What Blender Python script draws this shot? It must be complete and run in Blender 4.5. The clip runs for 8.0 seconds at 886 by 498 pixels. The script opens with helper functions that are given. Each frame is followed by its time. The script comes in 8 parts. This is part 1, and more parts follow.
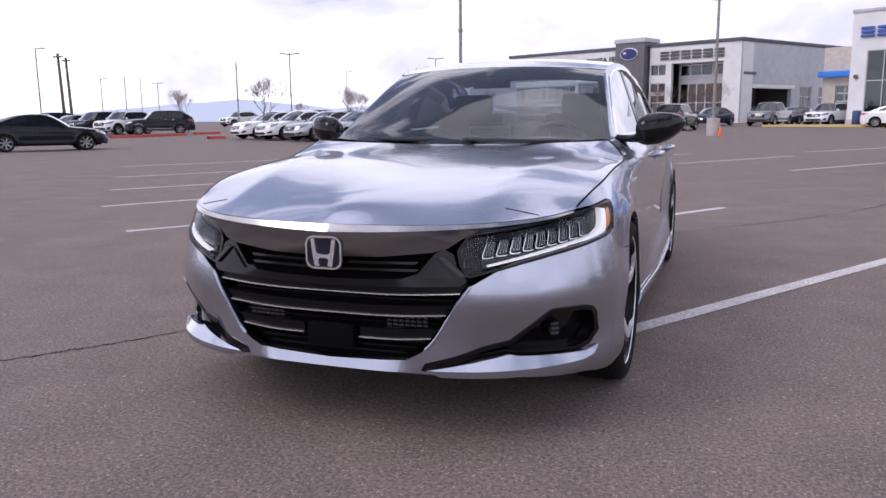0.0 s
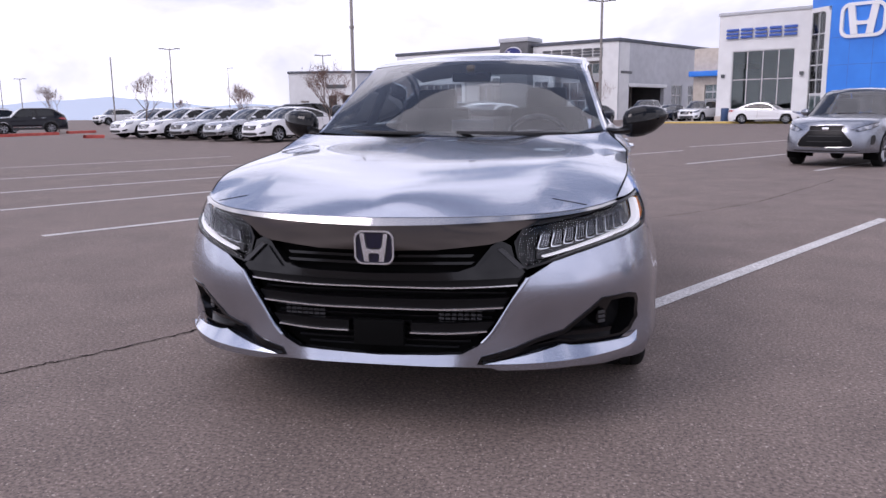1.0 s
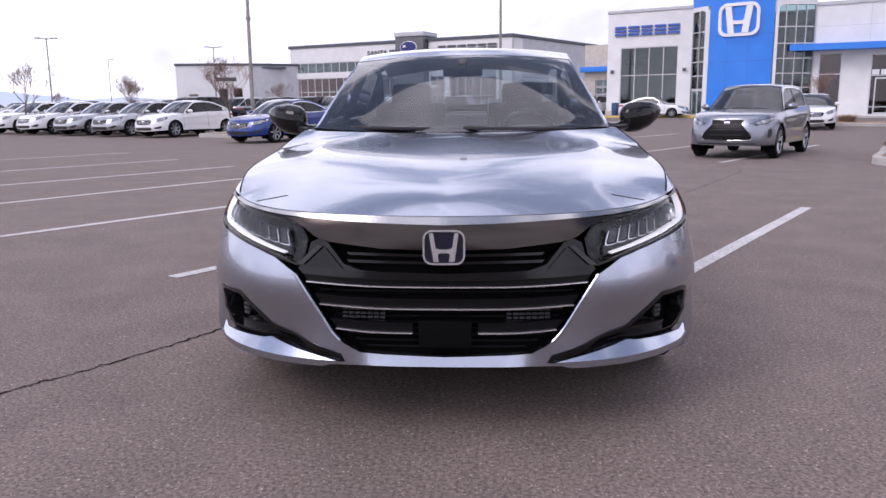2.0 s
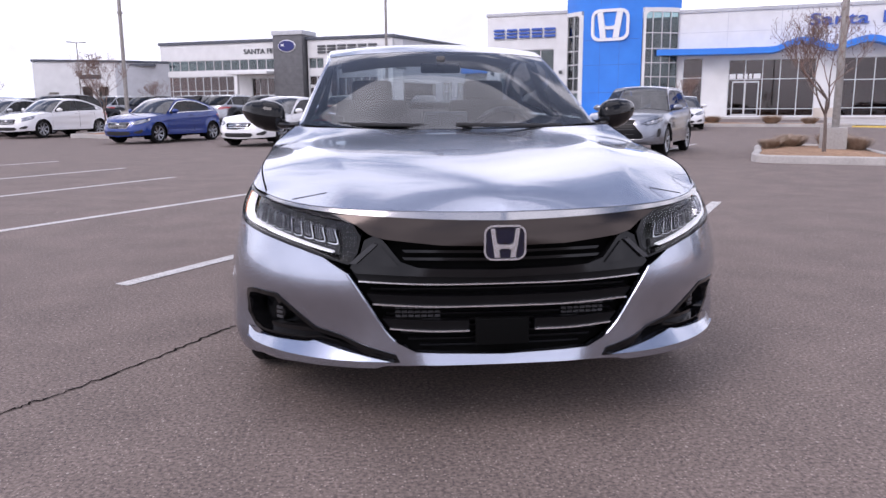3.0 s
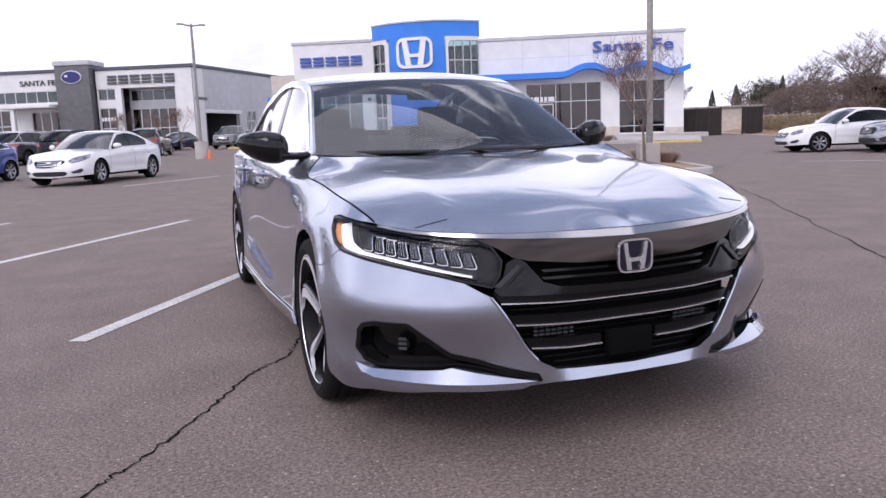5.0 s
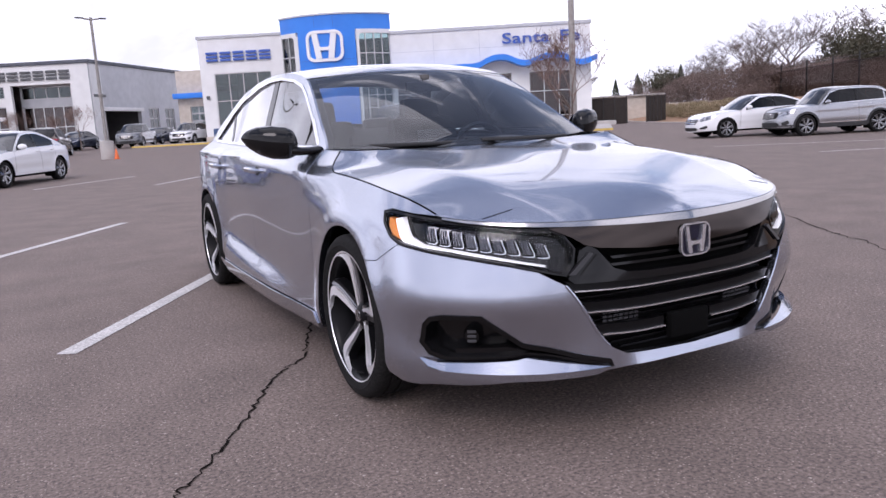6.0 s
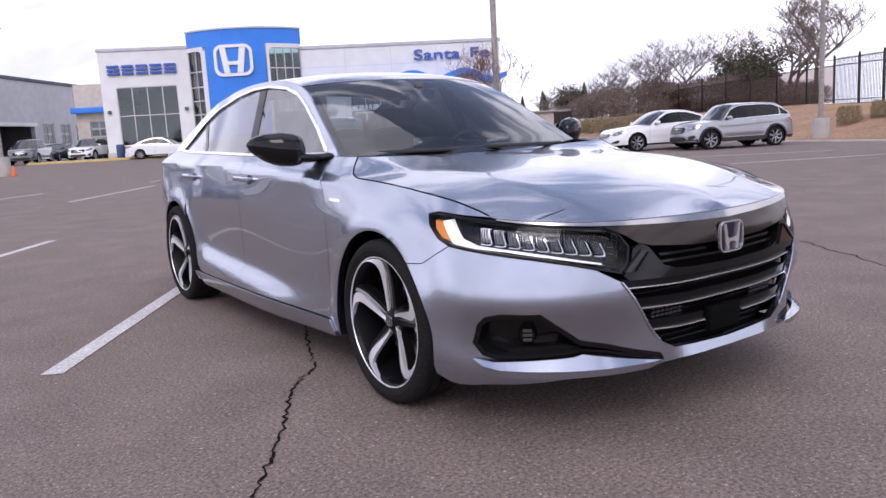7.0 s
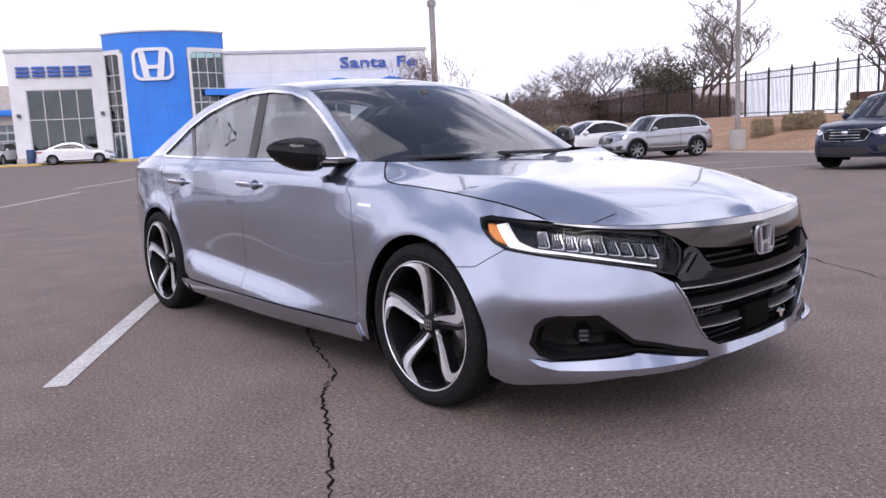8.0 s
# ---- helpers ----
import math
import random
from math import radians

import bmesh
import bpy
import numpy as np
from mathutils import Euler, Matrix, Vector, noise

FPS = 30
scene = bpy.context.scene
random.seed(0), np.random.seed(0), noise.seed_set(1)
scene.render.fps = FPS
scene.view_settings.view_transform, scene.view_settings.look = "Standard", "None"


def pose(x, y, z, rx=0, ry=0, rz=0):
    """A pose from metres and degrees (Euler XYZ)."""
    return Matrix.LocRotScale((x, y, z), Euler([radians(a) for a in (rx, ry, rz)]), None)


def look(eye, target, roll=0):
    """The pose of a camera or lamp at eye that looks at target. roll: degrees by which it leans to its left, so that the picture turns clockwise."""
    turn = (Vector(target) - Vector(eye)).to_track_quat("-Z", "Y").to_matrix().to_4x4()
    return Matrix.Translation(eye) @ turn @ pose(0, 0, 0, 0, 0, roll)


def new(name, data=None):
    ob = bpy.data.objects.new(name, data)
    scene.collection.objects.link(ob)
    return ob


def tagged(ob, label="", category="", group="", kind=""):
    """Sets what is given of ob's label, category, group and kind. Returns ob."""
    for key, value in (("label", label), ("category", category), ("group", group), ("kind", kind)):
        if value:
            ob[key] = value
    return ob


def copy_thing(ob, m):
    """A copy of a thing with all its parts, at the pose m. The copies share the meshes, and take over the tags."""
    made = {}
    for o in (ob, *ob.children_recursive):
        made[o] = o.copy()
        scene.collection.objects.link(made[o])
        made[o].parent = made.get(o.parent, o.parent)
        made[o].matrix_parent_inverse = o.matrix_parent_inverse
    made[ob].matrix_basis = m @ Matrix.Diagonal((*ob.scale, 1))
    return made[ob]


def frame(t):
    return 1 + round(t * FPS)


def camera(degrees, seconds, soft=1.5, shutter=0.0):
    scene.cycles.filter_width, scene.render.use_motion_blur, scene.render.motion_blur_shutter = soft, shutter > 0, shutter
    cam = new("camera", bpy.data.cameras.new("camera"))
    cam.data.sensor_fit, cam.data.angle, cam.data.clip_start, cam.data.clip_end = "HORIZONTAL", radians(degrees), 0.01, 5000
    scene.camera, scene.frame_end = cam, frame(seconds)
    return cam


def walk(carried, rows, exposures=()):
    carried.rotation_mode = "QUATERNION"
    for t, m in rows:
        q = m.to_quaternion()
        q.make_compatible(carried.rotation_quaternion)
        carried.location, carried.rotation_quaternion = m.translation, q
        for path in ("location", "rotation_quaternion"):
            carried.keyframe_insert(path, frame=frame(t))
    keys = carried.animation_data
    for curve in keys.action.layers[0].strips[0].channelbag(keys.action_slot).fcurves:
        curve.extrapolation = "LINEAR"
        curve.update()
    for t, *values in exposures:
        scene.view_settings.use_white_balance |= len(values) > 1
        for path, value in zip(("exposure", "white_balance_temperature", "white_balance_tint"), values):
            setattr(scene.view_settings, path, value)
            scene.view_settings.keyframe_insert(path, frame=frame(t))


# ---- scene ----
cam = camera(60.3, 8.0)
PATH = [
    (0, (1.238, -3.208, 1.087), (0.565, -1.354, 0.752), -0.5),
    (0.5, (0.961, -3.3, 1.092), (0.438, -1.401, 0.749), -0.5),
    (1, (0.701, -3.325, 1.068), (0.313, -1.393, 0.725), -0.6),
    (1.5, (0.426, -3.338, 1.085), (0.164, -1.387, 0.727), -0.8),
    (3, (-0.432, -3.289, 1.062), (-0.232, -1.332, 0.701), -0.3),
    (3.5, (-0.689, -3.242, 1.08), (-0.355, -1.301, 0.733), -1.2),
    (4, (-0.961, -3.235, 1.096), (-0.501, -1.317, 0.766), -2.1),
    (4.5, (-1.229, -3.182, 1.089), (-0.648, -1.295, 0.772), -2.1),
    (5.8, (-1.821, -2.892, 1.066), (-0.966, -1.111, 0.75), -3.0),
    (6, (-1.921, -2.852, 1.093), (-1.024, -1.096, 0.761), -3.3),
    (6.5, (-2.16, -2.76, 1.112), (-1.16, -1.06, 0.785), -3.5),
    (7, (-2.355, -2.622, 1.076), (-1.249, -0.984, 0.771), -3.3),
    (7.5, (-2.544, -2.495, 1.084), (-1.357, -0.914, 0.786), -2.9),
    (8, (-2.754, -2.367, 1.089), (-1.482, -0.852, 0.795), -2.7),
]
walk(cam, [(t, look(eye, target, roll)) for t, eye, target, roll in PATH], [(0, -0.27, 6080, 24.5), (1.2, -0.24, 6080, 24.5), (3.0, -0.04, 6090, 23.5), (8, -0.13, 6090, 23.0)])

# ---- light ----
SUN_AZ, SUN_EL = radians(228.0), radians(42.0)   # azimuth from +y towards +x; a veiled sun behind the camera
world = bpy.data.worlds.new("sky")
scene.world = world
world.use_nodes = True
wn, wl = world.node_tree.nodes, world.node_tree.links
wn.clear()


def wnode(kind, **values):
    n = wn.new(kind)
    for key, value in values.items():
        n.inputs[key].default_value = value
    return n


w_out, w_bg = wn.new("ShaderNodeOutputWorld"), wnode("ShaderNodeBackground", Strength=1.0)
w_sky = wn.new("ShaderNodeTexSky")
w_sky.sky_type, w_sky.sun_disc = "NISHITA", False
w_sky.sun_elevation, w_sky.sun_rotation = SUN_EL, SUN_AZ
w_dim = wn.new("ShaderNodeVectorMath")
w_dim.operation = "SCALE"
w_dim.inputs["Scale"].default_value = 0.15
w_pos = wn.new("ShaderNodeTexCoord")
w_map = wnode("ShaderNodeMapping")
w_map.inputs["Scale"].default_value = (1.0, 1.0, 1.9)
w_map.inputs["Rotation"].default_value = (0.0, 0.0, 2.2)
w_noise = wnode("ShaderNodeTexNoise", Scale=3.0, Detail=8.0, Roughness=0.55, Distortion=0.6)
w_ramp = wn.new("ShaderNodeValToRGB")
w_ramp.color_ramp.elements[0].position, w_ramp.color_ramp.elements[1].position = 0.485, 0.56
w_ramp.color_ramp.elements[0].color = (0.17, 0.17, 0.17, 1)
w_cloud = wn.new("ShaderNodeValToRGB")
w_cloud.color_ramp.elements[0].position, w_cloud.color_ramp.elements[1].position = 0.35, 0.75
w_cloud.color_ramp.elements[0].color = (1.0, 1.03, 1.1, 1)
w_cloud.color_ramp.elements[1].color = (2.1, 2.12, 2.17, 1)
# the clouds close up towards the horizon and thin out overhead
w_sep = wn.new("ShaderNodeSeparateXYZ")
w_low = wn.new("ShaderNodeValToRGB")
for at_, v_ in ((0.05, 0.76), (0.28, 0.52), (0.55, 0.44), (0.85, 0.41)):
    e_ = w_low.color_ramp.elements[0] if at_ == 0.05 else w_low.color_ramp.elements[1] if at_ == 0.85 else w_low.color_ramp.elements.new(at_)
    e_.position, e_.color = at_, (v_, v_, v_, 1)
w_add = wn.new("ShaderNodeMath")
w_add.operation = "ADD"
w_off = wn.new("ShaderNodeMath")
w_off.operation = "SUBTRACT"
w_off.inputs[1].default_value = 0.5
w_mix = wn.new("ShaderNodeMix")
w_mix.data_type = "RGBA"
wl.new(w_pos.outputs["Generated"], w_map.inputs["Vector"])
wl.new(w_map.outputs[0], w_noise.inputs["Vector"])
wl.new(w_noise.outputs["Fac"], w_cloud.inputs["Fac"])
wl.new(w_pos.outputs["Generated"], w_sep.inputs[0])
wl.new(w_sep.outputs["Z"], w_low.inputs["Fac"])
wl.new(w_noise.outputs["Fac"], w_add.inputs[0])
wl.new(w_low.outputs["Color"], w_add.inputs[1])
wl.new(w_add.outputs[0], w_off.inputs[0])
wl.new(w_off.outputs[0], w_ramp.inputs["Fac"])
wl.new(w_ramp.outputs["Color"], w_mix.inputs["Factor"])
wl.new(w_sky.outputs[0], w_dim.inputs[0])
wl.new(w_dim.outputs[0], w_mix.inputs["A"])
wl.new(w_cloud.outputs["Color"], w_mix.inputs["B"])
wl.new(w_mix.outputs["Result"], w_bg.inputs["Color"])
wl.new(w_bg.outputs[0], w_out.inputs["Surface"])

sun = new("sun", bpy.data.lights.new("sun", "SUN"))
sun.data.energy, sun.data.angle, sun.data.color = 1.3, radians(26), (1.0, 0.95, 0.88)
sun.matrix_world = look((0, 0, 0), (-math.sin(SUN_AZ) * math.cos(SUN_EL), -math.cos(SUN_AZ) * math.cos(SUN_EL), -math.sin(SUN_EL)))

# ---- materials ----
def material(name, color, rough=0.5, metal=0.0, **more):
    """A principled material; more: other inputs by name, with _ for a blank."""
    m = bpy.data.materials.new(name)
    m.use_nodes = True
    b = m.node_tree.nodes["Principled BSDF"]
    b.inputs["Base Color"].default_value = (*color, 1)
    b.inputs["Roughness"].default_value, b.inputs["Metallic"].default_value = rough, metal
    for key, value in more.items():
        b.inputs[key.replace("_", " ")].default_value = value
    m.diffuse_color = (*color, 1)
    return m


def grain(m, scale, dark, light, detail=6.0, bump=0.0, rough=None, patch=0.0, patch_scale=0.3, bump_scale=None, distance=0.01, stretch=None):
    """Gives m a colour that varies at two sizes (grain and patches), a bump and a varying roughness, in metres."""
    nt = m.node_tree
    n, l, b = nt.nodes, nt.links, nt.nodes["Principled BSDF"]
    pos = n.new("ShaderNodeNewGeometry").outputs["Position"]
    if stretch:
        mp = n.new("ShaderNodeMapping")
        mp.inputs["Scale"].default_value = stretch
        l.new(pos, mp.inputs["Vector"])
        pos = mp.outputs[0]
    fine = n.new("ShaderNodeTexNoise")
    fine.inputs["Scale"].default_value, fine.inputs["Detail"].default_value = scale, detail
    l.new(pos, fine.inputs["Vector"])
    ramp = n.new("ShaderNodeValToRGB")
    ramp.color_ramp.elements[0].position, ramp.color_ramp.elements[1].position = 0.3, 0.7
    ramp.color_ramp.elements[0].color, ramp.color_ramp.elements[1].color = (*dark, 1), (*light, 1)
    l.new(fine.outputs["Fac"], ramp.inputs["Fac"])
    color = ramp.outputs["Color"]
    if patch:
        big = n.new("ShaderNodeTexNoise")
        big.inputs["Scale"].default_value, big.inputs["Detail"].default_value = patch_scale, 4.0
        l.new(pos, big.inputs["Vector"])
        rng = n.new("ShaderNodeMapRange")
        rng.inputs["From Min"].default_value, rng.inputs["From Max"].default_value = 0.3, 0.7
        rng.inputs["To Min"].default_value, rng.inputs["To Max"].default_value = 1 - patch, 1 + patch
        l.new(big.outputs["Fac"], rng.inputs["Value"])
        mul = n.new("ShaderNodeVectorMath")
        mul.operation = "SCALE"
        l.new(color, mul.inputs[0])
        l.new(rng.outputs[0], mul.inputs["Scale"])
        color = mul.outputs[0]
    l.new(color, b.inputs["Base Color"])
    if bump:
        bp = n.new("ShaderNodeBump")
        bp.inputs["Strength"].default_value, bp.inputs["Distance"].default_value = bump, distance
        src = fine
        if bump_scale:
            src = n.new("ShaderNodeTexNoise")
            src.inputs["Scale"].default_value, src.inputs["Detail"].default_value = bump_scale, 4.0
            l.new(pos, src.inputs["Vector"])
        l.new(src.outputs["Fac"], bp.inputs["Height"])
        l.new(bp.outputs[0], b.inputs["Normal"])
    if rough:
        rr = n.new("ShaderNodeMapRange")
        rr.inputs["To Min"].default_value, rr.inputs["To Max"].default_value = rough
        l.new(fine.outputs["Fac"], rr.inputs["Value"])
        l.new(rr.outputs[0], b.inputs["Roughness"])
    return m


def glass(name, tint, ior=1.5, rough=0.0, gain=1.0):
    """A thin pane: clear or tinted straight through, with a Fresnel gloss."""
    m = bpy.data.materials.new(name)
    m.use_nodes = True
    n, l = m.node_tree.nodes, m.node_tree.links
    n.clear()
    out, mix = n.new("ShaderNodeOutputMaterial"), n.new("ShaderNodeMixShader")
    clear, gloss, fr = n.new("ShaderNodeBsdfTransparent"), n.new("ShaderNodeBsdfGlossy"), n.new("ShaderNodeFresnel")
    clear.inputs["Color"].default_value = (*tint, 1)
    gloss.inputs["Roughness"].default_value = rough
    fr.inputs["IOR"].default_value = ior
    fac = fr.outputs[0]
    if gain != 1.0:
        k = n.new("ShaderNodeMath")
        k.operation, k.use_clamp = "MULTIPLY", True
        k.inputs[1].default_value = gain
        l.new(fac, k.inputs[0])
        fac = k.outputs[0]
    l.new(fac, mix.inputs["Fac"])
    l.new(clear.outputs[0], mix.inputs[1])
    l.new(gloss.outputs[0], mix.inputs[2])
    l.new(mix.outputs[0], out.inputs["Surface"])
    m.diffuse_color = (*tint, 1)
    return m


def paint(name, color, metal=0.0, rough=0.35, coat=1.0, ior=1.45):
    """Car paint under clear coat, with a fine flake in the metallic ones."""
    m = material(name, color, rough, metal, Coat_Weight=coat, Coat_Roughness=0.02, Coat_IOR=ior)
    if max(color) < 0.04:
        m.node_tree.nodes["Principled BSDF"].inputs["Specular IOR Level"].default_value = 0.1
    if metal:
        nt = m.node_tree
        n, l, b = nt.nodes, nt.links, nt.nodes["Principled BSDF"]
        pos = n.new("ShaderNodeNewGeometry").outputs["Position"]
        fl = n.new("ShaderNodeTexNoise")
        fl.inputs["Scale"].default_value, fl.inputs["Detail"].default_value = 900.0, 1.0
        l.new(pos, fl.inputs["Vector"])
        rng = n.new("ShaderNodeMapRange")
        rng.inputs["To Min"].default_value, rng.inputs["To Max"].default_value = rough - 0.05, rough + 0.07
        l.new(fl.outputs["Fac"], rng.inputs["Value"])
        l.new(rng.outputs[0], b.inputs["Roughness"])
    return m


M = {}
M["asphalt"] = grain(material("asphalt", (0.155, 0.119, 0.103), 0.9), 72, (0.073, 0.055, 0.047), (0.257, 0.200, 0.172), detail=8.0, bump=0.24, bump_scale=210, distance=0.005, rough=(0.76, 0.98), patch=0.15, patch_scale=1.9)


def speckle(m, scale, share, color):
    """Small pale stones let into the surface of m."""
    n, l, b = m.node_tree.nodes, m.node_tree.links, m.node_tree.nodes["Principled BSDF"]
    old = b.inputs["Base Color"].links[0].from_socket
    pos = n.new("ShaderNodeNewGeometry").outputs["Position"]
    vor = n.new("ShaderNodeTexVoronoi")
    vor.inputs["Scale"].default_value = scale
    l.new(pos, vor.inputs["Vector"])
    near = n.new("ShaderNodeMapRange")
    near.inputs["From Min"].default_value, near.inputs["From Max"].default_value = 0.22, 0.38
    near.inputs["To Min"].default_value, near.inputs["To Max"].default_value = 1.0, 0.0
    l.new(vor.outputs["Distance"], near.inputs["Value"])
    sep = n.new("ShaderNodeSeparateColor")
    l.new(vor.outputs["Color"], sep.inputs[0])
    pick = n.new("ShaderNodeMath")
    pick.operation = "LESS_THAN"
    pick.inputs[1].default_value = share
    l.new(sep.outputs[0], pick.inputs[0])
    both = n.new("ShaderNodeMath")
    both.operation = "MULTIPLY"
    l.new(near.outputs[0], both.inputs[0])
    l.new(pick.outputs[0], both.inputs[1])
    tone = n.new("ShaderNodeMath")
    tone.operation = "MULTIPLY"
    l.new(both.outputs[0], tone.inputs[0])
    l.new(sep.outputs[1], tone.inputs[1])
    mix = n.new("ShaderNodeMix")
    mix.data_type = "RGBA"
    l.new(tone.outputs[0], mix.inputs["Factor"])
    l.new(old, mix.inputs["A"])
    mix.inputs["B"].default_value = (*color, 1)
    l.new(mix.outputs["Result"], b.inputs["Base Color"])


speckle(M["asphalt"], 95.0, 0.42, (0.41, 0.34, 0.29))
speckle(M["asphalt"], 60.0, 0.045, (0.46, 0.40, 0.35))
speckle(M["asphalt"], 105.0, 0.55, (0.042, 0.035, 0.033))
M["line_paint"] = grain(material("line_paint", (0.62, 0.6, 0.58), 0.8), 60, (0.34, 0.32, 0.3), (0.72, 0.7, 0.68), bump=0.3, patch=0.12, patch_scale=3.0)
M["crack"] = grain(material("crack", (0.012, 0.009, 0.008), 0.95, Specular_IOR_Level=0.05), 40, (0.006, 0.005, 0.004), (0.02, 0.016, 0.014))
M["concrete"] = grain(material("concrete", (0.42, 0.39, 0.36), 0.85), 26, (0.38, 0.355, 0.33), (0.46, 0.435, 0.41), bump=0.2, patch=0.15, patch_scale=1.2)
M["soil"] = grain(material("soil", (0.32, 0.19, 0.11), 0.95), 9, (0.22, 0.125, 0.07), (0.41, 0.26, 0.16), bump=0.8, distance=0.05, patch=0.2, patch_scale=0.6)
M["red_kerb"] = grain(material("red_kerb", (0.5, 0.07, 0.05), 0.7), 8, (0.36, 0.05, 0.04), (0.58, 0.11, 0.08), patch=0.2)
M["yellow_kerb"] = grain(material("yellow_kerb", (0.7, 0.5, 0.1), 0.75), 8, (0.55, 0.38, 0.08), (0.75, 0.56, 0.16), patch=0.15)
M["silver"] = paint("silver_paint", (0.385, 0.417, 0.495), 1.0, 0.235, ior=1.7)
M["gloss_black"] = material("gloss_black", (0.005, 0.005, 0.0055), 0.08, 0.0, Specular_IOR_Level=0.32)
M["dark_plastic"] = grain(material("dark_plastic", (0.02, 0.02, 0.021), 0.6), 300, (0.013, 0.013, 0.014), (0.03, 0.03, 0.031), bump=0.15, distance=0.001)
# Near-black that puts the unlit look of hollows and gaps into the colour.
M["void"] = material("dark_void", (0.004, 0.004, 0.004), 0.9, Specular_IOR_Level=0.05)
M["chrome"] = material("chrome", (0.85, 0.85, 0.86), 0.16, 1.0)
M["dark_chrome"] = material("dark_chrome", (0.055, 0.046, 0.042), 0.14, 1.0)
M["lamp_cell"] = material("lamp_cell", (0.13, 0.13, 0.14), 0.14, 1.0)
M["satin_black"] = material("satin_black", (0.005, 0.005, 0.0055), 0.3, 0.0, Specular_IOR_Level=0.15)
M["light_guide"] = material("light_guide", (0.62, 0.63, 0.65), 0.25, 0.0, Coat_Weight=0.5)
M["grey_gloss"] = material("grey_gloss", (0.02, 0.02, 0.022), 0.3, 0.1)
M["smoke_chrome"] = material("smoke_chrome", (0.46, 0.45, 0.44), 0.16, 1.0)
M["windscreen"] = glass("windscreen_glass", (0.80, 0.88, 0.95), 1.5, 0.0, 2.0)
M["rear_glass"] = glass("rear_glass", (0.80, 0.86, 0.86), 1.5, 0.0, 0.35)
M["side_glass"] = glass("side_glass", (0.30, 0.34, 0.37), 1.52, 0.0, 2.4)
M["lens"] = glass("lamp_lens", (0.93, 0.94, 0.95), 1.45, 0.0, 0.35)
M["bright_trim"] = material("bright_trim", (0.74, 0.74, 0.76), 0.2, 0.85)
M["lamp_flute"] = material("lamp_flute", (0.34, 0.34, 0.36), 0.12, 1.0)
M["louvre_grey"] = material("louvre_grey", (0.05, 0.05, 0.053), 0.4, 0.0, Specular_IOR_Level=0.3)
M["rubber"] = grain(material("rubber", (0.013, 0.013, 0.013), 0.8, Specular_IOR_Level=0.12), 90, (0.009, 0.009, 0.009), (0.019, 0.018, 0.018), bump=0.2, distance=0.002)
M["alloy"] = grain(material("machined_alloy", (0.85, 0.85, 0.87), 0.28, 0.6), 200, (0.80, 0.80, 0.82), (0.9, 0.9, 0.92), stretch=(1, 1, 1))
M["wheel_black"] = material("wheel_black", (0.005, 0.005, 0.006), 0.35, 0.0, Specular_IOR_Level=0.15)
M["wheel_grey"] = material("wheel_grey", (0.20, 0.20, 0.21), 0.3, 0.7)
M["steel"] = grain(material("brake_steel", (0.32, 0.31, 0.30), 0.4, 1.0), 50, (0.25, 0.24, 0.235), (0.38, 0.37, 0.36))
M["amber"] = material("amber", (0.85, 0.28, 0.03), 0.2, 0.0, Coat_Weight=0.5)
M["tail_red"] = material("tail_red", (0.35, 0.01, 0.012), 0.12, 0.0, Coat_Weight=1.0)
M["drl"] = material("running_light", (0.95, 0.95, 0.95), 0.3, Emission_Color=(1.0, 0.98, 0.95, 1), Emission_Strength=0.45)
M["reflector"] = material("lamp_reflector", (0.75, 0.76, 0.78), 0.12, 1.0)
M["seat_fabric"] = grain(material("seat_fabric", (0.08, 0.075, 0.073), 0.85), 160, (0.06, 0.057, 0.056), (0.1, 0.096, 0.092), bump=0.2, distance=0.002)
M["dash"] = grain(material("dash_vinyl", (0.09, 0.085, 0.082), 0.6), 220, (0.07, 0.067, 0.065), (0.11, 0.105, 0.10), bump=0.15, distance=0.001)
M["emblem_blue"] = material("emblem_blue", (0.008, 0.008, 0.022), 0.2, 0.0)
M["white_wall"] = grain(material("white_wall", (0.74, 0.74, 0.73), 0.6), 1.2, (0.7, 0.7, 0.69), (0.77, 0.77, 0.76), patch=0.04, patch_scale=0.15)
M["grey_wall"] = grain(material("grey_wall", (0.5, 0.51, 0.53), 0.6), 1.5, (0.46, 0.47, 0.49), (0.54, 0.55, 0.57), patch=0.05, patch_scale=0.2)
M["dark_grey_wall"] = grain(material("dark_grey_wall", (0.12, 0.12, 0.125), 0.55), 2, (0.1, 0.1, 0.105), (0.14, 0.14, 0.145), patch=0.06)
M["beige_wall"] = grain(material("beige_wall", (0.55, 0.49, 0.42), 0.8), 3, (0.5, 0.44, 0.37), (0.6, 0.54, 0.47), patch=0.05)
M["blue_panel"] = grain(material("blue_panel", (0.03, 0.21, 0.72), 0.35), 0.8, (0.026, 0.19, 0.68), (0.034, 0.23, 0.76), patch=0.04)
M["sign_blue"] = material("sign_blue", (0.05, 0.115, 0.42), 0.5)
M["oval_blue"] = material("oval_blue", (0.02, 0.028, 0.16), 0.4)
M["sign_grey"] = material("sign_grey", (0.09, 0.095, 0.1), 0.4)
M["roof_dark"] = grain(material("roof_dark", (0.09, 0.1, 0.12), 0.6), 3, (0.07, 0.08, 0.1), (0.11, 0.12, 0.14))
M["shop_glass"] = glass("shop_glass", (0.50, 0.62, 0.62), 1.5, 0.0, 2.0)
M["brown_glass"] = glass("brown_glass", (0.46, 0.31, 0.27), 1.5, 0.02, 1.9)
M["alu"] = grain(material("aluminium", (0.6, 0.6, 0.6), 0.4, 0.6), 6, (0.52, 0.52, 0.52), (0.66, 0.66, 0.66))
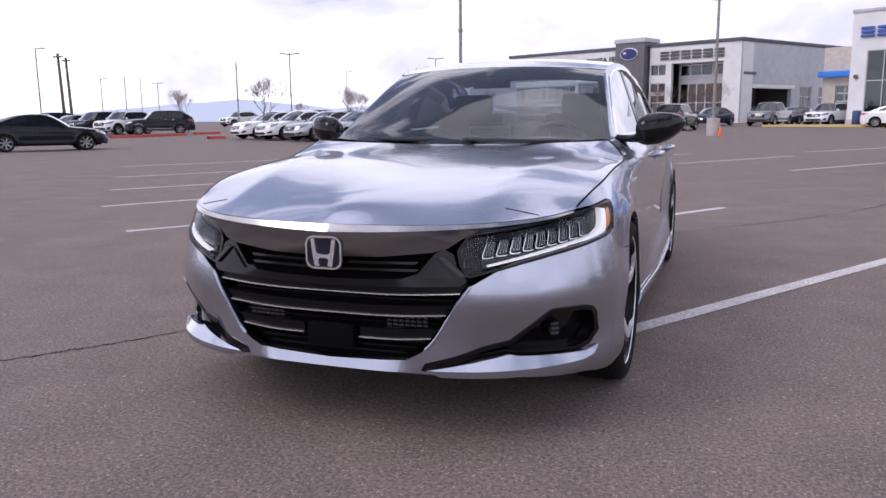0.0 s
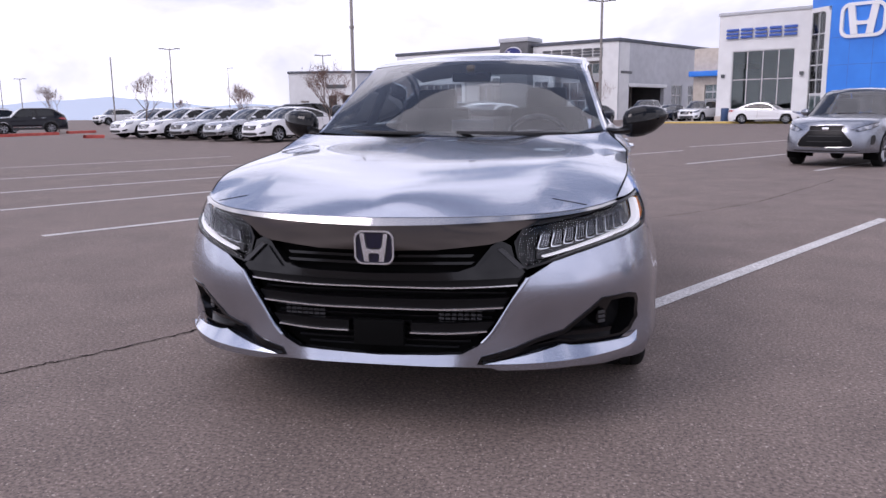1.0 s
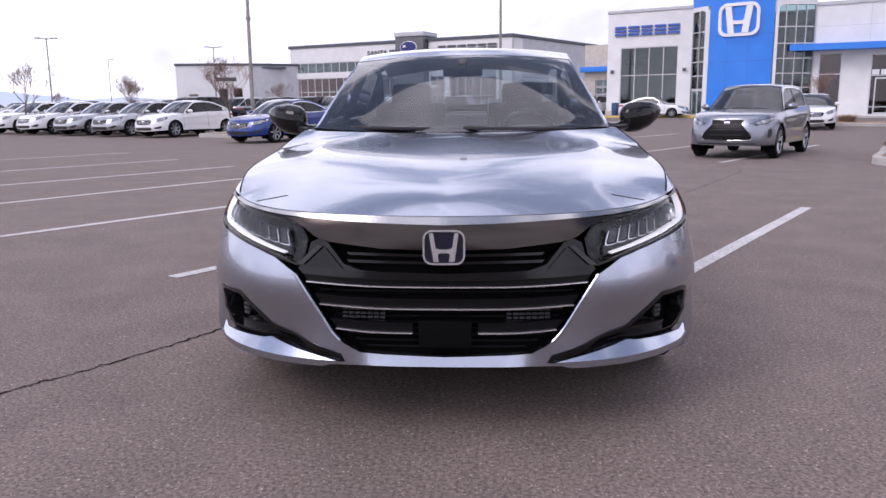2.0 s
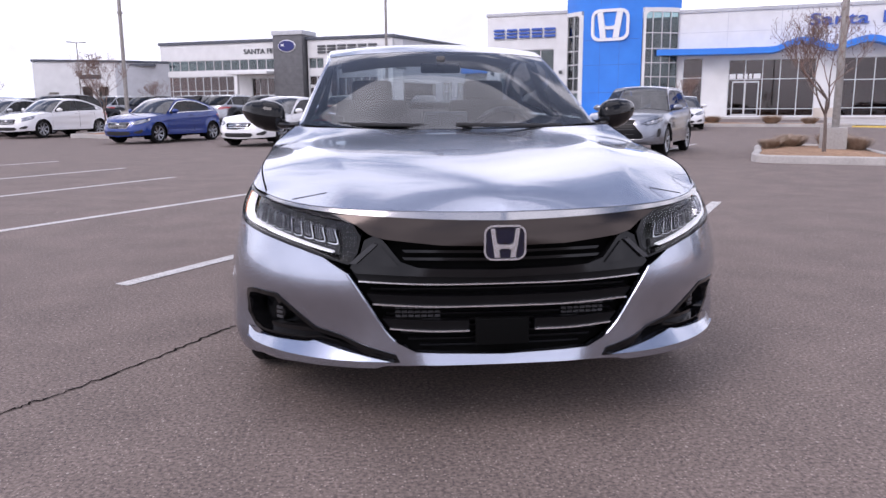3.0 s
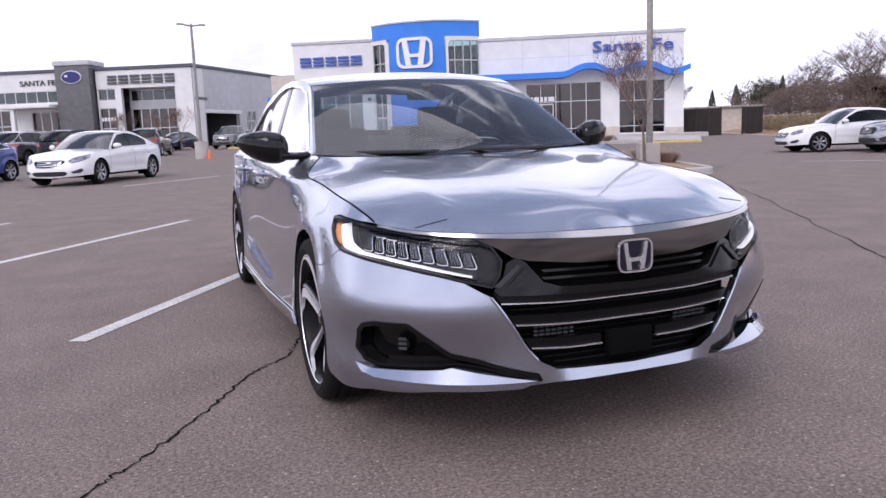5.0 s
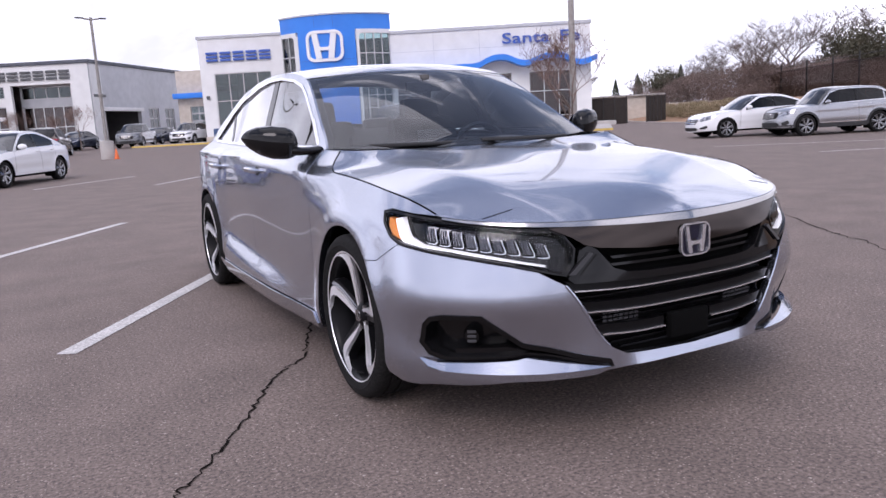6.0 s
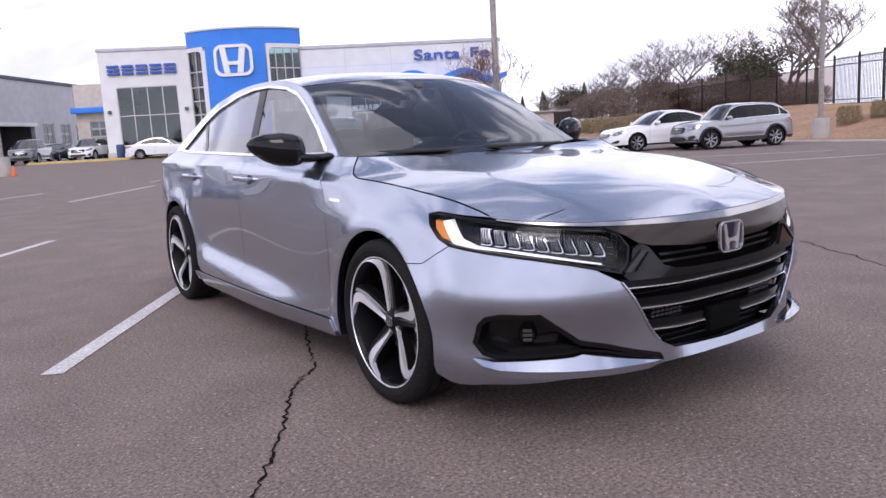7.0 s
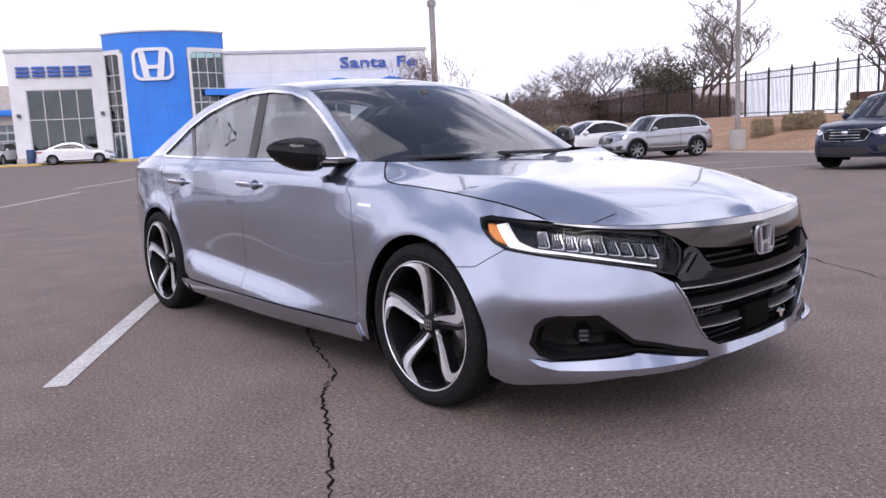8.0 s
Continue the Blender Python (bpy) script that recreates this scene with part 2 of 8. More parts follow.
M["room_floor"] = grain(material("room_floor", (0.3, 0.28, 0.26), 0.5), 2, (0.24, 0.22, 0.2), (0.36, 0.34, 0.32))
M["room_wall"] = grain(material("room_wall", (0.3, 0.27, 0.25), 0.8), 1.5, (0.2, 0.18, 0.165), (0.4, 0.36, 0.335))
M["pole"] = grain(material("pole_steel", (0.3, 0.28, 0.26), 0.5, 0.5), 12, (0.24, 0.22, 0.2), (0.36, 0.34, 0.32), patch=0.1)
M["wood_pole"] = grain(material("wood_pole", (0.12, 0.1, 0.085), 0.9), 15, (0.08, 0.066, 0.055), (0.17, 0.14, 0.12), stretch=(1, 1, 0.1))
M["bark"] = grain(material("bark", (0.15, 0.115, 0.1), 0.95), 30, (0.1, 0.075, 0.063), (0.2, 0.16, 0.14), bump=0.5, stretch=(1, 1, 0.25))
M["twig"] = grain(material("twig", (0.2, 0.13, 0.105), 0.9), 20, (0.14, 0.09, 0.075), (0.27, 0.18, 0.15))
M["grey_twig"] = grain(material("grey_twig", (0.17, 0.14, 0.125), 0.9), 20, (0.12, 0.098, 0.088), (0.22, 0.185, 0.165))
M["dry_leaf"] = grain(material("dry_leaf", (0.24, 0.15, 0.1), 0.9), 6, (0.15, 0.09, 0.06), (0.33, 0.22, 0.15))
M["dry_grass"] = grain(material("dry_grass", (0.3, 0.24, 0.15), 0.9), 8, (0.2, 0.155, 0.09), (0.4, 0.33, 0.21))
M["evergreen"] = grain(material("evergreen", (0.05, 0.07, 0.04), 0.8), 5, (0.03, 0.045, 0.028), (0.08, 0.105, 0.06))
M["hedge"] = grain(material("hedge", (0.09, 0.085, 0.055), 0.85), 4, (0.05, 0.05, 0.032), (0.13, 0.12, 0.08))
M["iron"] = grain(material("black_iron", (0.016, 0.015, 0.015), 0.5), 20, (0.011, 0.011, 0.011), (0.024, 0.022, 0.021))
M["screen"] = glass("fence_screen", (0.72, 0.67, 0.65), 1.05)
M["solid_screen"] = grain(material("solid_screen", (0.03, 0.025, 0.022), 0.9), 10, (0.02, 0.016, 0.014), (0.045, 0.036, 0.031))
M["tree_bank"] = grain(material("tree_bank", (0.2, 0.15, 0.13), 0.95), 3, (0.14, 0.10, 0.086), (0.26, 0.2, 0.175))
M["dry_twig"] = grain(material("dry_twig", (0.4, 0.31, 0.24), 0.95), 9, (0.30, 0.225, 0.17), (0.52, 0.41, 0.32))
# Pale blue emission stands in for the haze over the far range.
M["mountain"] = material("far_haze_glow", (0.2, 0.22, 0.25), 1.0, Emission_Color=(0.60, 0.70, 0.86, 1), Emission_Strength=0.84)
M["rust"] = grain(material("rust_wall", (0.16, 0.075, 0.05), 0.9), 5, (0.11, 0.05, 0.035), (0.2, 0.1, 0.07), patch=0.15)
M["bar_white"] = material("sign_white", (0.8, 0.8, 0.8), 0.5)
M["blue_box"] = grain(material("blue_box", (0.03, 0.07, 0.16), 0.5), 4, (0.025, 0.055, 0.13), (0.04, 0.085, 0.19))
M["cone"] = material("cone_orange", (0.75, 0.16, 0.04), 0.6)
for nm, col, met in (("car_white", (0.78, 0.78, 0.78), 0.0), ("car_blue", (0.002, 0.030, 0.20), 0.2), ("car_black", (0.006, 0.007, 0.012), 0.0), ("car_navy", (0.008, 0.013, 0.032), 0.1),
                     ("car_pewter", (0.245, 0.263, 0.30), 0.9), ("car_grey", (0.16, 0.165, 0.17), 0.7), ("car_silver", (0.38, 0.39, 0.41), 0.9), ("car_brown", (0.16, 0.12, 0.095), 0.5), ("car_lightgrey", (0.42, 0.43, 0.445), 0.8)):
    M[nm] = paint(nm, col, met, 0.27, coat=0.5 if max(col) < 0.04 else 1.0)
M["headlamp"] = grain(material("headlamp", (0.3, 0.31, 0.33), 0.1, 0.6, Coat_Weight=1.0), 14, (0.10, 0.10, 0.11), (0.62, 0.63, 0.66), detail=2.0)
M["car_screen"] = glass("car_screen", (0.19, 0.235, 0.28), 1.5, 0.0, 2.6)
M["car_glass"] = glass("car_glass", (0.09, 0.10, 0.105), 1.5, 0.0, 0.9)

# ---- mesh tools ----
def part(name, bm, mat, parent=None, label="", smooth=True):
    """Links a bmesh as one mesh object under parent; mat is one material or several."""
    me = bpy.data.meshes.new(name)
    bmesh.ops.recalc_face_normals(bm, faces=bm.faces[:])
    bm.to_mesh(me)
    bm.free()
    for m in (mat if isinstance(mat, (list, tuple)) else [mat]):
        me.materials.append(m)
    if smooth:
        me.polygons.foreach_set("use_smooth", [True] * len(me.polygons))
        me.set_sharp_from_angle(angle=radians(35))
    ob = new(name, me)
    ob.parent = parent
    if label:
        ob["label"] = label
    return ob


def face_out(ob, centre):
    """Turns the faces of an open sheet of glass away from centre."""
    c = Vector(centre)
    if sum(p.area * p.normal.dot(p.center - c) for p in ob.data.polygons) < 0:
        ob.data.flip_normals()
    return ob


def thing(name, label, category, group="", kind="", at=None):
    ob = new(name)
    ob.empty_display_size = 0.2
    if at is not None:
        ob.matrix_world = at
    return tagged(ob, label, category, group, kind)


def raw(verts, faces):
    bm = bmesh.new()
    vs = [bm.verts.new(v) for v in verts]
    for f in faces:
        bm.faces.new([vs[k] for k in f])
    return bm


def add_box(bm, c, size, bevel=0.0, m=None):
    """A box with centre c, bevelled, turned by m, added to bm."""
    mm = Matrix.Translation(c) @ (m or Matrix()) @ Matrix.Diagonal((*size, 1))
    r = bmesh.ops.create_cube(bm, size=1.0, matrix=mm)
    if bevel:
        es = list({e for v in r["verts"] for e in v.link_edges})
        bmesh.ops.bevel(bm, geom=es, offset=bevel, segments=2, profile=0.6, affect="EDGES", clamp_overlap=True)
    return bm


def box(c, size, bevel=0.0, m=None):
    return add_box(bmesh.new(), c, size, bevel, m)


def add_tube(bm, points, radii, sides=8, cap=True):
    """A tube along points, with a radius at each."""
    rings = []
    pts = [Vector(p) for p in points]
    side = None
    for k, p in enumerate(pts):
        d = (pts[min(k + 1, len(pts) - 1)] - pts[max(k - 1, 0)]).normalized()
        if side is None:
            side = d.cross(Vector((0.31, 0.95, 0.02))).normalized()
        side = (side - d * side.dot(d)).normalized()
        up = d.cross(side)
        r = radii[k] if isinstance(radii, (list, tuple)) else radii
        rings.append([bm.verts.new(p + (side * math.cos(a) + up * math.sin(a)) * r) for a in (2 * math.pi * j / sides for j in range(sides))])
    for a, b in zip(rings, rings[1:]):
        for j in range(sides):
            bm.faces.new((a[j], a[(j + 1) % sides], b[(j + 1) % sides], b[j]))
    if cap and sides > 2:
        bm.faces.new(rings[0][::-1])
        bm.faces.new(rings[-1])
    return bm


def tube(points, radii, sides=8, cap=True):
    return add_tube(bmesh.new(), points, radii, sides, cap)


def lathe(profile, axis="x", sides=48, centre=(0, 0, 0)):
    """Turns a profile of (radius, along) round an axis."""
    bm = bmesh.new()
    c = Vector(centre)
    rings = []
    for r, a in profile:
        ring = []
        for j in range(sides):
            q = 2 * math.pi * j / sides
            u, v = r * math.cos(q), r * math.sin(q)
            ring.append(bm.verts.new(c + Vector({"x": (a, u, v), "y": (u, a, v), "z": (u, v, a)}[axis])))
        rings.append(ring)
    for a, b in zip(rings, rings[1:]):
        for j in range(sides):
            bm.faces.new((a[j], a[(j + 1) % sides], b[(j + 1) % sides], b[j]))
    return bm


def grid_mesh(rows):
    """Quads over rows of points of equal number."""
    bm = bmesh.new()
    vs = [[bm.verts.new(p) for p in row] for row in rows]
    for a, b in zip(vs, vs[1:]):
        for k in range(len(a) - 1):
            bm.faces.new((a[k], a[k + 1], b[k + 1], b[k]))
    return bm


def prism(outline, depth, place):
    """A plate cut to a 2D outline: place(u, v, w) gives its points, w from 0 to depth."""
    bm = bmesh.new()
    a = [bm.verts.new(place(u, v, 0.0)) for u, v in outline]
    b = [bm.verts.new(place(u, v, depth)) for u, v in outline]
    bm.faces.new(a[::-1])
    bm.faces.new(b)
    for k in range(len(a)):
        j = (k + 1) % len(a)
        bm.faces.new((a[k], a[j], b[j], b[k]))
    return bm


def smooth_line(pts, n=8, closed=False):
    """Catmull-Rom points through pts (tuples of any length)."""
    p = [np.array(q, float) for q in pts]
    out, count = [], len(p) if closed else len(p) - 1
    for k in range(count):
        a, b, c, d = (p[(k - 1) % len(p)] if closed or k else 2 * p[0] - p[1]), p[k], p[(k + 1) % len(p)], (p[(k + 2) % len(p)] if closed or k + 2 < len(p) else 2 * p[-1] - p[-2])
        for j in range(n):
            t = j / n
            out.append(0.5 * (2 * b + (c - a) * t + (2 * a - 5 * b + 4 * c - d) * t * t + (3 * b - a - 3 * c + d) * t ** 3))
    if not closed:
        out.append(p[-1])
    return [tuple(float(v) for v in q) for q in out]


def densify(poly, step):
    out = []
    for k in range(len(poly)):
        a, b = np.array(poly[k]), np.array(poly[(k + 1) % len(poly)])
        n = max(1, int(math.ceil(np.linalg.norm(b - a) / step)))
        out += [tuple(a + (b - a) * j / n) for j in range(n)]
    return out


def inside(pts, poly):
    x, y = pts[:, 0], pts[:, 1]
    r = np.zeros(len(pts), bool)
    q = np.array(poly)
    for a, b in zip(q, np.roll(q, -1, 0)):
        if a[1] != b[1]:
            r ^= ((a[1] > y) != (b[1] > y)) & (x < (b[0] - a[0]) * (y - a[1]) / (b[1] - a[1]) + a[0])
    return r


def shrink(poly, d):
    """The outline moved inwards by d."""
    q = np.array(poly)
    area = np.sum(q[:, 0] * np.roll(q[:, 1], -1) - np.roll(q[:, 0], -1) * q[:, 1])
    t = np.roll(q, -1, 0) - np.roll(q, 1, 0)
    n = np.stack((-t[:, 1], t[:, 0]), 1) / np.maximum(1e-9, np.hypot(t[:, 0], t[:, 1]))[:, None]
    return [tuple(v) for v in q + n * (d if area > 0 else -d)]

# ---- ground ----
def ease(a, b, x):
    u = min(1.0, max(0.0, (x - a) / (b - a)))
    return u * u * (3 - 2 * u)


def ground_z(x, y):
    """The lot is level round the sedan, and rises a little towards the buildings."""
    up = 0.0
    if y > 18:
        d = y - 18
        up = 0.0095 * d * ease(0, 14, d) if d < 90 else 0.0095 * 90
    up *= 1 - ease(29, 38, x) * (1 - ease(50, 75, y))
    return up - 0.10 * ease(8, 22, x) * (1 - ease(14, 34, y))


def spread(limit, near, n):
    """Coordinates that lie close near nought and far apart outwards."""
    out = [0.0]
    s = near
    while out[-1] < limit:
        out.append(out[-1] + s)
        s *= 1.16
    return sorted([-v for v in out[1:]] + out)


gx = spread(2500, 1.5, 0)
part_rows = [[(x, y + 10, ground_z(x, y + 10)) for x in gx] for y in gx]
ground = tagged(part("ground", grid_mesh(part_rows), M["asphalt"]), "worn grey-brown asphalt parking lot with cracks and lines", "ground", kind="structure")


def strip_on_ground(points, width, h=0.004):
    """A flat strip along points on the ground."""
    rows = []
    pts = [np.array(p, float) for p in points]
    for k, p in enumerate(pts):
        d = pts[min(k + 1, len(pts) - 1)] - pts[max(k - 1, 0)]
        d = d / np.linalg.norm(d)
        n = np.array((-d[1], d[0])) * width / 2
        rows.append([(*(p + n), ground_z(*(p + n)) + h), (*(p - n), ground_z(*(p - n)) + h)])
    return grid_mesh(rows)


def line_run(a, b, n=12):
    return [tuple(np.array(a) + (np.array(b) - np.array(a)) * k / n) for k in range(n + 1)]


# painted bay lines
for a, b in (((-1.945, 1.49), (1.31, 6.62)), ((0.35, -0.05), (3.57, 5.03)), ((-4.36, 2.86), (-1.08, 7.97)), ((-6.35, 4.61), (-3.49, 9.42)), ((-8.07, 6.58), (-4.9, 11.6)), ((-10.1, 8.92), (-6.95, 13.9)), ((-12.69, 11.89), (-9.5, 16.9)),
             ((2.6, 13.85), (5.75, 18.3)), ((0.29, 15.86), (3.2, 20.2)), ((4.7, 11.92), (9.43, 18.78)), ((-2.24, 18.07), (0.4, 21.0)), ((3.66, 22.57), (7.53, 26.95)), ((14.5, 12.5), (19.0, 9.0)), ((12.8, 8.0), (17.5, 6.2))):
    tagged(part("bay_line", strip_on_ground(line_run(a, b), 0.11), M["line_paint"], ground), "")


def crack_line(points, width, seed, wob=0.06, n=14):
    rnd = random.Random(seed)
    base = smooth_line(points, n)
    pts = [(x + rnd.uniform(-wob, wob), y + rnd.uniform(-wob, wob)) for x, y in base]
    rows = []
    for k, p in enumerate(pts):
        d = np.array(pts[min(k + 1, len(pts) - 1)]) - np.array(pts[max(k - 1, 0)])
        d = d / max(1e-6, np.linalg.norm(d))
        w = width * rnd.uniform(0.35, 1.3) / 2
        nrm = np.array((-d[1], d[0])) * w
        a, b = np.array(p) + nrm, np.array(p) - nrm
        rows.append([(*a, ground_z(*a) + 0.003), (*b, ground_z(*b) + 0.003)])
    return grid_mesh(rows)


CRACK = [(-3.4, -3.1), (-2.6, -1.95), (-1.85, -0.72), (-1.62, -0.41), (-1.38, -0.03), (-1.13, 0.43), (-0.92, 0.67), (-0.72, 1.18), (-0.51, 1.61), (0.1, 2.7), (0.8, 4.2), (2.01, 5.63), (2.85, 6.85), (4.47, 9.93)]
part("crack", crack_line(CRACK, 0.0125, 3, 0.015, 17), M["crack"], ground)
part("crack", crack_line([(1.6, -2.0), (2.99, -0.08), (3.66, 0.99), (4.02, 1.61), (6.42, 5.26), (9.34, 9.91), (12.5, 13.0)], 0.014, 5, 0.03, 16), M["crack"], ground)
from mathutils.geometry import delaunay_2d_cdt

# ---- the silver sedan: its skin as a chart (s along the plan curve from the nose, z up) ----
def plan_curve():
    pts = []
    for k in range(401):
        q = k / 400 * math.pi / 2
        pts.append((0.888 * math.sin(q) ** (2 / 3.2), -0.965 * math.cos(q) ** (2 / 3.2)))
    for k in range(1, 300):
        y = 2.83 * k / 300
        pts.append((0.888 + 0.016 * math.sin(math.pi * y / 2.83), y))
    for k in range(401):
        q = k / 400 * math.pi / 2
        pts.append((0.888 * math.cos(q) ** (2 / 2.9), 2.83 + 1.09 * math.sin(q) ** (2 / 2.9)))
    pts = np.array(pts)
    run = np.concatenate(([0], np.cumsum(np.hypot(*np.diff(pts, axis=0).T))))
    s = run - run[400]
    t = np.arange(s[0], s[-1], 0.01)
    x, y = np.interp(t, s, pts[:, 0]), np.interp(t, s, pts[:, 1])
    for _ in range(8):   # rounds off the joints of the three stretches
        x[1:-1], y[1:-1] = (x[:-2] + 2 * x[1:-1] + x[2:]) / 4, (y[:-2] + 2 * y[1:-1] + y[2:]) / 4
    nx, ny = np.gradient(y), -np.gradient(x)
    n = np.hypot(nx, ny)
    return t, x, y, nx / n, ny / n


PLAN = plan_curve()
S0, S1 = float(PLAN[0][0]), float(PLAN[0][-1])
ZS = np.array([0.15, 0.25, 0.36, 0.50, 0.62, 0.72, 0.80, 0.90])
# how far the skin stands out from the plan curve at each height; one row a station along the curve
RELIEF = {
    -1.62: (-0.05, -0.012, -0.008, 0.0, 0.0, -0.012, -0.06, -0.13),
    -1.02: (-0.05, -0.010, -0.008, -0.002, -0.022, -0.048, -0.092, -0.15),
    -0.65: (-0.04, 0.008, 0.006, 0.008, -0.016, -0.046, -0.086, -0.15),
    -0.35: (-0.03, 0.016, 0.016, 0.014, -0.003, -0.022, -0.046, -0.105),
    0.0: (-0.03, -0.002, 0.0, 0.004, 0.006, 0.002, -0.018, -0.070),
    0.45: (-0.03, 0.005, 0.002, -0.003, -0.006, -0.010, -0.019, -0.033),
    1.40: (-0.03, 0.008, 0.001, -0.006, -0.005, -0.004, -0.008, -0.018),
    2.30: (-0.03, 0.009, 0.003, -0.003, -0.001, 0.0, -0.006, -0.016),
    2.83: (-0.03, 0.0, 0.004, 0.008, 0.010, 0.008, 0.0, -0.012),
    3.40: (-0.05, -0.01, 0.0, 0.0, 0.004, 0.004, 0.0, -0.010),
    4.48: (-0.05, -0.01, 0.0, 0.0, 0.0, 0.0, -0.02, -0.04),
}
RS = np.array(sorted(RELIEF))
RT = np.array([RELIEF[k] for k in RS])


def bend(xs):
    """The matrix that gives a natural cubic spline's second derivatives from its knots."""
    n = len(xs)
    h = np.diff(xs)
    a, b = np.eye(n), np.zeros((n, n))
    for k in range(1, n - 1):
        a[k, k - 1], a[k, k], a[k, k + 1] = h[k - 1], 2 * (h[k - 1] + h[k]), h[k]
        b[k, k - 1], b[k, k], b[k, k + 1] = 6 / h[k - 1], -6 / h[k - 1] - 6 / h[k], 6 / h[k]
    return np.linalg.solve(a, b)


BZ, BS = bend(ZS), bend(RS)


def cubic(xs, mat, ys, x):
    """Natural spline: ys is (knots,) or (knots, n), x is (n,). Straight on past the ends."""
    x = np.asarray(x, float)
    ys = np.asarray(ys, float)
    if ys.ndim == 1:
        ys = np.repeat(ys[:, None], len(x), 1)
    m = mat @ ys
    c = np.clip(x, xs[0], xs[-1])
    k = np.clip(np.searchsorted(xs, c, side="right") - 1, 0, len(xs) - 2)
    j = np.arange(len(x))
    h = xs[k + 1] - xs[k]
    a, b = (xs[k + 1] - c) / h, (c - xs[k]) / h
    v = a * ys[k, j] + b * ys[k + 1, j] + ((a ** 3 - a) * m[k, j] + (b ** 3 - b) * m[k + 1, j]) * h * h / 6
    d = (ys[k + 1, j] - ys[k, j]) / h + h / 6 * (-(3 * a * a - 1) * m[k, j] + (3 * b * b - 1) * m[k + 1, j])
    return v + d * (x - c)


def ramp(x, w):
    """Zero below nought, x above, rounded over w."""
    return w * np.logaddexp(0, x / w)


def step(a, b, x):
    u = np.clip((x - a) / (b - a), 0, 1)
    return u * u * (3 - 2 * u)


def shoulder(s):
    """Height of the crease that runs along the doors."""
    return np.interp(s, (-0.4, 0.2, 0.585, 1.045, 1.705, 2.745, 3.6, 4.5), (0.86, 0.885, 0.896, 0.922, 0.944, 0.966, 0.97, 0.97))


def corner(s, z):
    """The front corners stand out full below the bonnet's edge."""
    return 0.042 * np.exp(-((s + 0.46) / 0.26) ** 2) * (1 - 0.75 * step(0.70, 0.86, z))


def relief(s, z):
    s, z = np.atleast_1d(np.asarray(s, float)), np.atleast_1d(np.asarray(z, float))
    zc = shoulder(s)
    zt = np.minimum(z, 0.92)
    rows = np.array([cubic(ZS, BZ, r, zt) for r in RT])
    d = cubic(RS, BS, rows, s) + corner(s, z)
    # shoulder crease and the lean of the glass above it
    side = step(0.15, 0.55, s) * (1 - step(3.5, 4.2, s))
    shelf, lean = 1.3 + 0.4 * step(1.9, 3.0, s), 0.38 + 0.09 * (1 - step(1.1, 1.6, s))
    belt = np.interp(s, (0.6, 1.55, 2.75, 3.4), (0.998, 1.010, 1.030, 1.035))
    d = d - side * (shelf * ramp(z - zc, 0.006) - (shelf - lean) * ramp(z - belt, 0.012)) - (1 - side) * 0.9 * np.maximum(0, z - 0.92)
    # flared lips of the wheel arches
    for c in (0.012, 2.82):
        r = np.hypot(s - c, z - 0.34)
        d = d + 0.016 * np.exp(-((r - 0.375) / 0.06) ** 2) * step(0.10, 0.24, z)
    # the bumper falls back below a crease beside the lamp pockets
    low = step(-1.17, -1.0, s) * (1 - step(-0.60, -0.48, s))
    d = d - 0.30 * low * (ramp(0.474 - z, 0.006) - 1.15 * ramp(0.32 - z, 0.01))
    # turned-up lip under the mouth
    d = d + 0.45 * (1 - step(-1.40, -1.19, s)) * ramp(0.288 - z, 0.003)
    # scooped lower doors above the sill
    scoop = step(0.5, 1.3, s) * (1 - step(2.25, 2.45, s))
    ledge = np.interp(s, (0.5, 2.4), (0.325, 0.455))
    d = d + scoop * (0.42 * (ramp(ledge - z, 0.004) - ramp(ledge - 0.085 - z, 0.012)) - 0.012)
    return d


def skin(s, z, out=0.0, side=-1):
    """Points on the car's front and flank; side -1 is its right."""
    s, z = np.atleast_1d(np.asarray(s, float)), np.atleast_1d(np.asarray(z, float))
    t, x, y, nx, ny = PLAN
    d = relief(s, z) + out
    return np.stack((side * (np.interp(s, t, x) + d * np.interp(s, t, nx)), np.interp(s, t, y) + d * np.interp(s, t, ny), z), 1)


def held(before, after):
    """Keeps the points on the car's middle line there."""
    return [(b[0], a[1]) if abs(b[0] - S0) < 0.004 else a for b, a in zip(before, after)]


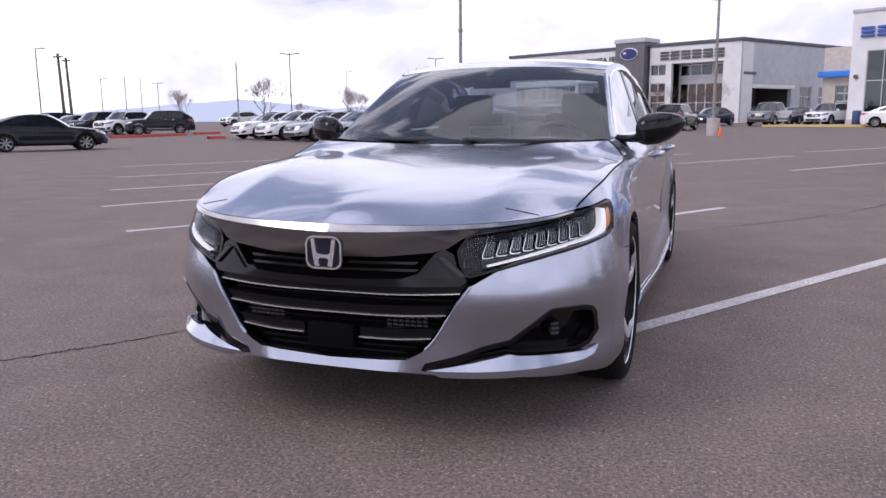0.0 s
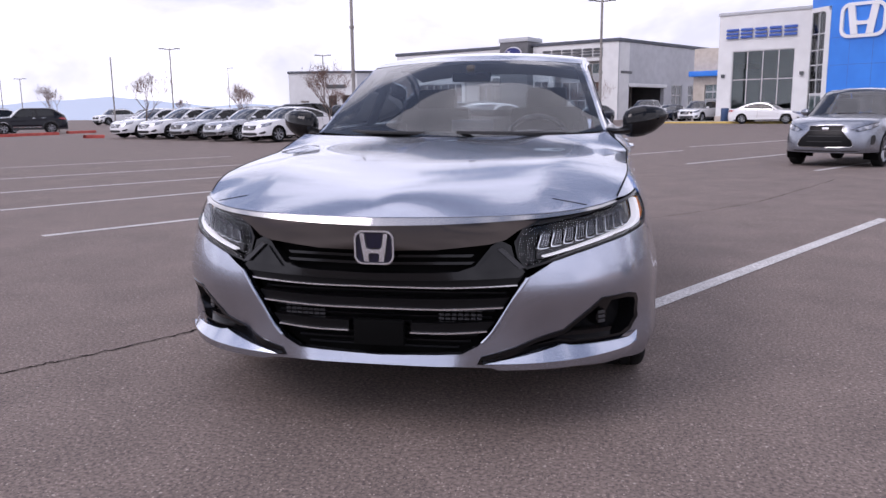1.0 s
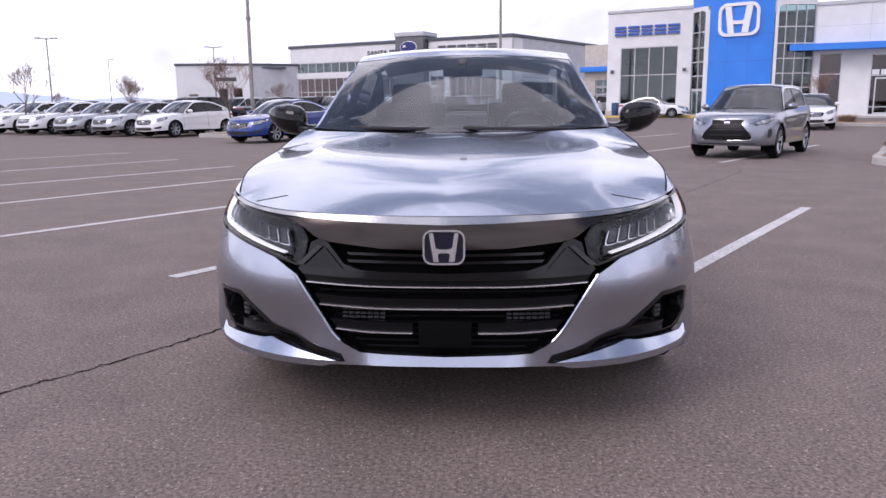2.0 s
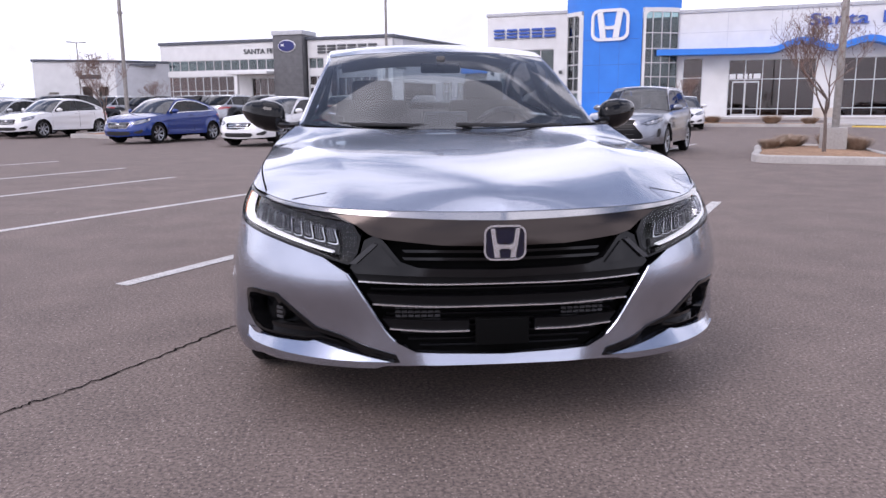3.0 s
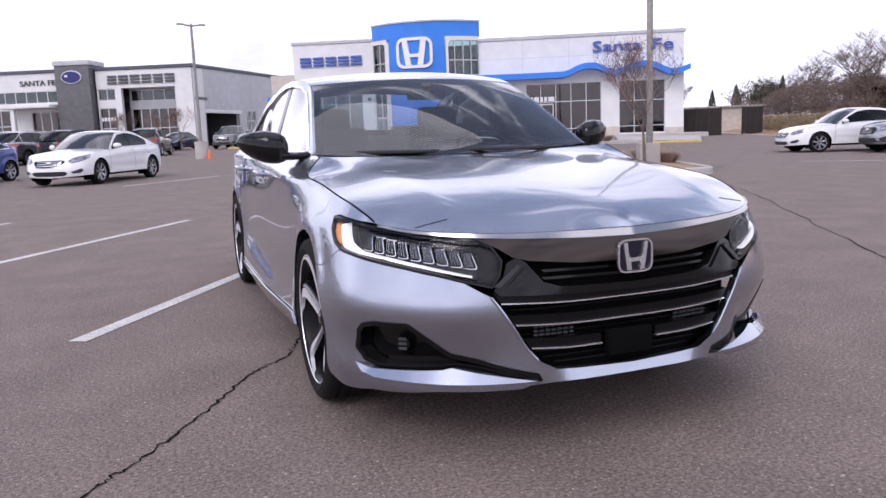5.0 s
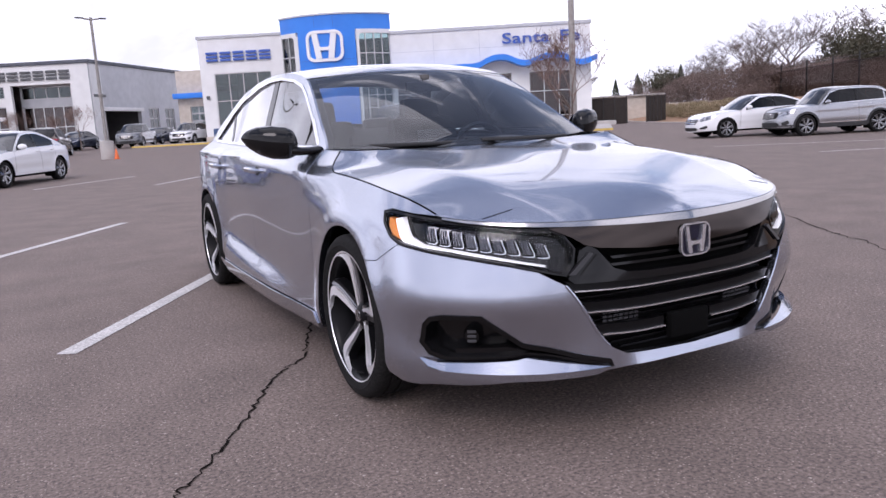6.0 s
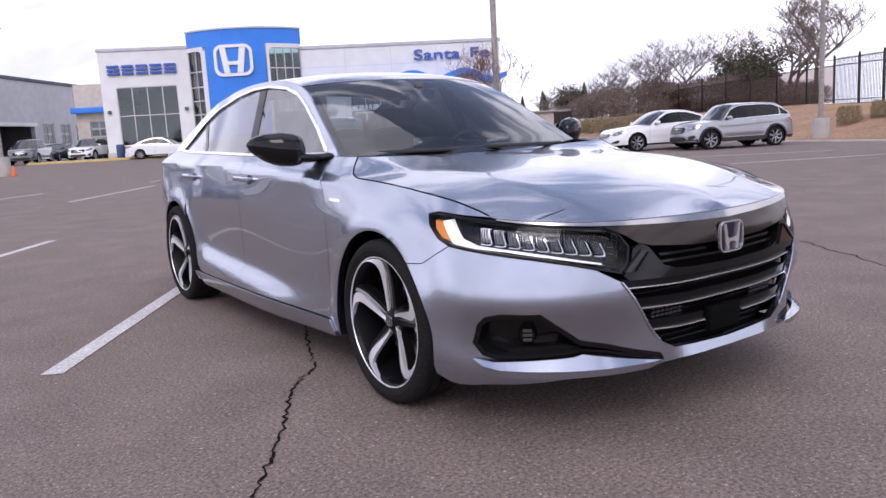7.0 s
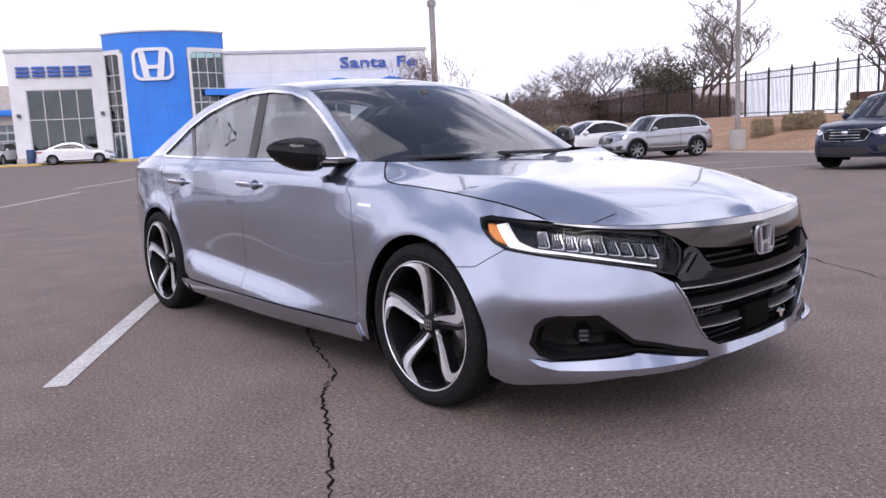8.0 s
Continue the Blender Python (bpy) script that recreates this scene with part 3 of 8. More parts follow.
def chart_patch(outline, holes=(), size=0.025, gap=0.0, edge_step=0.015):
    """Triangles over a 2D outline with holes: points, triangles and the closed edge loops."""
    from_poly = [densify(held(p, shrink(p, g)) if g else list(p), edge_step) for p, g in [(outline, gap)] + [(h, -gap) for h in holes]]
    pts, loops = [], []
    for poly in from_poly:
        loops.append(list(range(len(pts), len(pts) + len(poly))))
        pts += poly
    b = np.array(pts)
    gx, gy = np.meshgrid(np.arange(b[:, 0].min(), b[:, 0].max(), size), np.arange(b[:, 1].min(), b[:, 1].max(), size))
    gx[1::2] += size / 2
    g = np.stack((gx.ravel(), gy.ravel()), 1)
    keep = inside(g, from_poly[0])
    for h in from_poly[1:]:
        keep &= ~inside(g, h)
    g = g[keep]
    if len(g):
        near = np.array([np.min(np.hypot(*(b - q).T)) for q in g])
        g = g[near > size * 0.45]
    allp = np.concatenate((b, g)) if len(g) else b
    edges = [(l[k], l[(k + 1) % len(l)]) for l in loops for k in range(len(l))]
    v, _, f, _, _, _ = delaunay_2d_cdt([Vector(p) for p in allp], edges, [], 0, 1e-6)
    v = np.array([tuple(p) for p in v])
    tri = [t for t in f if len(t) == 3]
    mid = np.array([v[list(t)].mean(0) for t in tri])
    ok = inside(mid, from_poly[0])
    for h in from_poly[1:]:
        ok &= ~inside(mid, h)
    return v, [t for t, o in zip(tri, ok) if o], from_poly


def panel_mesh(outline, holes=(), out=0.0, rim=0.014, size=0.025, gap=0.002, sides=(-1,), edge_step=0.015, place=None):
    """A sheet on the skin with its edges turned in by rim; for each side of the car that is named."""
    place = place or skin
    v, tri, loops = chart_patch(outline, holes, size, gap, edge_step)
    bm = bmesh.new()
    sheet = []
    for sd in sides:
        p = place(v[:, 0], v[:, 1], out, sd)
        vs = [bm.verts.new(q) for q in p]
        sheet += vs
        for t in tri:
            try:
                bm.faces.new([vs[k] for k in t])
            except ValueError:
                pass
        if rim:
            for loop in loops:
                l = np.array(loop)
                a, b = place(l[:, 0], l[:, 1], out, sd), place(l[:, 0], l[:, 1], out - rim, sd)
                va, vb = [bm.verts.new(q) for q in a], [bm.verts.new(q) for q in b]
                for k in range(len(l)):
                    j = (k + 1) % len(l)
                    if abs(l[k, 0] - S0) + abs(l[j, 0] - S0) > 0.012:
                        bm.faces.new((va[k], va[j], vb[j], vb[k]))
    if len(sides) == 2:
        mids = [q for q in sheet if abs(q.co.x) < 0.004]
        for q in mids:
            q.co.x = 0
        bmesh.ops.remove_doubles(bm, verts=mids, dist=0.003)
    for q in [q for q in bm.verts if not q.link_faces]:
        bm.verts.remove(q)
    return bm


def lip_skin(s, z, out=0.0, side=-1):
    """The smooth shelf on which the splitters lie."""
    s, z = np.atleast_1d(np.asarray(s, float)), np.atleast_1d(np.asarray(z, float))
    t, x, y, nx, ny = PLAN
    d = 0.0095 + 0.85 * (0.268 - z) + corner(s, z) + out
    return np.stack((side * (np.interp(s, t, x) + d * np.interp(s, t, nx)), np.interp(s, t, y) + d * np.interp(s, t, ny), z), 1)


def arch(c, a0, a1, r=0.362, n=22):
    """Points along a wheel arch from angle a0 to a1 (degrees, 0 towards the rear)."""
    wide = 0.17 if c < 1 else 0.0
    return [(c + r * (1 + wide * max(0.0, (a - 90) / 90)) * math.cos(radians(a)), 0.34 + r * math.sin(radians(a))) for a in np.linspace(a0, a1, n)]


def band_mesh(lo, hi, out=0.0, depth=0.01, sides=(-1,), n=40, place=None):
    """A strip on the skin between two lines of (s, z), closed to a bar of that depth."""
    place = place or skin
    bm = bmesh.new()
    a, b = np.array(smooth_line(lo, 10)), np.array(smooth_line(hi, 10))

    def even(l):
        q = np.concatenate(([0], np.cumsum(np.hypot(*np.diff(l, axis=0).T))))
        u = np.linspace(0, q[-1], n)
        return np.stack((np.interp(u, q, l[:, 0]), np.interp(u, q, l[:, 1])), 1)
    a, b = even(a), even(b)
    whole = len(sides) == 2 and abs(a[0, 0] - S0) < 0.01
    for sd in ((1,) if whole else sides):
        rows = [place(l[:, 0], l[:, 1], o, sd) for l, o in ((a, out - depth), (a, out), (b, out), (b, out - depth))]
        if whole:
            rows = [np.concatenate(((r * np.array((-1, 1, 1)))[:0:-1], r * np.where(np.arange(len(r)) == 0, 0, 1)[:, None] ** np.array((1, 0, 0)))) for r in rows]
        vs = [[bm.verts.new(q) for q in r] for r in rows]
        for k in range(4):
            r0, r1 = vs[k], vs[(k + 1) % 4]
            for j in range(len(r0) - 1):
                bm.faces.new((r0[j], r0[j + 1], r1[j + 1], r1[j]))
        for j in (0, -1):
            bm.faces.new([vs[k][j] for k in range(4)])
    return bm


# lines on the skin
HOOD_FRONT = smooth_line([(S0, 0.745), (-1.378, 0.746), (-1.118, 0.750), (-0.918, 0.756), (-0.75, 0.765), (-0.618, 0.776)], 8)
SHUT = smooth_line([(-0.618, 0.776), (-0.518, 0.808), (-0.388, 0.837), (-0.168, 0.866), (0.072, 0.889), (0.205, 0.899), (0.268, 0.912), (0.325, 0.945), (0.375, 0.985)], 8)
RAIL = smooth_line([(0.575, 0.990), (0.72, 1.082), (0.89, 1.185), (1.06, 1.283), (1.24, 1.362), (1.45, 1.402), (1.70, 1.415), (1.98, 1.408), (2.30, 1.372), (2.62, 1.292), (2.92, 1.18), (3.18, 1.085), (3.40, 1.03)], 8)
GRILLE_EDGE = [(-1.075, 0.552), (-1.105, 0.512), (-1.135, 0.466), (-1.182, 0.388), (-1.208, 0.354), (-1.240, 0.325), (-1.295, 0.296), (-1.378, 0.291), (S0, 0.285)]
LAMP_TOP = [(-0.335, 0.785), (-0.378, 0.792), (-0.508, 0.780), (-0.638, 0.768), (-0.778, 0.757), (-0.898, 0.748), (-1.018, 0.737)]
LAMP_IN = [(-1.085, 0.712), (-1.120, 0.665), (-1.110, 0.615), (-1.080, 0.577)]
LAMP_LOW = [(-0.988, 0.598), (-0.898, 0.618), (-0.778, 0.638), (-0.628, 0.658), (-0.485, 0.680), (-0.418, 0.704), (-0.355, 0.750)]
FOG = [(-0.560, 0.351), (-0.585, 0.418), (-0.615, 0.444), (-0.665, 0.456), (-0.795, 0.458), (-0.845, 0.416), (-0.928, 0.354), (-1.040, 0.330), (-1.160, 0.303), (-1.228, 0.284), (-1.240, 0.264), (-1.210, 0.262), (-1.170, 0.278), (-1.06, 0.297), (-0.945, 0.314), (-0.878, 0.303), (-0.648, 0.294), (-0.585, 0.309)]


def build_sedan():
    car = thing("sedan", "silver-blue metallic four-door sedan with black trim parked on the asphalt", "car")
    both = (-1, 1)
    sv = M["silver"]

    # bumper: from the nose to the front wheel, with the mouth left open and pockets for the fog lamps
    bumper = [(S0, 0.252), (-1.32, 0.252), (-1.20, 0.246), (-0.95, 0.226), (-0.70, 0.200), (-0.54, 0.190), (-0.46, 0.198), (-0.410, 0.220)]
    bumper += arch(0.012, 196, 133)[1:]
    bumper += [(-0.345, 0.612), (-0.468, 0.681)] + [p for p in reversed(LAMP_LOW) if p[0] < -0.5] + GRILLE_EDGE
    fb = part("front_bumper", panel_mesh(bumper, [FOG], rim=0.03, size=0.02, gap=0.0015, sides=both), sv, car, "silver painted front bumper")
    edge = [p for p in smooth_line(GRILLE_EDGE, 6) if p[1] > 0.33]
    e = np.array(edge)
    for sd in both:
        part("mouth_edge", tube([tuple(q) for q in skin(e[:, 0], e[:, 1] - 0.002, -0.001, sd)], 0.006, 8), sv, fb)
    # lip under the pockets
    lip = [(-0.545, 0.298), (-0.63, 0.290), (-0.905, 0.306), (-0.935, 0.313), (-1.220, 0.268), (-0.90, 0.268), (-0.66, 0.268), (-0.60, 0.276)]
    lip_face = [(-0.60, 0.276), (-0.66, 0.268), (-0.90, 0.268), (-1.225, 0.266), (-1.172, 0.246), (-0.90, 0.243), (-0.66, 0.245)]

    def face_skin(s, z, out=0.0, side=-1):
        return lip_skin(s, z, out - 0.97 * (0.268 - np.asarray(z)), side)
    for sd in both:
        sp = part("splitter", panel_mesh(lip, out=0.0, rim=0.0, gap=0.0, sides=(sd,), place=lip_skin), sv, fb)
        part("splitter_face", panel_mesh(lip_face, out=0.0, rim=0.035, gap=0.0, sides=(sd,), place=face_skin), sv, sp)
        part("lamp_pocket", panel_mesh(FOG, out=-0.055, rim=0.0, gap=-0.006, sides=(sd,)), M["gloss_black"], fb, "gloss black fog lamp pocket")
        # black frame round the pocket
        ring = shrink(densify(FOG, 0.02), 0.012)
        part("pocket_frame", panel_mesh(shrink(FOG, -0.004), [ring], out=0.003, rim=0.05, gap=0.0, sides=(sd,), size=0.05), M["gloss_black"], fb)
        blade = [(-0.67, 0.330), (-0.87, 0.342), (-0.94, 0.326), (-0.90, 0.314), (-0.68, 0.306)]
        part("pocket_blade", panel_mesh(blade, out=-0.018, rim=0.03, gap=0, sides=(sd,)), M["gloss_black"], fb)
        c = Vector(skin(-0.735, 0.378, -0.040, sd)[0])
        lampo = part("fog_lamp", lathe([(0.0, 0.02), (0.024, 0.018), (0.032, 0.0), (0.034, -0.03)], "y", 20), M["gloss_black"], fb)
        lampo.location = c
        lampo.rotation_euler = (0, 0, radians(180 + sd * 42))
        for k in range(3):
            q = part("fog_led", box((0, 0.012, 0.016 - 0.016 * k), (0.030, 0.02, 0.010), 0.003), M["louvre_grey"], lampo)

    # mouth: near-black backing for the shade behind, black blades with bright edges, sensor block
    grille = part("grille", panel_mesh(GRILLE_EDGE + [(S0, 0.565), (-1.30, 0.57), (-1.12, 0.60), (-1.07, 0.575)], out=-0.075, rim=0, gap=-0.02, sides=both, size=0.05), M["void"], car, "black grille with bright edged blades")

    def mouth(z):
        e = np.array(GRILLE_EDGE)
        return float(np.interp(z, e[::-1, 1], e[::-1, 0]))
    for z, s_in in ((0.517, S0), (0.443, S0), (0.361, -1.47)):
        s_out = mouth(z) - 0.008
        top = z + 0.036
        up = mouth(top) - 0.008
        hi = [(s_in, top - 0.006), (0.5 * (s_in + up), top - 0.004), (up, top + 0.004)]
        lo = [(s_in, z - 0.002), (0.5 * (s_in + s_out), z - 0.001), (s_out, z + 0.008)]
        for sds in ((both,) if s_in == S0 else ((-1,), (1,))):
            sl = part("grille_blade", band_mesh(lo, hi, -0.022, 0.035, sds), M["satin_black"], grille)
            part("blade_edge", band_mesh([(a, b - 0.0022) for a, b in lo], [(a, b + 0.0022) for a, b in lo], -0.012, 0.012, sds), M["bright_trim"], sl, "bright edge strip")
    for k in range(12):   # fine mesh behind the blades
        z = 0.300 + 0.021 * k
        part("grille_bar", band_mesh([(S0, z), (mouth(z) - 0.02, z)], [(S0, z + 0.006), (mouth(z) - 0.02, z + 0.006)], -0.055, 0.012, both, n=12), M["satin_black"], grille)
    for sd in both:
        rb = bmesh.new()
        for k in range(5):
            for j in range(7):
                p = skin(-1.235 - 0.022 * j, 0.376 + 0.014 * k, -0.046, sd)[0]
                add_box(rb, p, (0.016, 0.006, 0.007))
        part("radiator_louvre", rb, M["louvre_grey"], grille)
    part("radar_sensor", box((0, -0.935, 0.355), (0.175, 0.03, 0.088), 0.008), M["void"], grille)
    # gloss black bezel that sweeps from lamp to lamp under the upper slot
    bezel = [(S0, 0.563), (-1.378, 0.567), (-1.305, 0.572), (-1.250, 0.590), (-1.195, 0.655), (-1.165, 0.672), (-1.130, 0.655), (-1.118, 0.612), (-1.085, 0.570), (-1.105, 0.553), (-1.36, 0.543), (S0, 0.539)]
    part("grille_bezel", panel_mesh(bezel, out=0.002, rim=0.04, gap=0, sides=both), M["gloss_black"], grille)
    slot = [(S0, 0.555), (-1.30, 0.560), (-1.25, 0.575), (-1.16, 0.66), (-1.18, 0.68), (S0, 0.66)]
    # Near-black sheet paints the shade inside the upper slot.
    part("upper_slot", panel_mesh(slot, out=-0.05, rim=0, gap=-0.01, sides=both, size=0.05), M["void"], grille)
    for z in (0.588, 0.612):
        part("slot_bar", band_mesh([(S0, z), (-1.262, z + 0.004)], [(S0, z + 0.009), (-1.252, z + 0.013)], -0.02, 0.02, both), M["gloss_black"], grille)
    # dark chrome bar and its bright upper edge, drawn out over the lamps
    bar = [(S0, 0.639), (-1.378, 0.643), (-1.200, 0.661), (-1.150, 0.674), (-1.105, 0.702), (-1.03, 0.733), (-1.118, 0.733), (-1.378, 0.722), (S0, 0.718)]
    def facet_skin(s, z, out=0.0, side=-1):
        return skin(s, z, 0.010 - 0.02 * (np.asarray(z) - 0.578) + out, side)
    for sd in both:
        part("bezel_facet", panel_mesh([(-1.128, 0.581), (-1.188, 0.640), (-1.248, 0.575)], out=0.0, rim=0.02, gap=0, sides=(sd,), place=facet_skin), M["gloss_black"], grille)
        part("bezel_facet", panel_mesh([(-1.085, 0.584), (-1.108, 0.584), (-1.176, 0.645), (-1.160, 0.650)], out=0.004, rim=0.02, gap=0, sides=(sd,), place=facet_skin), M["grey_gloss"], grille)
    part("nose_bar", panel_mesh(bar, out=0.008, rim=0.04, gap=0, sides=both), M["dark_chrome"], grille, "dark chrome bar across the nose")
    part("nose_trim", band_mesh([(S0, 0.719), (-1.378, 0.723), (-1.118, 0.734), (-0.918, 0.744), (-0.75, 0.756), (-0.635, 0.769)], [(S0, 0.743), (-1.378, 0.744), (-1.118, 0.748), (-0.918, 0.754), (-0.75, 0.763), (-0.635, 0.773)], 0.010, 0.03, both, n=60), M["smoke_chrome"], grille, "bright chrome strip along the bonnet edge")
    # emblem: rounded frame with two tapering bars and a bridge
    em = part("emblem", rounded_ring(0.134, 0.112, 0.030, 0.0058, 0.010, (0, -0.976, 0.650)), M["bright_trim"], grille, "chrome badge with a dark blue ground")
    part("emblem_ground", prism(rounded(0.126, 0.104, 0.026), 0.004, lambda u, v, w: (u, -0.970 + w, 0.650 + v)), M["emblem_blue"], em)
    for sd in both:
        leg = smooth_line([(sd * 0.047, 0.046), (sd * 0.042, 0.012), (sd * 0.037, -0.020), (sd * 0.033, -0.046)], 4) + smooth_line([(sd * 0.016, -0.046), (sd * 0.020, -0.022), (sd * 0.027, 0.004), (sd * 0.033, 0.046)], 4)
        part("emblem_bar", prism(leg, 0.008, lambda u, v, w: (u, -0.978 + w, 0.650 + v)), M["bright_trim"], em)
    part("emblem_bridge", prism([(-0.028, 0.000), (-0.021, -0.024), (-0.012, -0.018), (0.012, -0.018), (0.021, -0.024), (0.028, 0.000), (0.014, -0.006), (-0.014, -0.006)], 0.007, lambda u, v, w: (u, -0.9775 + w, 0.650 + v)), M["bright_trim"], em)

    # headlamps
    lamp = LAMP_TOP + LAMP_IN + LAMP_LOW
    for sd in both:
        hl = part("headlight", panel_mesh(lamp, out=-0.045, rim=0, gap=0.001, sides=(sd,)), M["gloss_black"], car, "clear headlight with light bar and amber corner")
        part("lamp_rim", panel_mesh(lamp, [shrink(densify(lamp, 0.02), 0.009)], out=0.0005, rim=0.05, gap=0.001, sides=(sd,), size=0.06), M["gloss_black"], hl)
        face_out(part("lamp_lens", panel_mesh(lamp, out=-0.002, rim=0, gap=0.004, sides=(sd,)), M["lens"], hl), (0, 0.2, 0.6))
        drl = [(-0.440, 0.768), (-0.408, 0.762), (-0.480, 0.686), (-0.560, 0.676), (-0.70, 0.662), (-0.70, 0.666), (-0.565, 0.683), (-0.505, 0.704)]
        part("running_light", panel_mesh(drl, out=-0.012, rim=0.02, gap=0, sides=(sd,)), M["drl"], hl, "white running light strip")
        part("light_guide", band_mesh([(-0.70, 0.661), (-0.85, 0.639), (-1.015, 0.611)], [(-0.70, 0.667), (-0.85, 0.644), (-1.015, 0.6145)], -0.010, 0.02, (sd,)), M["drl"], hl, "thin pale light strip")
        part("lamp_shelf", band_mesh([(-0.60, 0.672), (-0.80, 0.645), (-1.03, 0.602)], [(-0.60, 0.690), (-0.80, 0.666), (-1.03, 0.628)], -0.034, 0.01, (sd,)), M["grey_gloss"], hl)
        part("side_marker", panel_mesh([(-0.372, 0.765), (-0.405, 0.760), (-0.468, 0.697), (-0.425, 0.710), (-0.385, 0.738)], out=-0.010, rim=0.02, gap=0, sides=(sd,)), M["amber"], hl, "amber corner lamp")
        # row of slanted reflector cells
        for k in range(9):
            s = -0.572 - 0.051 * k
            zt, zb = 0.742 - 0.0066 * k, 0.692 - 0.0062 * k
            cell = [(s, zt), (s - 0.036, zt - 0.004), (s - 0.050, zb - 0.002), (s - 0.010, zb + 0.003)]

            def tilt(u, z, out=0.0, side=-1, s=s):
                return skin(u, z, -0.024 + 0.35 * (np.asarray(u) - s + 0.02) + out, side)
            part("lamp_cell", panel_mesh(cell, out=0.0, rim=0.006, gap=0.001, sides=(sd,), size=0.05, place=tilt), M["lamp_cell"], hl)
            part("cell_rim", band_mesh([(s - 0.035, zt - 0.008), (s - 0.041, (zt + zb) / 2), (s - 0.050, zb), (s - 0.030, zb - 0.003), (s - 0.012, zb)], [(s - 0.037, zt - 0.008), (s - 0.0435, (zt + zb) / 2), (s - 0.0535, zb - 0.003), (s - 0.030, zb - 0.0055), (s - 0.012, zb - 0.0025)], -0.016, 0.012, (sd,), n=14), M["reflector"], hl, "bright curved cell edge")
            for k in range(3):   # fine flutes that fan out from the top of the cell
                a, b = s - 0.008 - 0.008 * k, s - 0.016 - 0.011 * k
                lo_ = zb + 0.004 + 0.003 * (2 - k)
                part("cell_flute", band_mesh([(a, zt - 0.004), ((a + b) / 2 + 0.002, (zt + zb) / 2), (b, lo_)], [(a - 0.0013, zt - 0.004), ((a + b) / 2 + 0.0005, (zt + zb) / 2), (b - 0.0022, lo_)], -0.013, 0.006, (sd,), n=8), M["lamp_flute"], hl)
        part("lamp_brow", band_mesh([(-0.53, 0.762), (-0.78, 0.741), (-1.04, 0.714)], [(-0.53, 0.772), (-0.78, 0.752), (-1.04, 0.731)], -0.014, 0.03, (sd,)), M["dark_plastic"], hl)

    # bonnet
    fs = np.array(HOOD_FRONT)
    front = skin(fs[:, 0], fs[:, 1], 0.0, 1)
    sh = np.array(SHUT)
    rim_pts = skin(sh[:, 0], sh[:, 1], 0.0, 1)
    rows, nq = [], 61
    nr = len(SHUT)
    cy = np.interp(np.linspace(0, 1, nr), (0, 0.12, 0.3, 0.55, 0.8, 1), (front[0, 1], -0.88, -0.66, -0.25, 0.13, 0.41))
    czy = np.array(smooth_line([(front[0, 1], front[0, 2]), (-0.90, 0.776), (-0.80, 0.814), (-0.66, 0.846), (-0.45, 0.880), (-0.15, 0.915), (0.15, 0.945), (0.41, 0.965)], 4))

    def crease(x, y):
        """How far the corners of the bonnet fall away outside the creases."""
        xc = np.interp(y, (-0.95, -0.6, -0.2, 0.15, 0.4), (0.47, 0.51, 0.565, 0.63, 0.70))
        return 0.16 * ramp(np.abs(x) - xc, 0.010) * step(-0.98, -0.65, y)
    back = [(0.78 * u, 0.41 + (0.378 - 0.41) * u ** 2.2, 0.965 + 0.022 * u ** 2) for u in (0.15, 0.3, 0.45, 0.6, 0.75, 0.9)]
    known = [p for p in front[1::3]] + [p for p in rim_pts[1::3]] + [rim_pts[-1]] + [np.array(p) for p in back]
    known = np.array([(0.0, y, z) for y, z in czy] + [(sg * p[0], p[1], p[2]) for p in known for sg in (-1, 1)])

    def kernel(p, q):
        r2 = ((p[:, None, :2] - q[None, :, :2]) ** 2).sum(2)
        return 0.5 * r2 * np.log(r2 + 1e-12)
    nk = len(known)
    sysm = np.zeros((nk + 3, nk + 3))
    flat = np.concatenate((np.ones((nk, 1)), known[:, :2]), 1)
    sysm[:nk, :nk], sysm[:nk, nk:], sysm[nk:, :nk] = kernel(known, known) + 1e-5 * np.eye(nk), flat, flat.T
    weights = np.linalg.solve(sysm, np.concatenate((known[:, 2] + crease(known[:, 0], known[:, 1]), np.zeros(3))))

    def hood_z(x, y):
        q = np.stack((x, y), 1)
        return kernel(q, known) @ weights[:nk] + weights[nk] + q @ weights[nk + 1:] - crease(x, y)
    for r in range(nr):
        e = rim_pts[r]
        w = math.exp(-4.0 * r / (nr - 1))
        q = np.linspace(-1, 1, nq)
        q[nq // 2] = 0.0
        xf = np.abs(q) * front[-1, 0]
        bow0 = (np.interp(xf, front[:, 0], front[:, 1]) - front[0, 1]) / (front[-1, 1] - front[0, 1])
        y = cy[r] + (e[1] - cy[r]) * (w * bow0 + (1 - w) * np.abs(q) ** 2.2)
        rows.append([tuple(p) for p in np.stack((q * e[0], y, hood_z(q * e[0], y)), 1)])
    hood = grid_mesh(rows)
    rimv = [e for e in hood.edges if e.is_boundary]
    ext = bmesh.ops.extrude_edge_only(hood, edges=rimv)["geom"]
    for v in [g for g in ext if isinstance(g, bmesh.types.BMVert)]:
        v.co += Vector((-0.012 * (1 if v.co.x > 0.3 else -1 if v.co.x < -0.3 else 0), 0.012 if v.co.y < -0.4 else 0.0, -0.022))
    hd = part("bonnet", hood, sv, car, "silver bonnet with soft creases")
    # short seam from each lamp over the bonnet's corner
    for sd in both:
        pts = []
        for k in range(9):
            u = k / 8
            x, y = 0.675 - 0.115 * u, -0.705 - 0.007 * u
            pts.append((sd * x, y, float(hood_z(np.array([x]), np.array([y]))[0]) + 0.0008))
        part("bonnet_seam", tube(pts, 0.0010, 5), M["void"], hd)

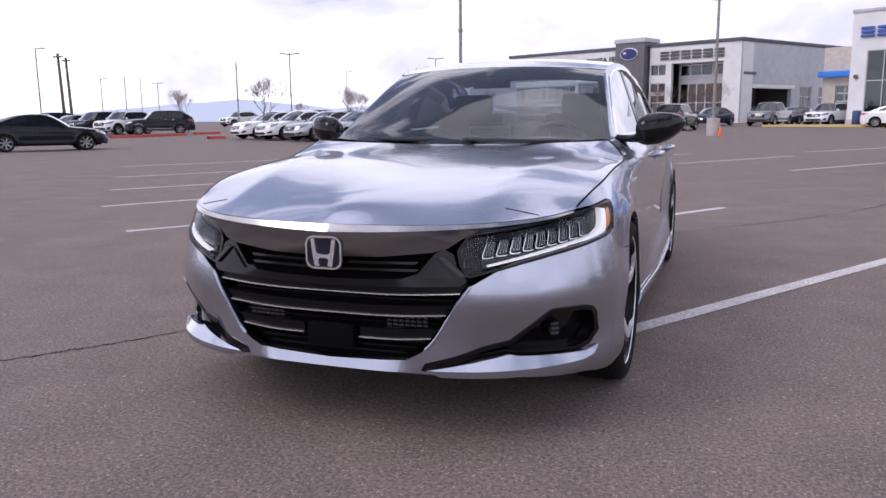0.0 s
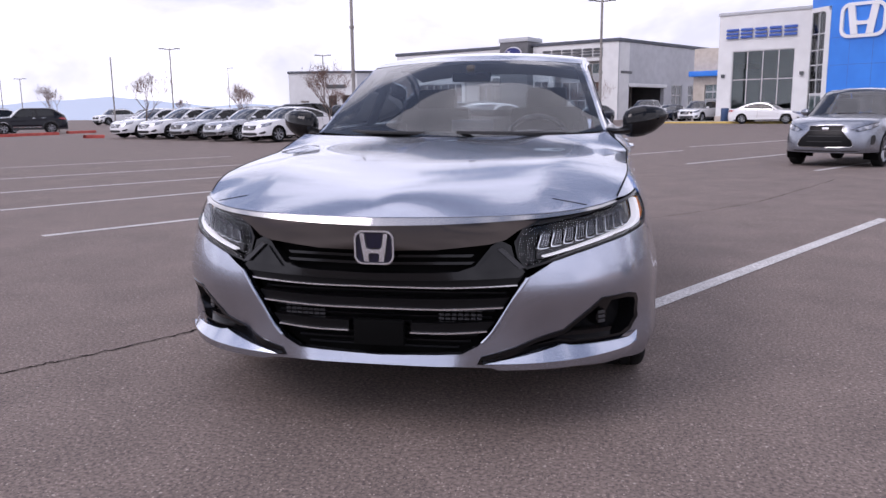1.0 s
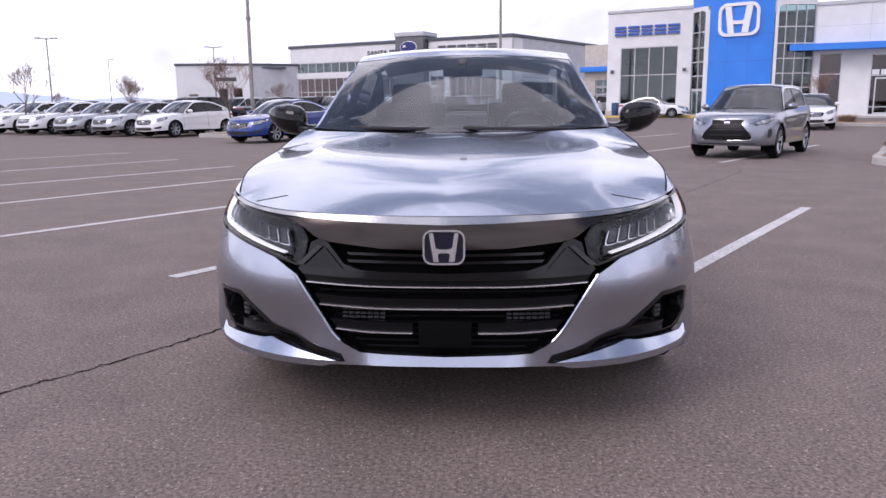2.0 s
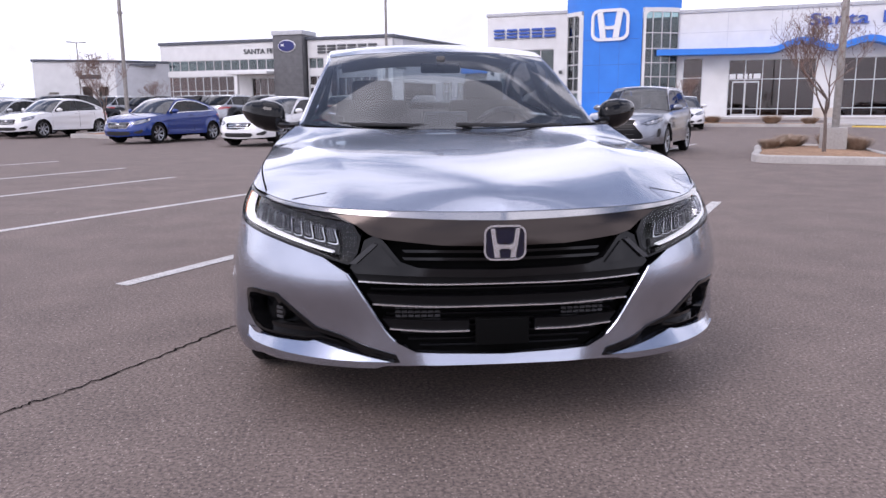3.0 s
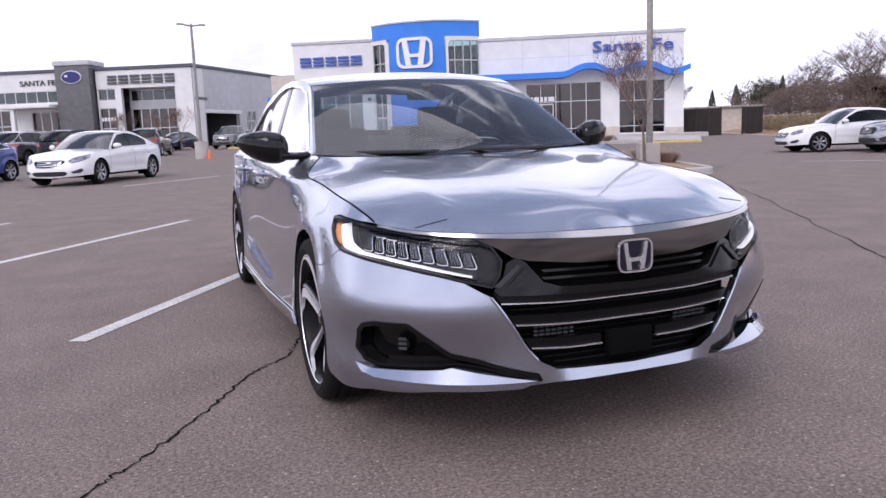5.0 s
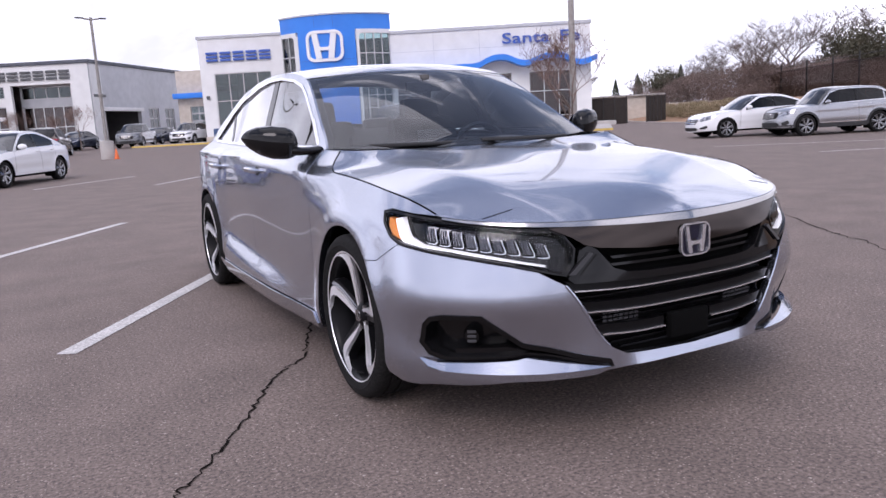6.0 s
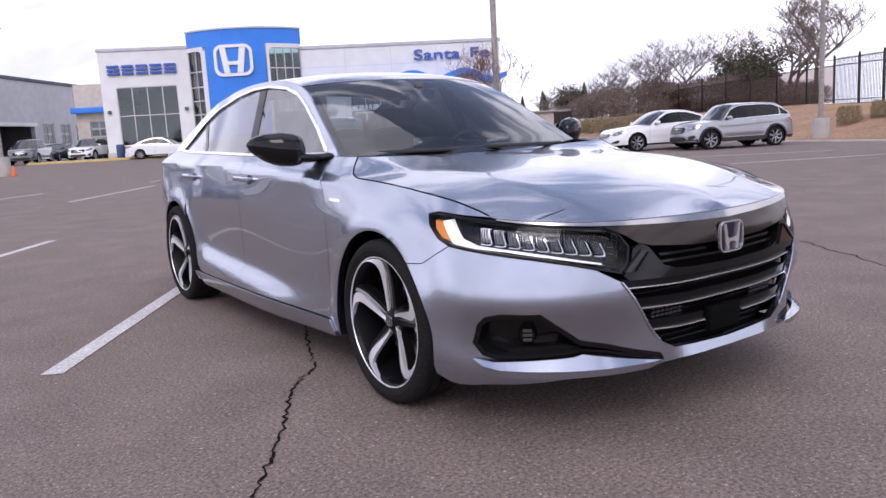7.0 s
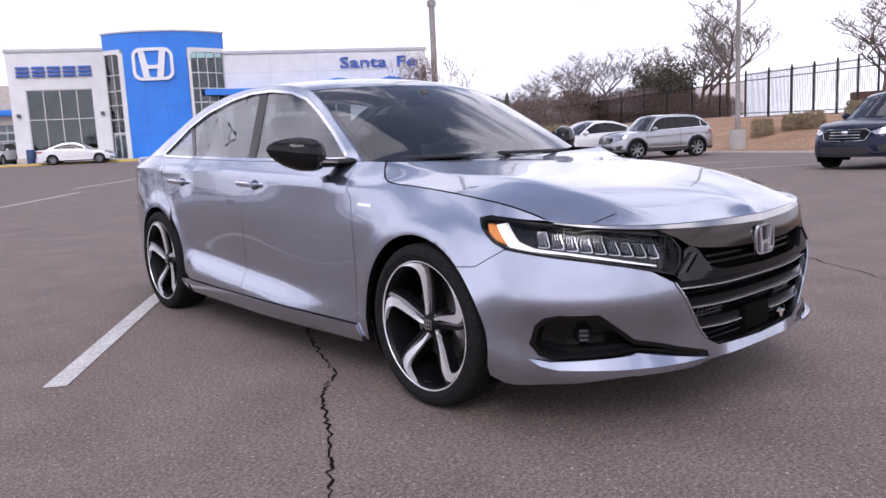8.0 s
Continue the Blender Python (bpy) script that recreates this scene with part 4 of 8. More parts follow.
    for sd in both:
        part("bonnet_gap", tube([(sd * (q[0] - 0.003), q[1], q[2] - 0.001) for q in rim_pts[2:]], 0.0035, 5), M["void"], hd)

    # windscreen, roof, rear window and boot: rows between the middle line and the rails
    mid = np.array(smooth_line([(0.43, 0.968), (0.62, 1.10), (0.86, 1.25), (1.12, 1.385), (1.35, 1.435), (1.65, 1.452), (1.95, 1.443), (2.25, 1.41), (2.55, 1.345), (2.85, 1.25), (3.15, 1.14), (3.45, 1.065), (3.80, 1.035), (3.88, 1.02)], 8))
    rl = np.array(RAIL)
    re = skin(rl[:, 0], rl[:, 1], 0.0, 1)

    def top(y0, y1, e0, e1, n, inset=0.0, power=2.3, drop=0.0, nq=25):
        """Rows from the middle line (y0 to y1) to the rail's points e0 to e1."""
        rs = []
        for k in range(n):
            u = k / (n - 1)
            y = y0 + (y1 - y0) * u
            c = np.array((0, y, np.interp(y, mid[:, 0], mid[:, 1])))
            ie = e0 + (e1 - e0) * u
            e = np.array([np.interp(ie, np.arange(len(re)), re[:, a]) for a in range(3)])
            e = e + np.array((-inset, 0, 0))
            row = []
            for j in range(nq):
                q = 2 * j / (nq - 1) - 1
                a = abs(q)
                p = c + (e - c) * np.array((a, a ** power, a ** power))
                row.append((math.copysign(p[0], q) if q else 0.0, p[1], p[2] - drop))
            rs.append(row)
        return rs

    def rail_at(s):
        return float(np.interp(s, rl[:, 0], np.arange(len(rl))))
    i1, i2, i3 = rail_at(1.22), rail_at(2.40), rail_at(3.18)
    face_out(part("windscreen", grid_mesh(top(0.42, 1.10, 0.0, i1, 16, 0.012)), M["windscreen"], car, "tinted windscreen"), (0, 1.6, 0.8)).visible_shadow = False
    part("roof", grid_mesh(top(1.105, 2.34, i1, i2, 18, 0.0)), sv, car)
    face_out(part("rear_window", grid_mesh(top(2.345, 3.22, i2, i3, 14, 0.012)), M["rear_glass"], car), (0, 1.6, 0.8)).visible_shadow = False
    iend = len(RAIL) - 1
    boot = top(3.225, 3.86, i3, iend, 10, 0.0)
    part("boot_lid", grid_mesh(boot), sv, car)
    # black band round the glass
    for y0, y1, e0, e1, dy in ((0.42, 0.47, 0.0, 1.0, 0), (1.075, 1.103, i1 - 1.4, i1 - 0.1, 0)):
        part("glass_border", grid_mesh(top(y0, y1, e0, e1, 3, 0.014, drop=0.004)), M["gloss_black"], car)
    for sd in both:
        rws = top(0.42, 1.10, 0.0, i1, 16, 0.012)
        strip = [[row[0 if sd < 0 else -1], tuple(np.array(row[0 if sd < 0 else -1]) + np.array((-sd * 0.035, -0.004, 0.0)))] for row in rws]
        part("glass_border", grid_mesh([[tuple(np.array(p) - np.array((0, 0, 0.004))) for p in r] for r in strip]), M["gloss_black"], car)

    # flanks
    fender = [(-0.345, 0.612), (-0.468, 0.681), (-0.418, 0.704), (-0.355, 0.750), (-0.331, 0.786), (-0.378, 0.794), (-0.508, 0.782)] + SHUT + [(0.46, 0.988), (0.570, 0.990), (0.600, 0.985), (0.550, 0.905), (0.497, 0.830), (0.470, 0.600), (0.455, 0.270), (0.430, 0.215), (0.375, 0.205)] + arch(0.012, -20, 133)[1:]
    front_door = [(0.600, 0.985), (0.68, 0.994), (1.55, 1.004), (1.575, 0.80), (1.58, 0.50), (1.565, 0.300), (1.54, 0.270), (0.455, 0.270), (0.470, 0.600), (0.497, 0.830), (0.550, 0.905)]
    rear_door = [(1.55, 1.004), (2.74, 1.030), (2.76, 0.93), (2.70, 0.80), (2.58, 0.715)] + arch(2.82, 132, 176, 0.40, 12) + [(2.395, 0.300), (2.33, 0.272), (1.54, 0.270), (1.565, 0.300), (1.58, 0.50), (1.575, 0.80)]
    sill = [(0.43, 0.213), (0.455, 0.268), (2.33, 0.270), (2.44, 0.262), (2.41, 0.190), (1.4, 0.180), (0.44, 0.185)]
    quarter = [(2.74, 1.030), (3.00, 1.040), (3.40, 1.03), (3.62, 1.02), (3.72, 0.98), (3.80, 0.88), (3.82, 0.62), (3.80, 0.30), (3.60, 0.22), (3.22, 0.21)] + arch(2.82, -20, 131) + [(2.58, 0.715), (2.70, 0.80), (2.76, 0.93)]
    rear_bumper = [(3.82, 0.62), (3.80, 0.88), (4.0, 0.90), (S1 - 0.012, 0.90), (S1 - 0.012, 0.25), (4.0, 0.24), (3.60, 0.22), (3.80, 0.30)]
    # pillars: between the rail and the window opening
    dlo = [(0.682, 1.001), (0.712, 1.024), (0.87, 1.132), (1.06, 1.240), (1.22, 1.315), (1.37, 1.357), (1.58, 1.382), (1.82, 1.384), (2.06, 1.362), (2.34, 1.312), (2.62, 1.222), (2.85, 1.112), (2.96, 1.058), (2.95, 1.042), (2.74, 1.034), (1.55, 1.006)]
    frame_side = [(0.575, 0.991)] + [p for p in RAIL if 0.585 < p[0] < 3.39] + [(3.40, 1.03), (3.00, 1.040), (2.74, 1.030), (1.55, 1.004), (0.68, 0.994), (0.600, 0.985)]
    front_glass = [(0.705, 1.006), (1.580, 1.011), (1.640, 1.377), (1.58, 1.376), (1.37, 1.351), (1.22, 1.309), (1.06, 1.234), (0.875, 1.126), (0.722, 1.022)]
    rear_glass = [(1.672, 1.013), (2.405, 1.026), (2.575, 1.230), (2.34, 1.306), (2.06, 1.356), (1.82, 1.376), (1.735, 1.378)]
    small_glass = [(2.450, 1.028), (2.74, 1.038), (2.945, 1.047), (2.945, 1.058), (2.84, 1.108), (2.625, 1.212)]
    for sd in both:
        one = (sd,)
        fd_ = part("front_fender", panel_mesh(fender, sides=one, rim=0.03, size=0.022), sv, car)
        part("badge", band_mesh([(0.335, 0.799), (0.435, 0.802)], [(0.335, 0.812), (0.435, 0.815)], 0.005, 0.005, one, n=6), M["chrome"], fd_, "small chrome badge")
        d1 = part("front_door", panel_mesh(front_door, sides=one), sv, car)
        d2 = part("rear_door", panel_mesh(rear_door, sides=one), sv, car)
        part("sill", panel_mesh(sill, out=0.012, sides=one, rim=0.05), sv, car)
        part("rear_fender", panel_mesh(quarter, sides=one, rim=0.03), sv, car)
        part("rear_bumper", panel_mesh(rear_bumper, sides=one, rim=0.03, size=0.05), sv, car)
        part("pillar_frame", panel_mesh(frame_side, [dlo], sides=one, gap=0.001), sv, car)
        part("window_trim", panel_mesh(shrink(dlo, -0.007), [shrink(dlo, 0.007)], out=0.006, rim=0.02, gap=0, sides=one, size=0.08), M["chrome"], car, "thin bright window surround")
        part("window_surround", panel_mesh(shrink(dlo, 0.004), [front_glass, rear_glass, small_glass], out=-0.006, rim=0.02, gap=0.0, sides=one, size=0.06), M["gloss_black"], car, "black door pillars and seals")
        for nm, g in (("front_window", front_glass), ("rear_side_window", rear_glass), ("quarter_window", small_glass)):
            w = part(nm, panel_mesh(g, out=-0.009, rim=0, gap=0.0, sides=one, size=0.06), M["side_glass"], car)
            face_out(w, (0, 1.6, 0.8)).visible_shadow = False
        part("tail_light", panel_mesh([(3.60, 0.93), (3.76, 0.955), (3.80, 0.88), (4.05, 0.90), (4.05, 0.80), (3.80, 0.78), (3.64, 0.86)], out=0.012, rim=0.03, gap=0, sides=one), M["tail_red"], car, "red tail light")
        for d, s in ((d1, 1.37), (d2, 2.36)):
            p = skin(np.linspace(s, s + 0.21, 7), np.full(7, 0.876) + np.linspace(0, 0.006, 7), 0.0, sd)
            n = skin(np.linspace(s, s + 0.21, 7), np.full(7, 0.876) + np.linspace(0, 0.006, 7), 0.032, sd)
            pts = [tuple(p[0]), tuple(0.5 * (p[0] + n[0]))] + [tuple(n[k]) for k in range(1, 6)] + [tuple(0.5 * (p[6] + n[6])), tuple(p[6])]
            h = part("door_handle", tube(pts, [0.012, 0.014, 0.014, 0.014, 0.014, 0.014, 0.014, 0.013, 0.011], 10), sv, d)
            part("handle_trim", tube([tuple(q + np.array((sd * 0.008, 0, 0.005))) for q in n[1:6]], 0.008, 6), M["chrome"], h, "chrome handle strip")
            part("handle_cup", panel_mesh([(s + 0.04 + 0.05 * math.cos(q), 0.874 + 0.026 * math.sin(q)) for q in np.linspace(0, 2 * math.pi, 16, endpoint=False)], out=0.001, rim=0, gap=0, sides=one), M["dark_plastic"], d)
        build_mirror(car, sd)
        # arch liners
        for c in (0.012, 2.82):
            lw = [[(sd * (0.86 - 0.30 * k / 3), c + 0.395 * math.cos(a), 0.34 + 0.395 * math.sin(a)) for k in range(4)] for a in np.linspace(-0.5, math.pi + 0.5, 22)]
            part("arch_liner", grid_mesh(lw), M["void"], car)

    # wheels
    for sd in both:
        for y in (-0.012, 2.83):
            build_wheel(car, sd, y)

    # floor pan and cabin
    part("floor_pan", box((0, 1.45, 0.26), (1.40, 4.3, 0.10), 0.03), M["void"], car)
    part("nose_pan", box((0, -0.55, 0.24), (0.90, 0.55, 0.05), 0.02), M["void"], car)
    part("engine_bay", box((0, -0.20, 0.55), (0.9, 0.95, 0.36), 0.05), M["void"], car)
    part("tail_core", box((0, 3.35, 0.6), (1.35, 0.75, 0.7), 0.05), M["void"], car)
    build_cabin(car)
    # rear face between the boot and the bumper
    part("boot_face", box((0, 3.84, 0.93), (1.30, 0.05, 0.20), 0.02), sv, car)
    # wipers
    for x0, x1, y0 in ((-0.55, -0.02, 0.53), (0.02, 0.55, 0.45)):
        pts = [(x0 + (x1 - x0) * u, y0 - 0.075 * math.sin(u * math.pi) + (0.02 if x0 > 0 else -0.03) * u + 0.01, 0.993 - 0.010 * u - (0.004 if x0 > 0 else 0)) for u in np.linspace(0, 1, 8)]
        part("wiper", tube(pts, 0.009, 6), M["dark_plastic"], car)
    part("cowl", grid_mesh(top(0.40, 0.47, 0.0, 1.2, 4, 0.03, drop=0.012)), M["dark_plastic"], car)
    return car


def rounded(w, h, r, n=5):
    out = []
    for cx, cy, a in ((w / 2 - r, h / 2 - r, 0), (-w / 2 + r, h / 2 - r, 90), (-w / 2 + r, -h / 2 + r, 180), (w / 2 - r, -h / 2 + r, 270)):
        out += [(cx + r * math.cos(radians(a + 90 * k / n)), cy + r * math.sin(radians(a + 90 * k / n))) for k in range(n + 1)]
    return out


def rounded_ring(w, h, r, t, d, c):
    """A flat ring in the plane across the car, d deep."""
    bm = bmesh.new()
    o, i = rounded(w, h, r), rounded(w - 2 * t, h - 2 * t, max(0.001, r - t))
    rings = [[bm.verts.new((c[0] + u, c[1] + dy, c[2] + v)) for u, v in l] for l, dy in ((o, 0), (i, 0), (i, d), (o, d))]
    for k in range(4):
        a, b = rings[k], rings[(k + 1) % 4]
        for j in range(len(o)):
            bm.faces.new((a[j], a[(j + 1) % len(o)], b[(j + 1) % len(o)], b[j]))
    return bm


def build_mirror(car, sd):
    """Door mirror: a full shell, pointed outwards, on an arm that grows out of the door's front corner."""
    rows = []
    for k in range(19):
        u = k / 18          # from the arm outwards
        x = 0.832 + 0.236 * u
        hh = float(np.interp(u, (0, 0.06, 0.2, 0.45, 0.7, 0.88, 0.97, 1), (0.034, 0.064, 0.078, 0.080, 0.066, 0.042, 0.019, 0.003)))
        dd = float(np.interp(u, (0, 0.06, 0.2, 0.45, 0.7, 0.9, 1), (0.035, 0.060, 0.082, 0.090, 0.080, 0.045, 0.004)))
        zc = float(np.interp(u, (0, 0.3, 0.6, 1), (1.022, 1.030, 1.040, 1.062)))
        yc = 0.780 + 0.105 * u ** 1.3
        row = []
        for j in range(24):
            a = 2 * math.pi * j / 24
            cy_, cz_ = math.cos(a), math.sin(a)
            yy = dd * (abs(cy_) ** 0.85) * (1 if cy_ > 0 else -1)
            if yy > 0:
                yy *= 0.42
            row.append((sd * x, yc + yy, zc + hh * (abs(cz_) ** 0.82) * (1 if cz_ > 0 else -1)))
        rows.append(row + [row[0]])
    bm = grid_mesh(rows)
    bmesh.ops.remove_doubles(bm, verts=bm.verts[:], dist=0.0005)
    bmesh.ops.holes_fill(bm, edges=[e for e in bm.edges if e.is_boundary])
    mr = part("door_mirror", bm, M["gloss_black"], car, "gloss black door mirror")
    # arm: a flat blade from the corner of the window to the underside of the shell
    rows = []
    for u in np.linspace(0, 1, 8):
        c = np.array((0.755 + 0.125 * u, 0.665 + 0.105 * u, 0.992 - 0.006 * math.sin(math.pi * u)))
        wy, wz = 0.062 - 0.020 * u, 0.016 + 0.008 * u
        ring = [(sd * c[0], c[1] + wy * math.cos(a), c[2] + wz * math.sin(a)) for a in np.linspace(0, 2 * math.pi, 13)[:-1]]
        rows.append(ring + [ring[0]])
    arm = grid_mesh(rows)
    bmesh.ops.remove_doubles(arm, verts=arm.verts[:], dist=0.0005)
    part("mirror_arm", arm, M["gloss_black"], mr)
    part("mirror_glass", prism(rounded(0.17, 0.095, 0.04), 0.003, lambda u, v, w: (sd * (0.935 + u), 0.872 + 0.3 * u + w, 1.040 + v + 0.08 * u)), M["chrome"], mr)


def spoke_mesh(pts, half, depth, a0, tilt=0.0):
    """A bar along (radius, angle, height) points in a wheel's plane; half gives its half width along it, and tilt drops one edge."""
    line = np.array(smooth_line(pts, 6)) * np.array((1.025, 1, 1))
    n = len(line)
    flat = np.stack((line[:, 0] * np.cos(a0 + line[:, 1]), line[:, 0] * np.sin(a0 + line[:, 1])), 1)
    t = np.gradient(flat, axis=0)
    t /= np.linalg.norm(t, axis=1)[:, None]
    h = np.interp(np.linspace(0, 1, n), np.linspace(0, 1, len(half)), half)
    nn = np.stack((-t[:, 1], t[:, 0]), 1) * h[:, None]
    bm = bmesh.new()
    vs = []
    for p, q, x in zip(flat, nn, line[:, 2]):
        vs.append([bm.verts.new(v) for v in ((x, *(p + q)), (x - tilt, *(p - q)), (x - depth, *(p - q * 1.12)), (x - depth, *(p + q * 1.12)))])
    for ra, rb in zip(vs, vs[1:]):
        for j in range(4):
            bm.faces.new((ra[j], ra[(j + 1) % 4], rb[(j + 1) % 4], rb[j]))
    bm.faces.new(vs[0])
    bm.faces.new(vs[-1])
    return bm


def build_wheel(car, sd, y):
    """19 inch wheel: tyre, black rim, five swept machined spokes with grey ribs beside them, disc and caliper."""
    wh = new("wheel")
    wh.parent = car
    wh.location = (sd * 0.80, y, 0.335)
    part("tyre", lathe([(0.256, 0.085), (0.264, 0.106), (0.280, 0.1155), (0.302, 0.117), (0.319, 0.110), (0.329, 0.098), (0.332, 0.090), (0.3335, 0.064), (0.328, 0.062), (0.328, 0.056), (0.335, 0.054), (0.335, 0.02), (0.328, 0.018), (0.328, 0.010), (0.335, 0.008), (0.335, -0.06), (0.330, -0.10), (0.300, -0.118), (0.25, -0.105), (0.245, -0.08)], "x", 80), M["rubber"], wh)
    part("tyre_rib", lathe([(0.288, 0.1165), (0.290, 0.1185), (0.293, 0.1185), (0.295, 0.117)], "x", 80), M["rubber"], wh)
    part("rim", lathe([(0.266, 0.103), (0.262, 0.106), (0.256, 0.101), (0.247, 0.082), (0.240, 0.02), (0.226, -0.04), (0.240, -0.09), (0.25, -0.10)], "x", 72), M["wheel_black"], wh)
    part("rim_edge", lathe([(0.2675, 0.104), (0.266, 0.108), (0.2620, 0.108), (0.2600, 0.104)], "x", 72), M["alloy"], wh, "bright rim edge")
    part("brake_disc", lathe([(0.05, 0.0), (0.158, 0.0), (0.158, -0.025), (0.05, -0.025)], "x", 40), M["steel"], wh)
    part("brake_caliper", box((-0.004, 0.140 if y < 1 else -0.140, 0.03), (0.07, 0.055, 0.15), 0.015), M["steel"], wh)
    part("hub", lathe([(0.0, 0.072), (0.030, 0.071), (0.038, 0.066), (0.060, 0.053), (0.075, 0.02), (0.075, -0.02)], "x", 30), M["wheel_black"], wh)
    cap = part("hub_cap", rounded_ring_x(0.044, 0.042, 0.010, 0.004, 0.004, 0.076), M["chrome"], wh)
    for sg in (-1, 1):
        part("cap_bar", box((0.076, sg * 0.009, 0), (0.004, 0.005, 0.030), 0.001), M["chrome"], cap)
    part("cap_bridge", box((0.0758, 0, -0.002), (0.003, 0.016, 0.005), 0.0008), M["chrome"], cap)
    for k in range(5):
        a0 = radians(72 * k + 12)
        part("spoke", spoke_mesh([(0.045, 0.00, 0.056), (0.105, 0.02, 0.062), (0.170, 0.01, 0.074), (0.215, 0.04, 0.085), (0.250, 0.11, 0.094)], (0.024, 0.030, 0.034, 0.036, 0.034), 0.04, a0), M["wheel_black"], wh, smooth=False)
        part("spoke_face", spoke_mesh([(0.036, 0.42, 0.066), (0.095, 0.19, 0.074), (0.160, 0.085, 0.087), (0.206, 0.075, 0.096), (0.234, 0.16, 0.101), (0.247, 0.32, 0.1045), (0.2535, 0.50, 0.106), (0.256, 0.66, 0.1065)], (0.005, 0.0085, 0.0125, 0.0175, 0.0195, 0.015, 0.008, 0.0035, 0.0015), 0.016, a0, 0.003), M["alloy"], wh, "machined bright face", smooth=False)
        part("spoke_rib", spoke_mesh([(0.050, -0.10, 0.060), (0.105, -0.085, 0.067), (0.165, -0.085, 0.079), (0.215, -0.06, 0.090), (0.248, -0.02, 0.097)], (0.006, 0.009, 0.011, 0.013, 0.012), 0.022, a0, 0.012), M["wheel_grey"], wh, "dark grey painted rib", smooth=False)
    for k in range(5):
        a = radians(72 * k + 46)
        part("wheel_nut", lathe([(0.0, 0.064), (0.009, 0.063), (0.010, 0.04)], "x", 8, (0, 0.052 * math.cos(a), 0.052 * math.sin(a))), M["steel"], wh)
    part("valve", tube([(0.07, 0.0, -0.245), (0.10, 0.0, -0.232)], 0.004, 6), M["dark_plastic"], wh)
    if sd < 0:
        wh.rotation_euler = (0, 0, math.pi)


def rounded_ring_x(w, h, r, t, d, x):
    bm = rounded_ring(w, h, r, t, d, (0, 0, 0))
    bmesh.ops.transform(bm, matrix=Matrix.Translation((x, 0, 0)) @ Matrix.Rotation(radians(90), 4, "Z"), verts=bm.verts[:])
    return bm


def build_cabin(car):
    """Seats, dash, wheel and mirror seen through the glass."""
    part("cabin_floor", box((0, 1.75, 0.36), (1.36, 2.4, 0.06), 0.02), M["seat_fabric"], car)
    for sd in (-1, 1):
        part("door_card", box((sd * 0.745, 1.65, 0.72), (0.06, 2.1, 0.50), 0.03), M["dash"], car)
        seat = part("front_seat", seat_mesh(sd * 0.37, 1.62, 0.52), M["seat_fabric"], car, "dark fabric seat")
        part("headrest", box((sd * 0.37, 1.87, 1.165), (0.27, 0.10, 0.17), 0.045, Matrix.Rotation(radians(-12), 4, "X")), M["seat_fabric"], seat)
        part("headrest_rear", box((sd * 0.40, 2.66, 1.075), (0.25, 0.09, 0.13), 0.04), M["seat_fabric"], car)
    part("rear_seat_back", box((0, 2.60, 0.82), (1.28, 0.18, 0.50), 0.07, Matrix.Rotation(radians(-18), 4, "X")), M["seat_fabric"], car)
    part("rear_seat", box((0, 2.32, 0.56), (1.28, 0.50, 0.16), 0.06), M["seat_fabric"], car)
    part("parcel_shelf", box((0, 2.92, 1.00), (1.20, 0.50, 0.03), 0.01), M["dash"], car)
    rows = []
    for y, z in ((0.48, 0.940), (0.60, 0.965), (0.78, 0.972), (0.90, 0.950), (0.96, 0.90), (0.97, 0.70), (0.90, 0.55)):
        rows.append([(x, y + 0.10 * (x / 0.7) ** 2 * (0.3 if y < 0.7 else 0.1), z - 0.015 * (x / 0.7) ** 2 + (0.028 * math.exp(-((x - 0.37) / 0.15) ** 2) if 0.55 < y < 0.93 else 0)) for x in np.linspace(-0.70, 0.70, 25)])
    part("dashboard", grid_mesh(rows), M["dash"], car, "dark dashboard")
    part("dash_screen", box((0.02, 0.935, 0.985), (0.24, 0.02, 0.13), 0.01, Matrix.Rotation(radians(-10), 4, "X")), M["gloss_black"], car)
    sw = bmesh.new()
    ring = [(0.37 + 0.178 * math.cos(a), 1.13 - 0.178 * math.sin(a) * 0.38, 0.90 + 0.178 * math.sin(a) * 0.92) for a in np.linspace(0, 2 * math.pi, 41)]
    st = part("steering_wheel", add_tube(sw, ring, 0.016, 8, False), M["gloss_black"], car, "black steering wheel")
    part("wheel_boss", box((0.37, 1.12, 0.89), (0.15, 0.05, 0.12), 0.03, Matrix.Rotation(radians(-22), 4, "X")), M["dash"], st)
    part("wheel_spoke", box((0.37, 1.13, 0.90), (0.33, 0.02, 0.04), 0.01, Matrix.Rotation(radians(-22), 4, "X")), M["dash"], st)
    rv = part("inside_mirror", box((0, 1.03, 1.285), (0.22, 0.03, 0.055), 0.014), M["gloss_black"], car)
    part("mirror_mount", box((0, 1.02, 1.325), (0.05, 0.05, 0.05), 0.015), M["dash"], rv)
    part("headliner", grid_mesh([[(x, y, z - 0.05 * (x / 0.58) ** 2) for x in np.linspace(-0.57, 0.57, 9)] for y, z in ((1.16, 1.365), (1.5, 1.412), (1.9, 1.412), (2.3, 1.362))]), M["room_floor"], car)


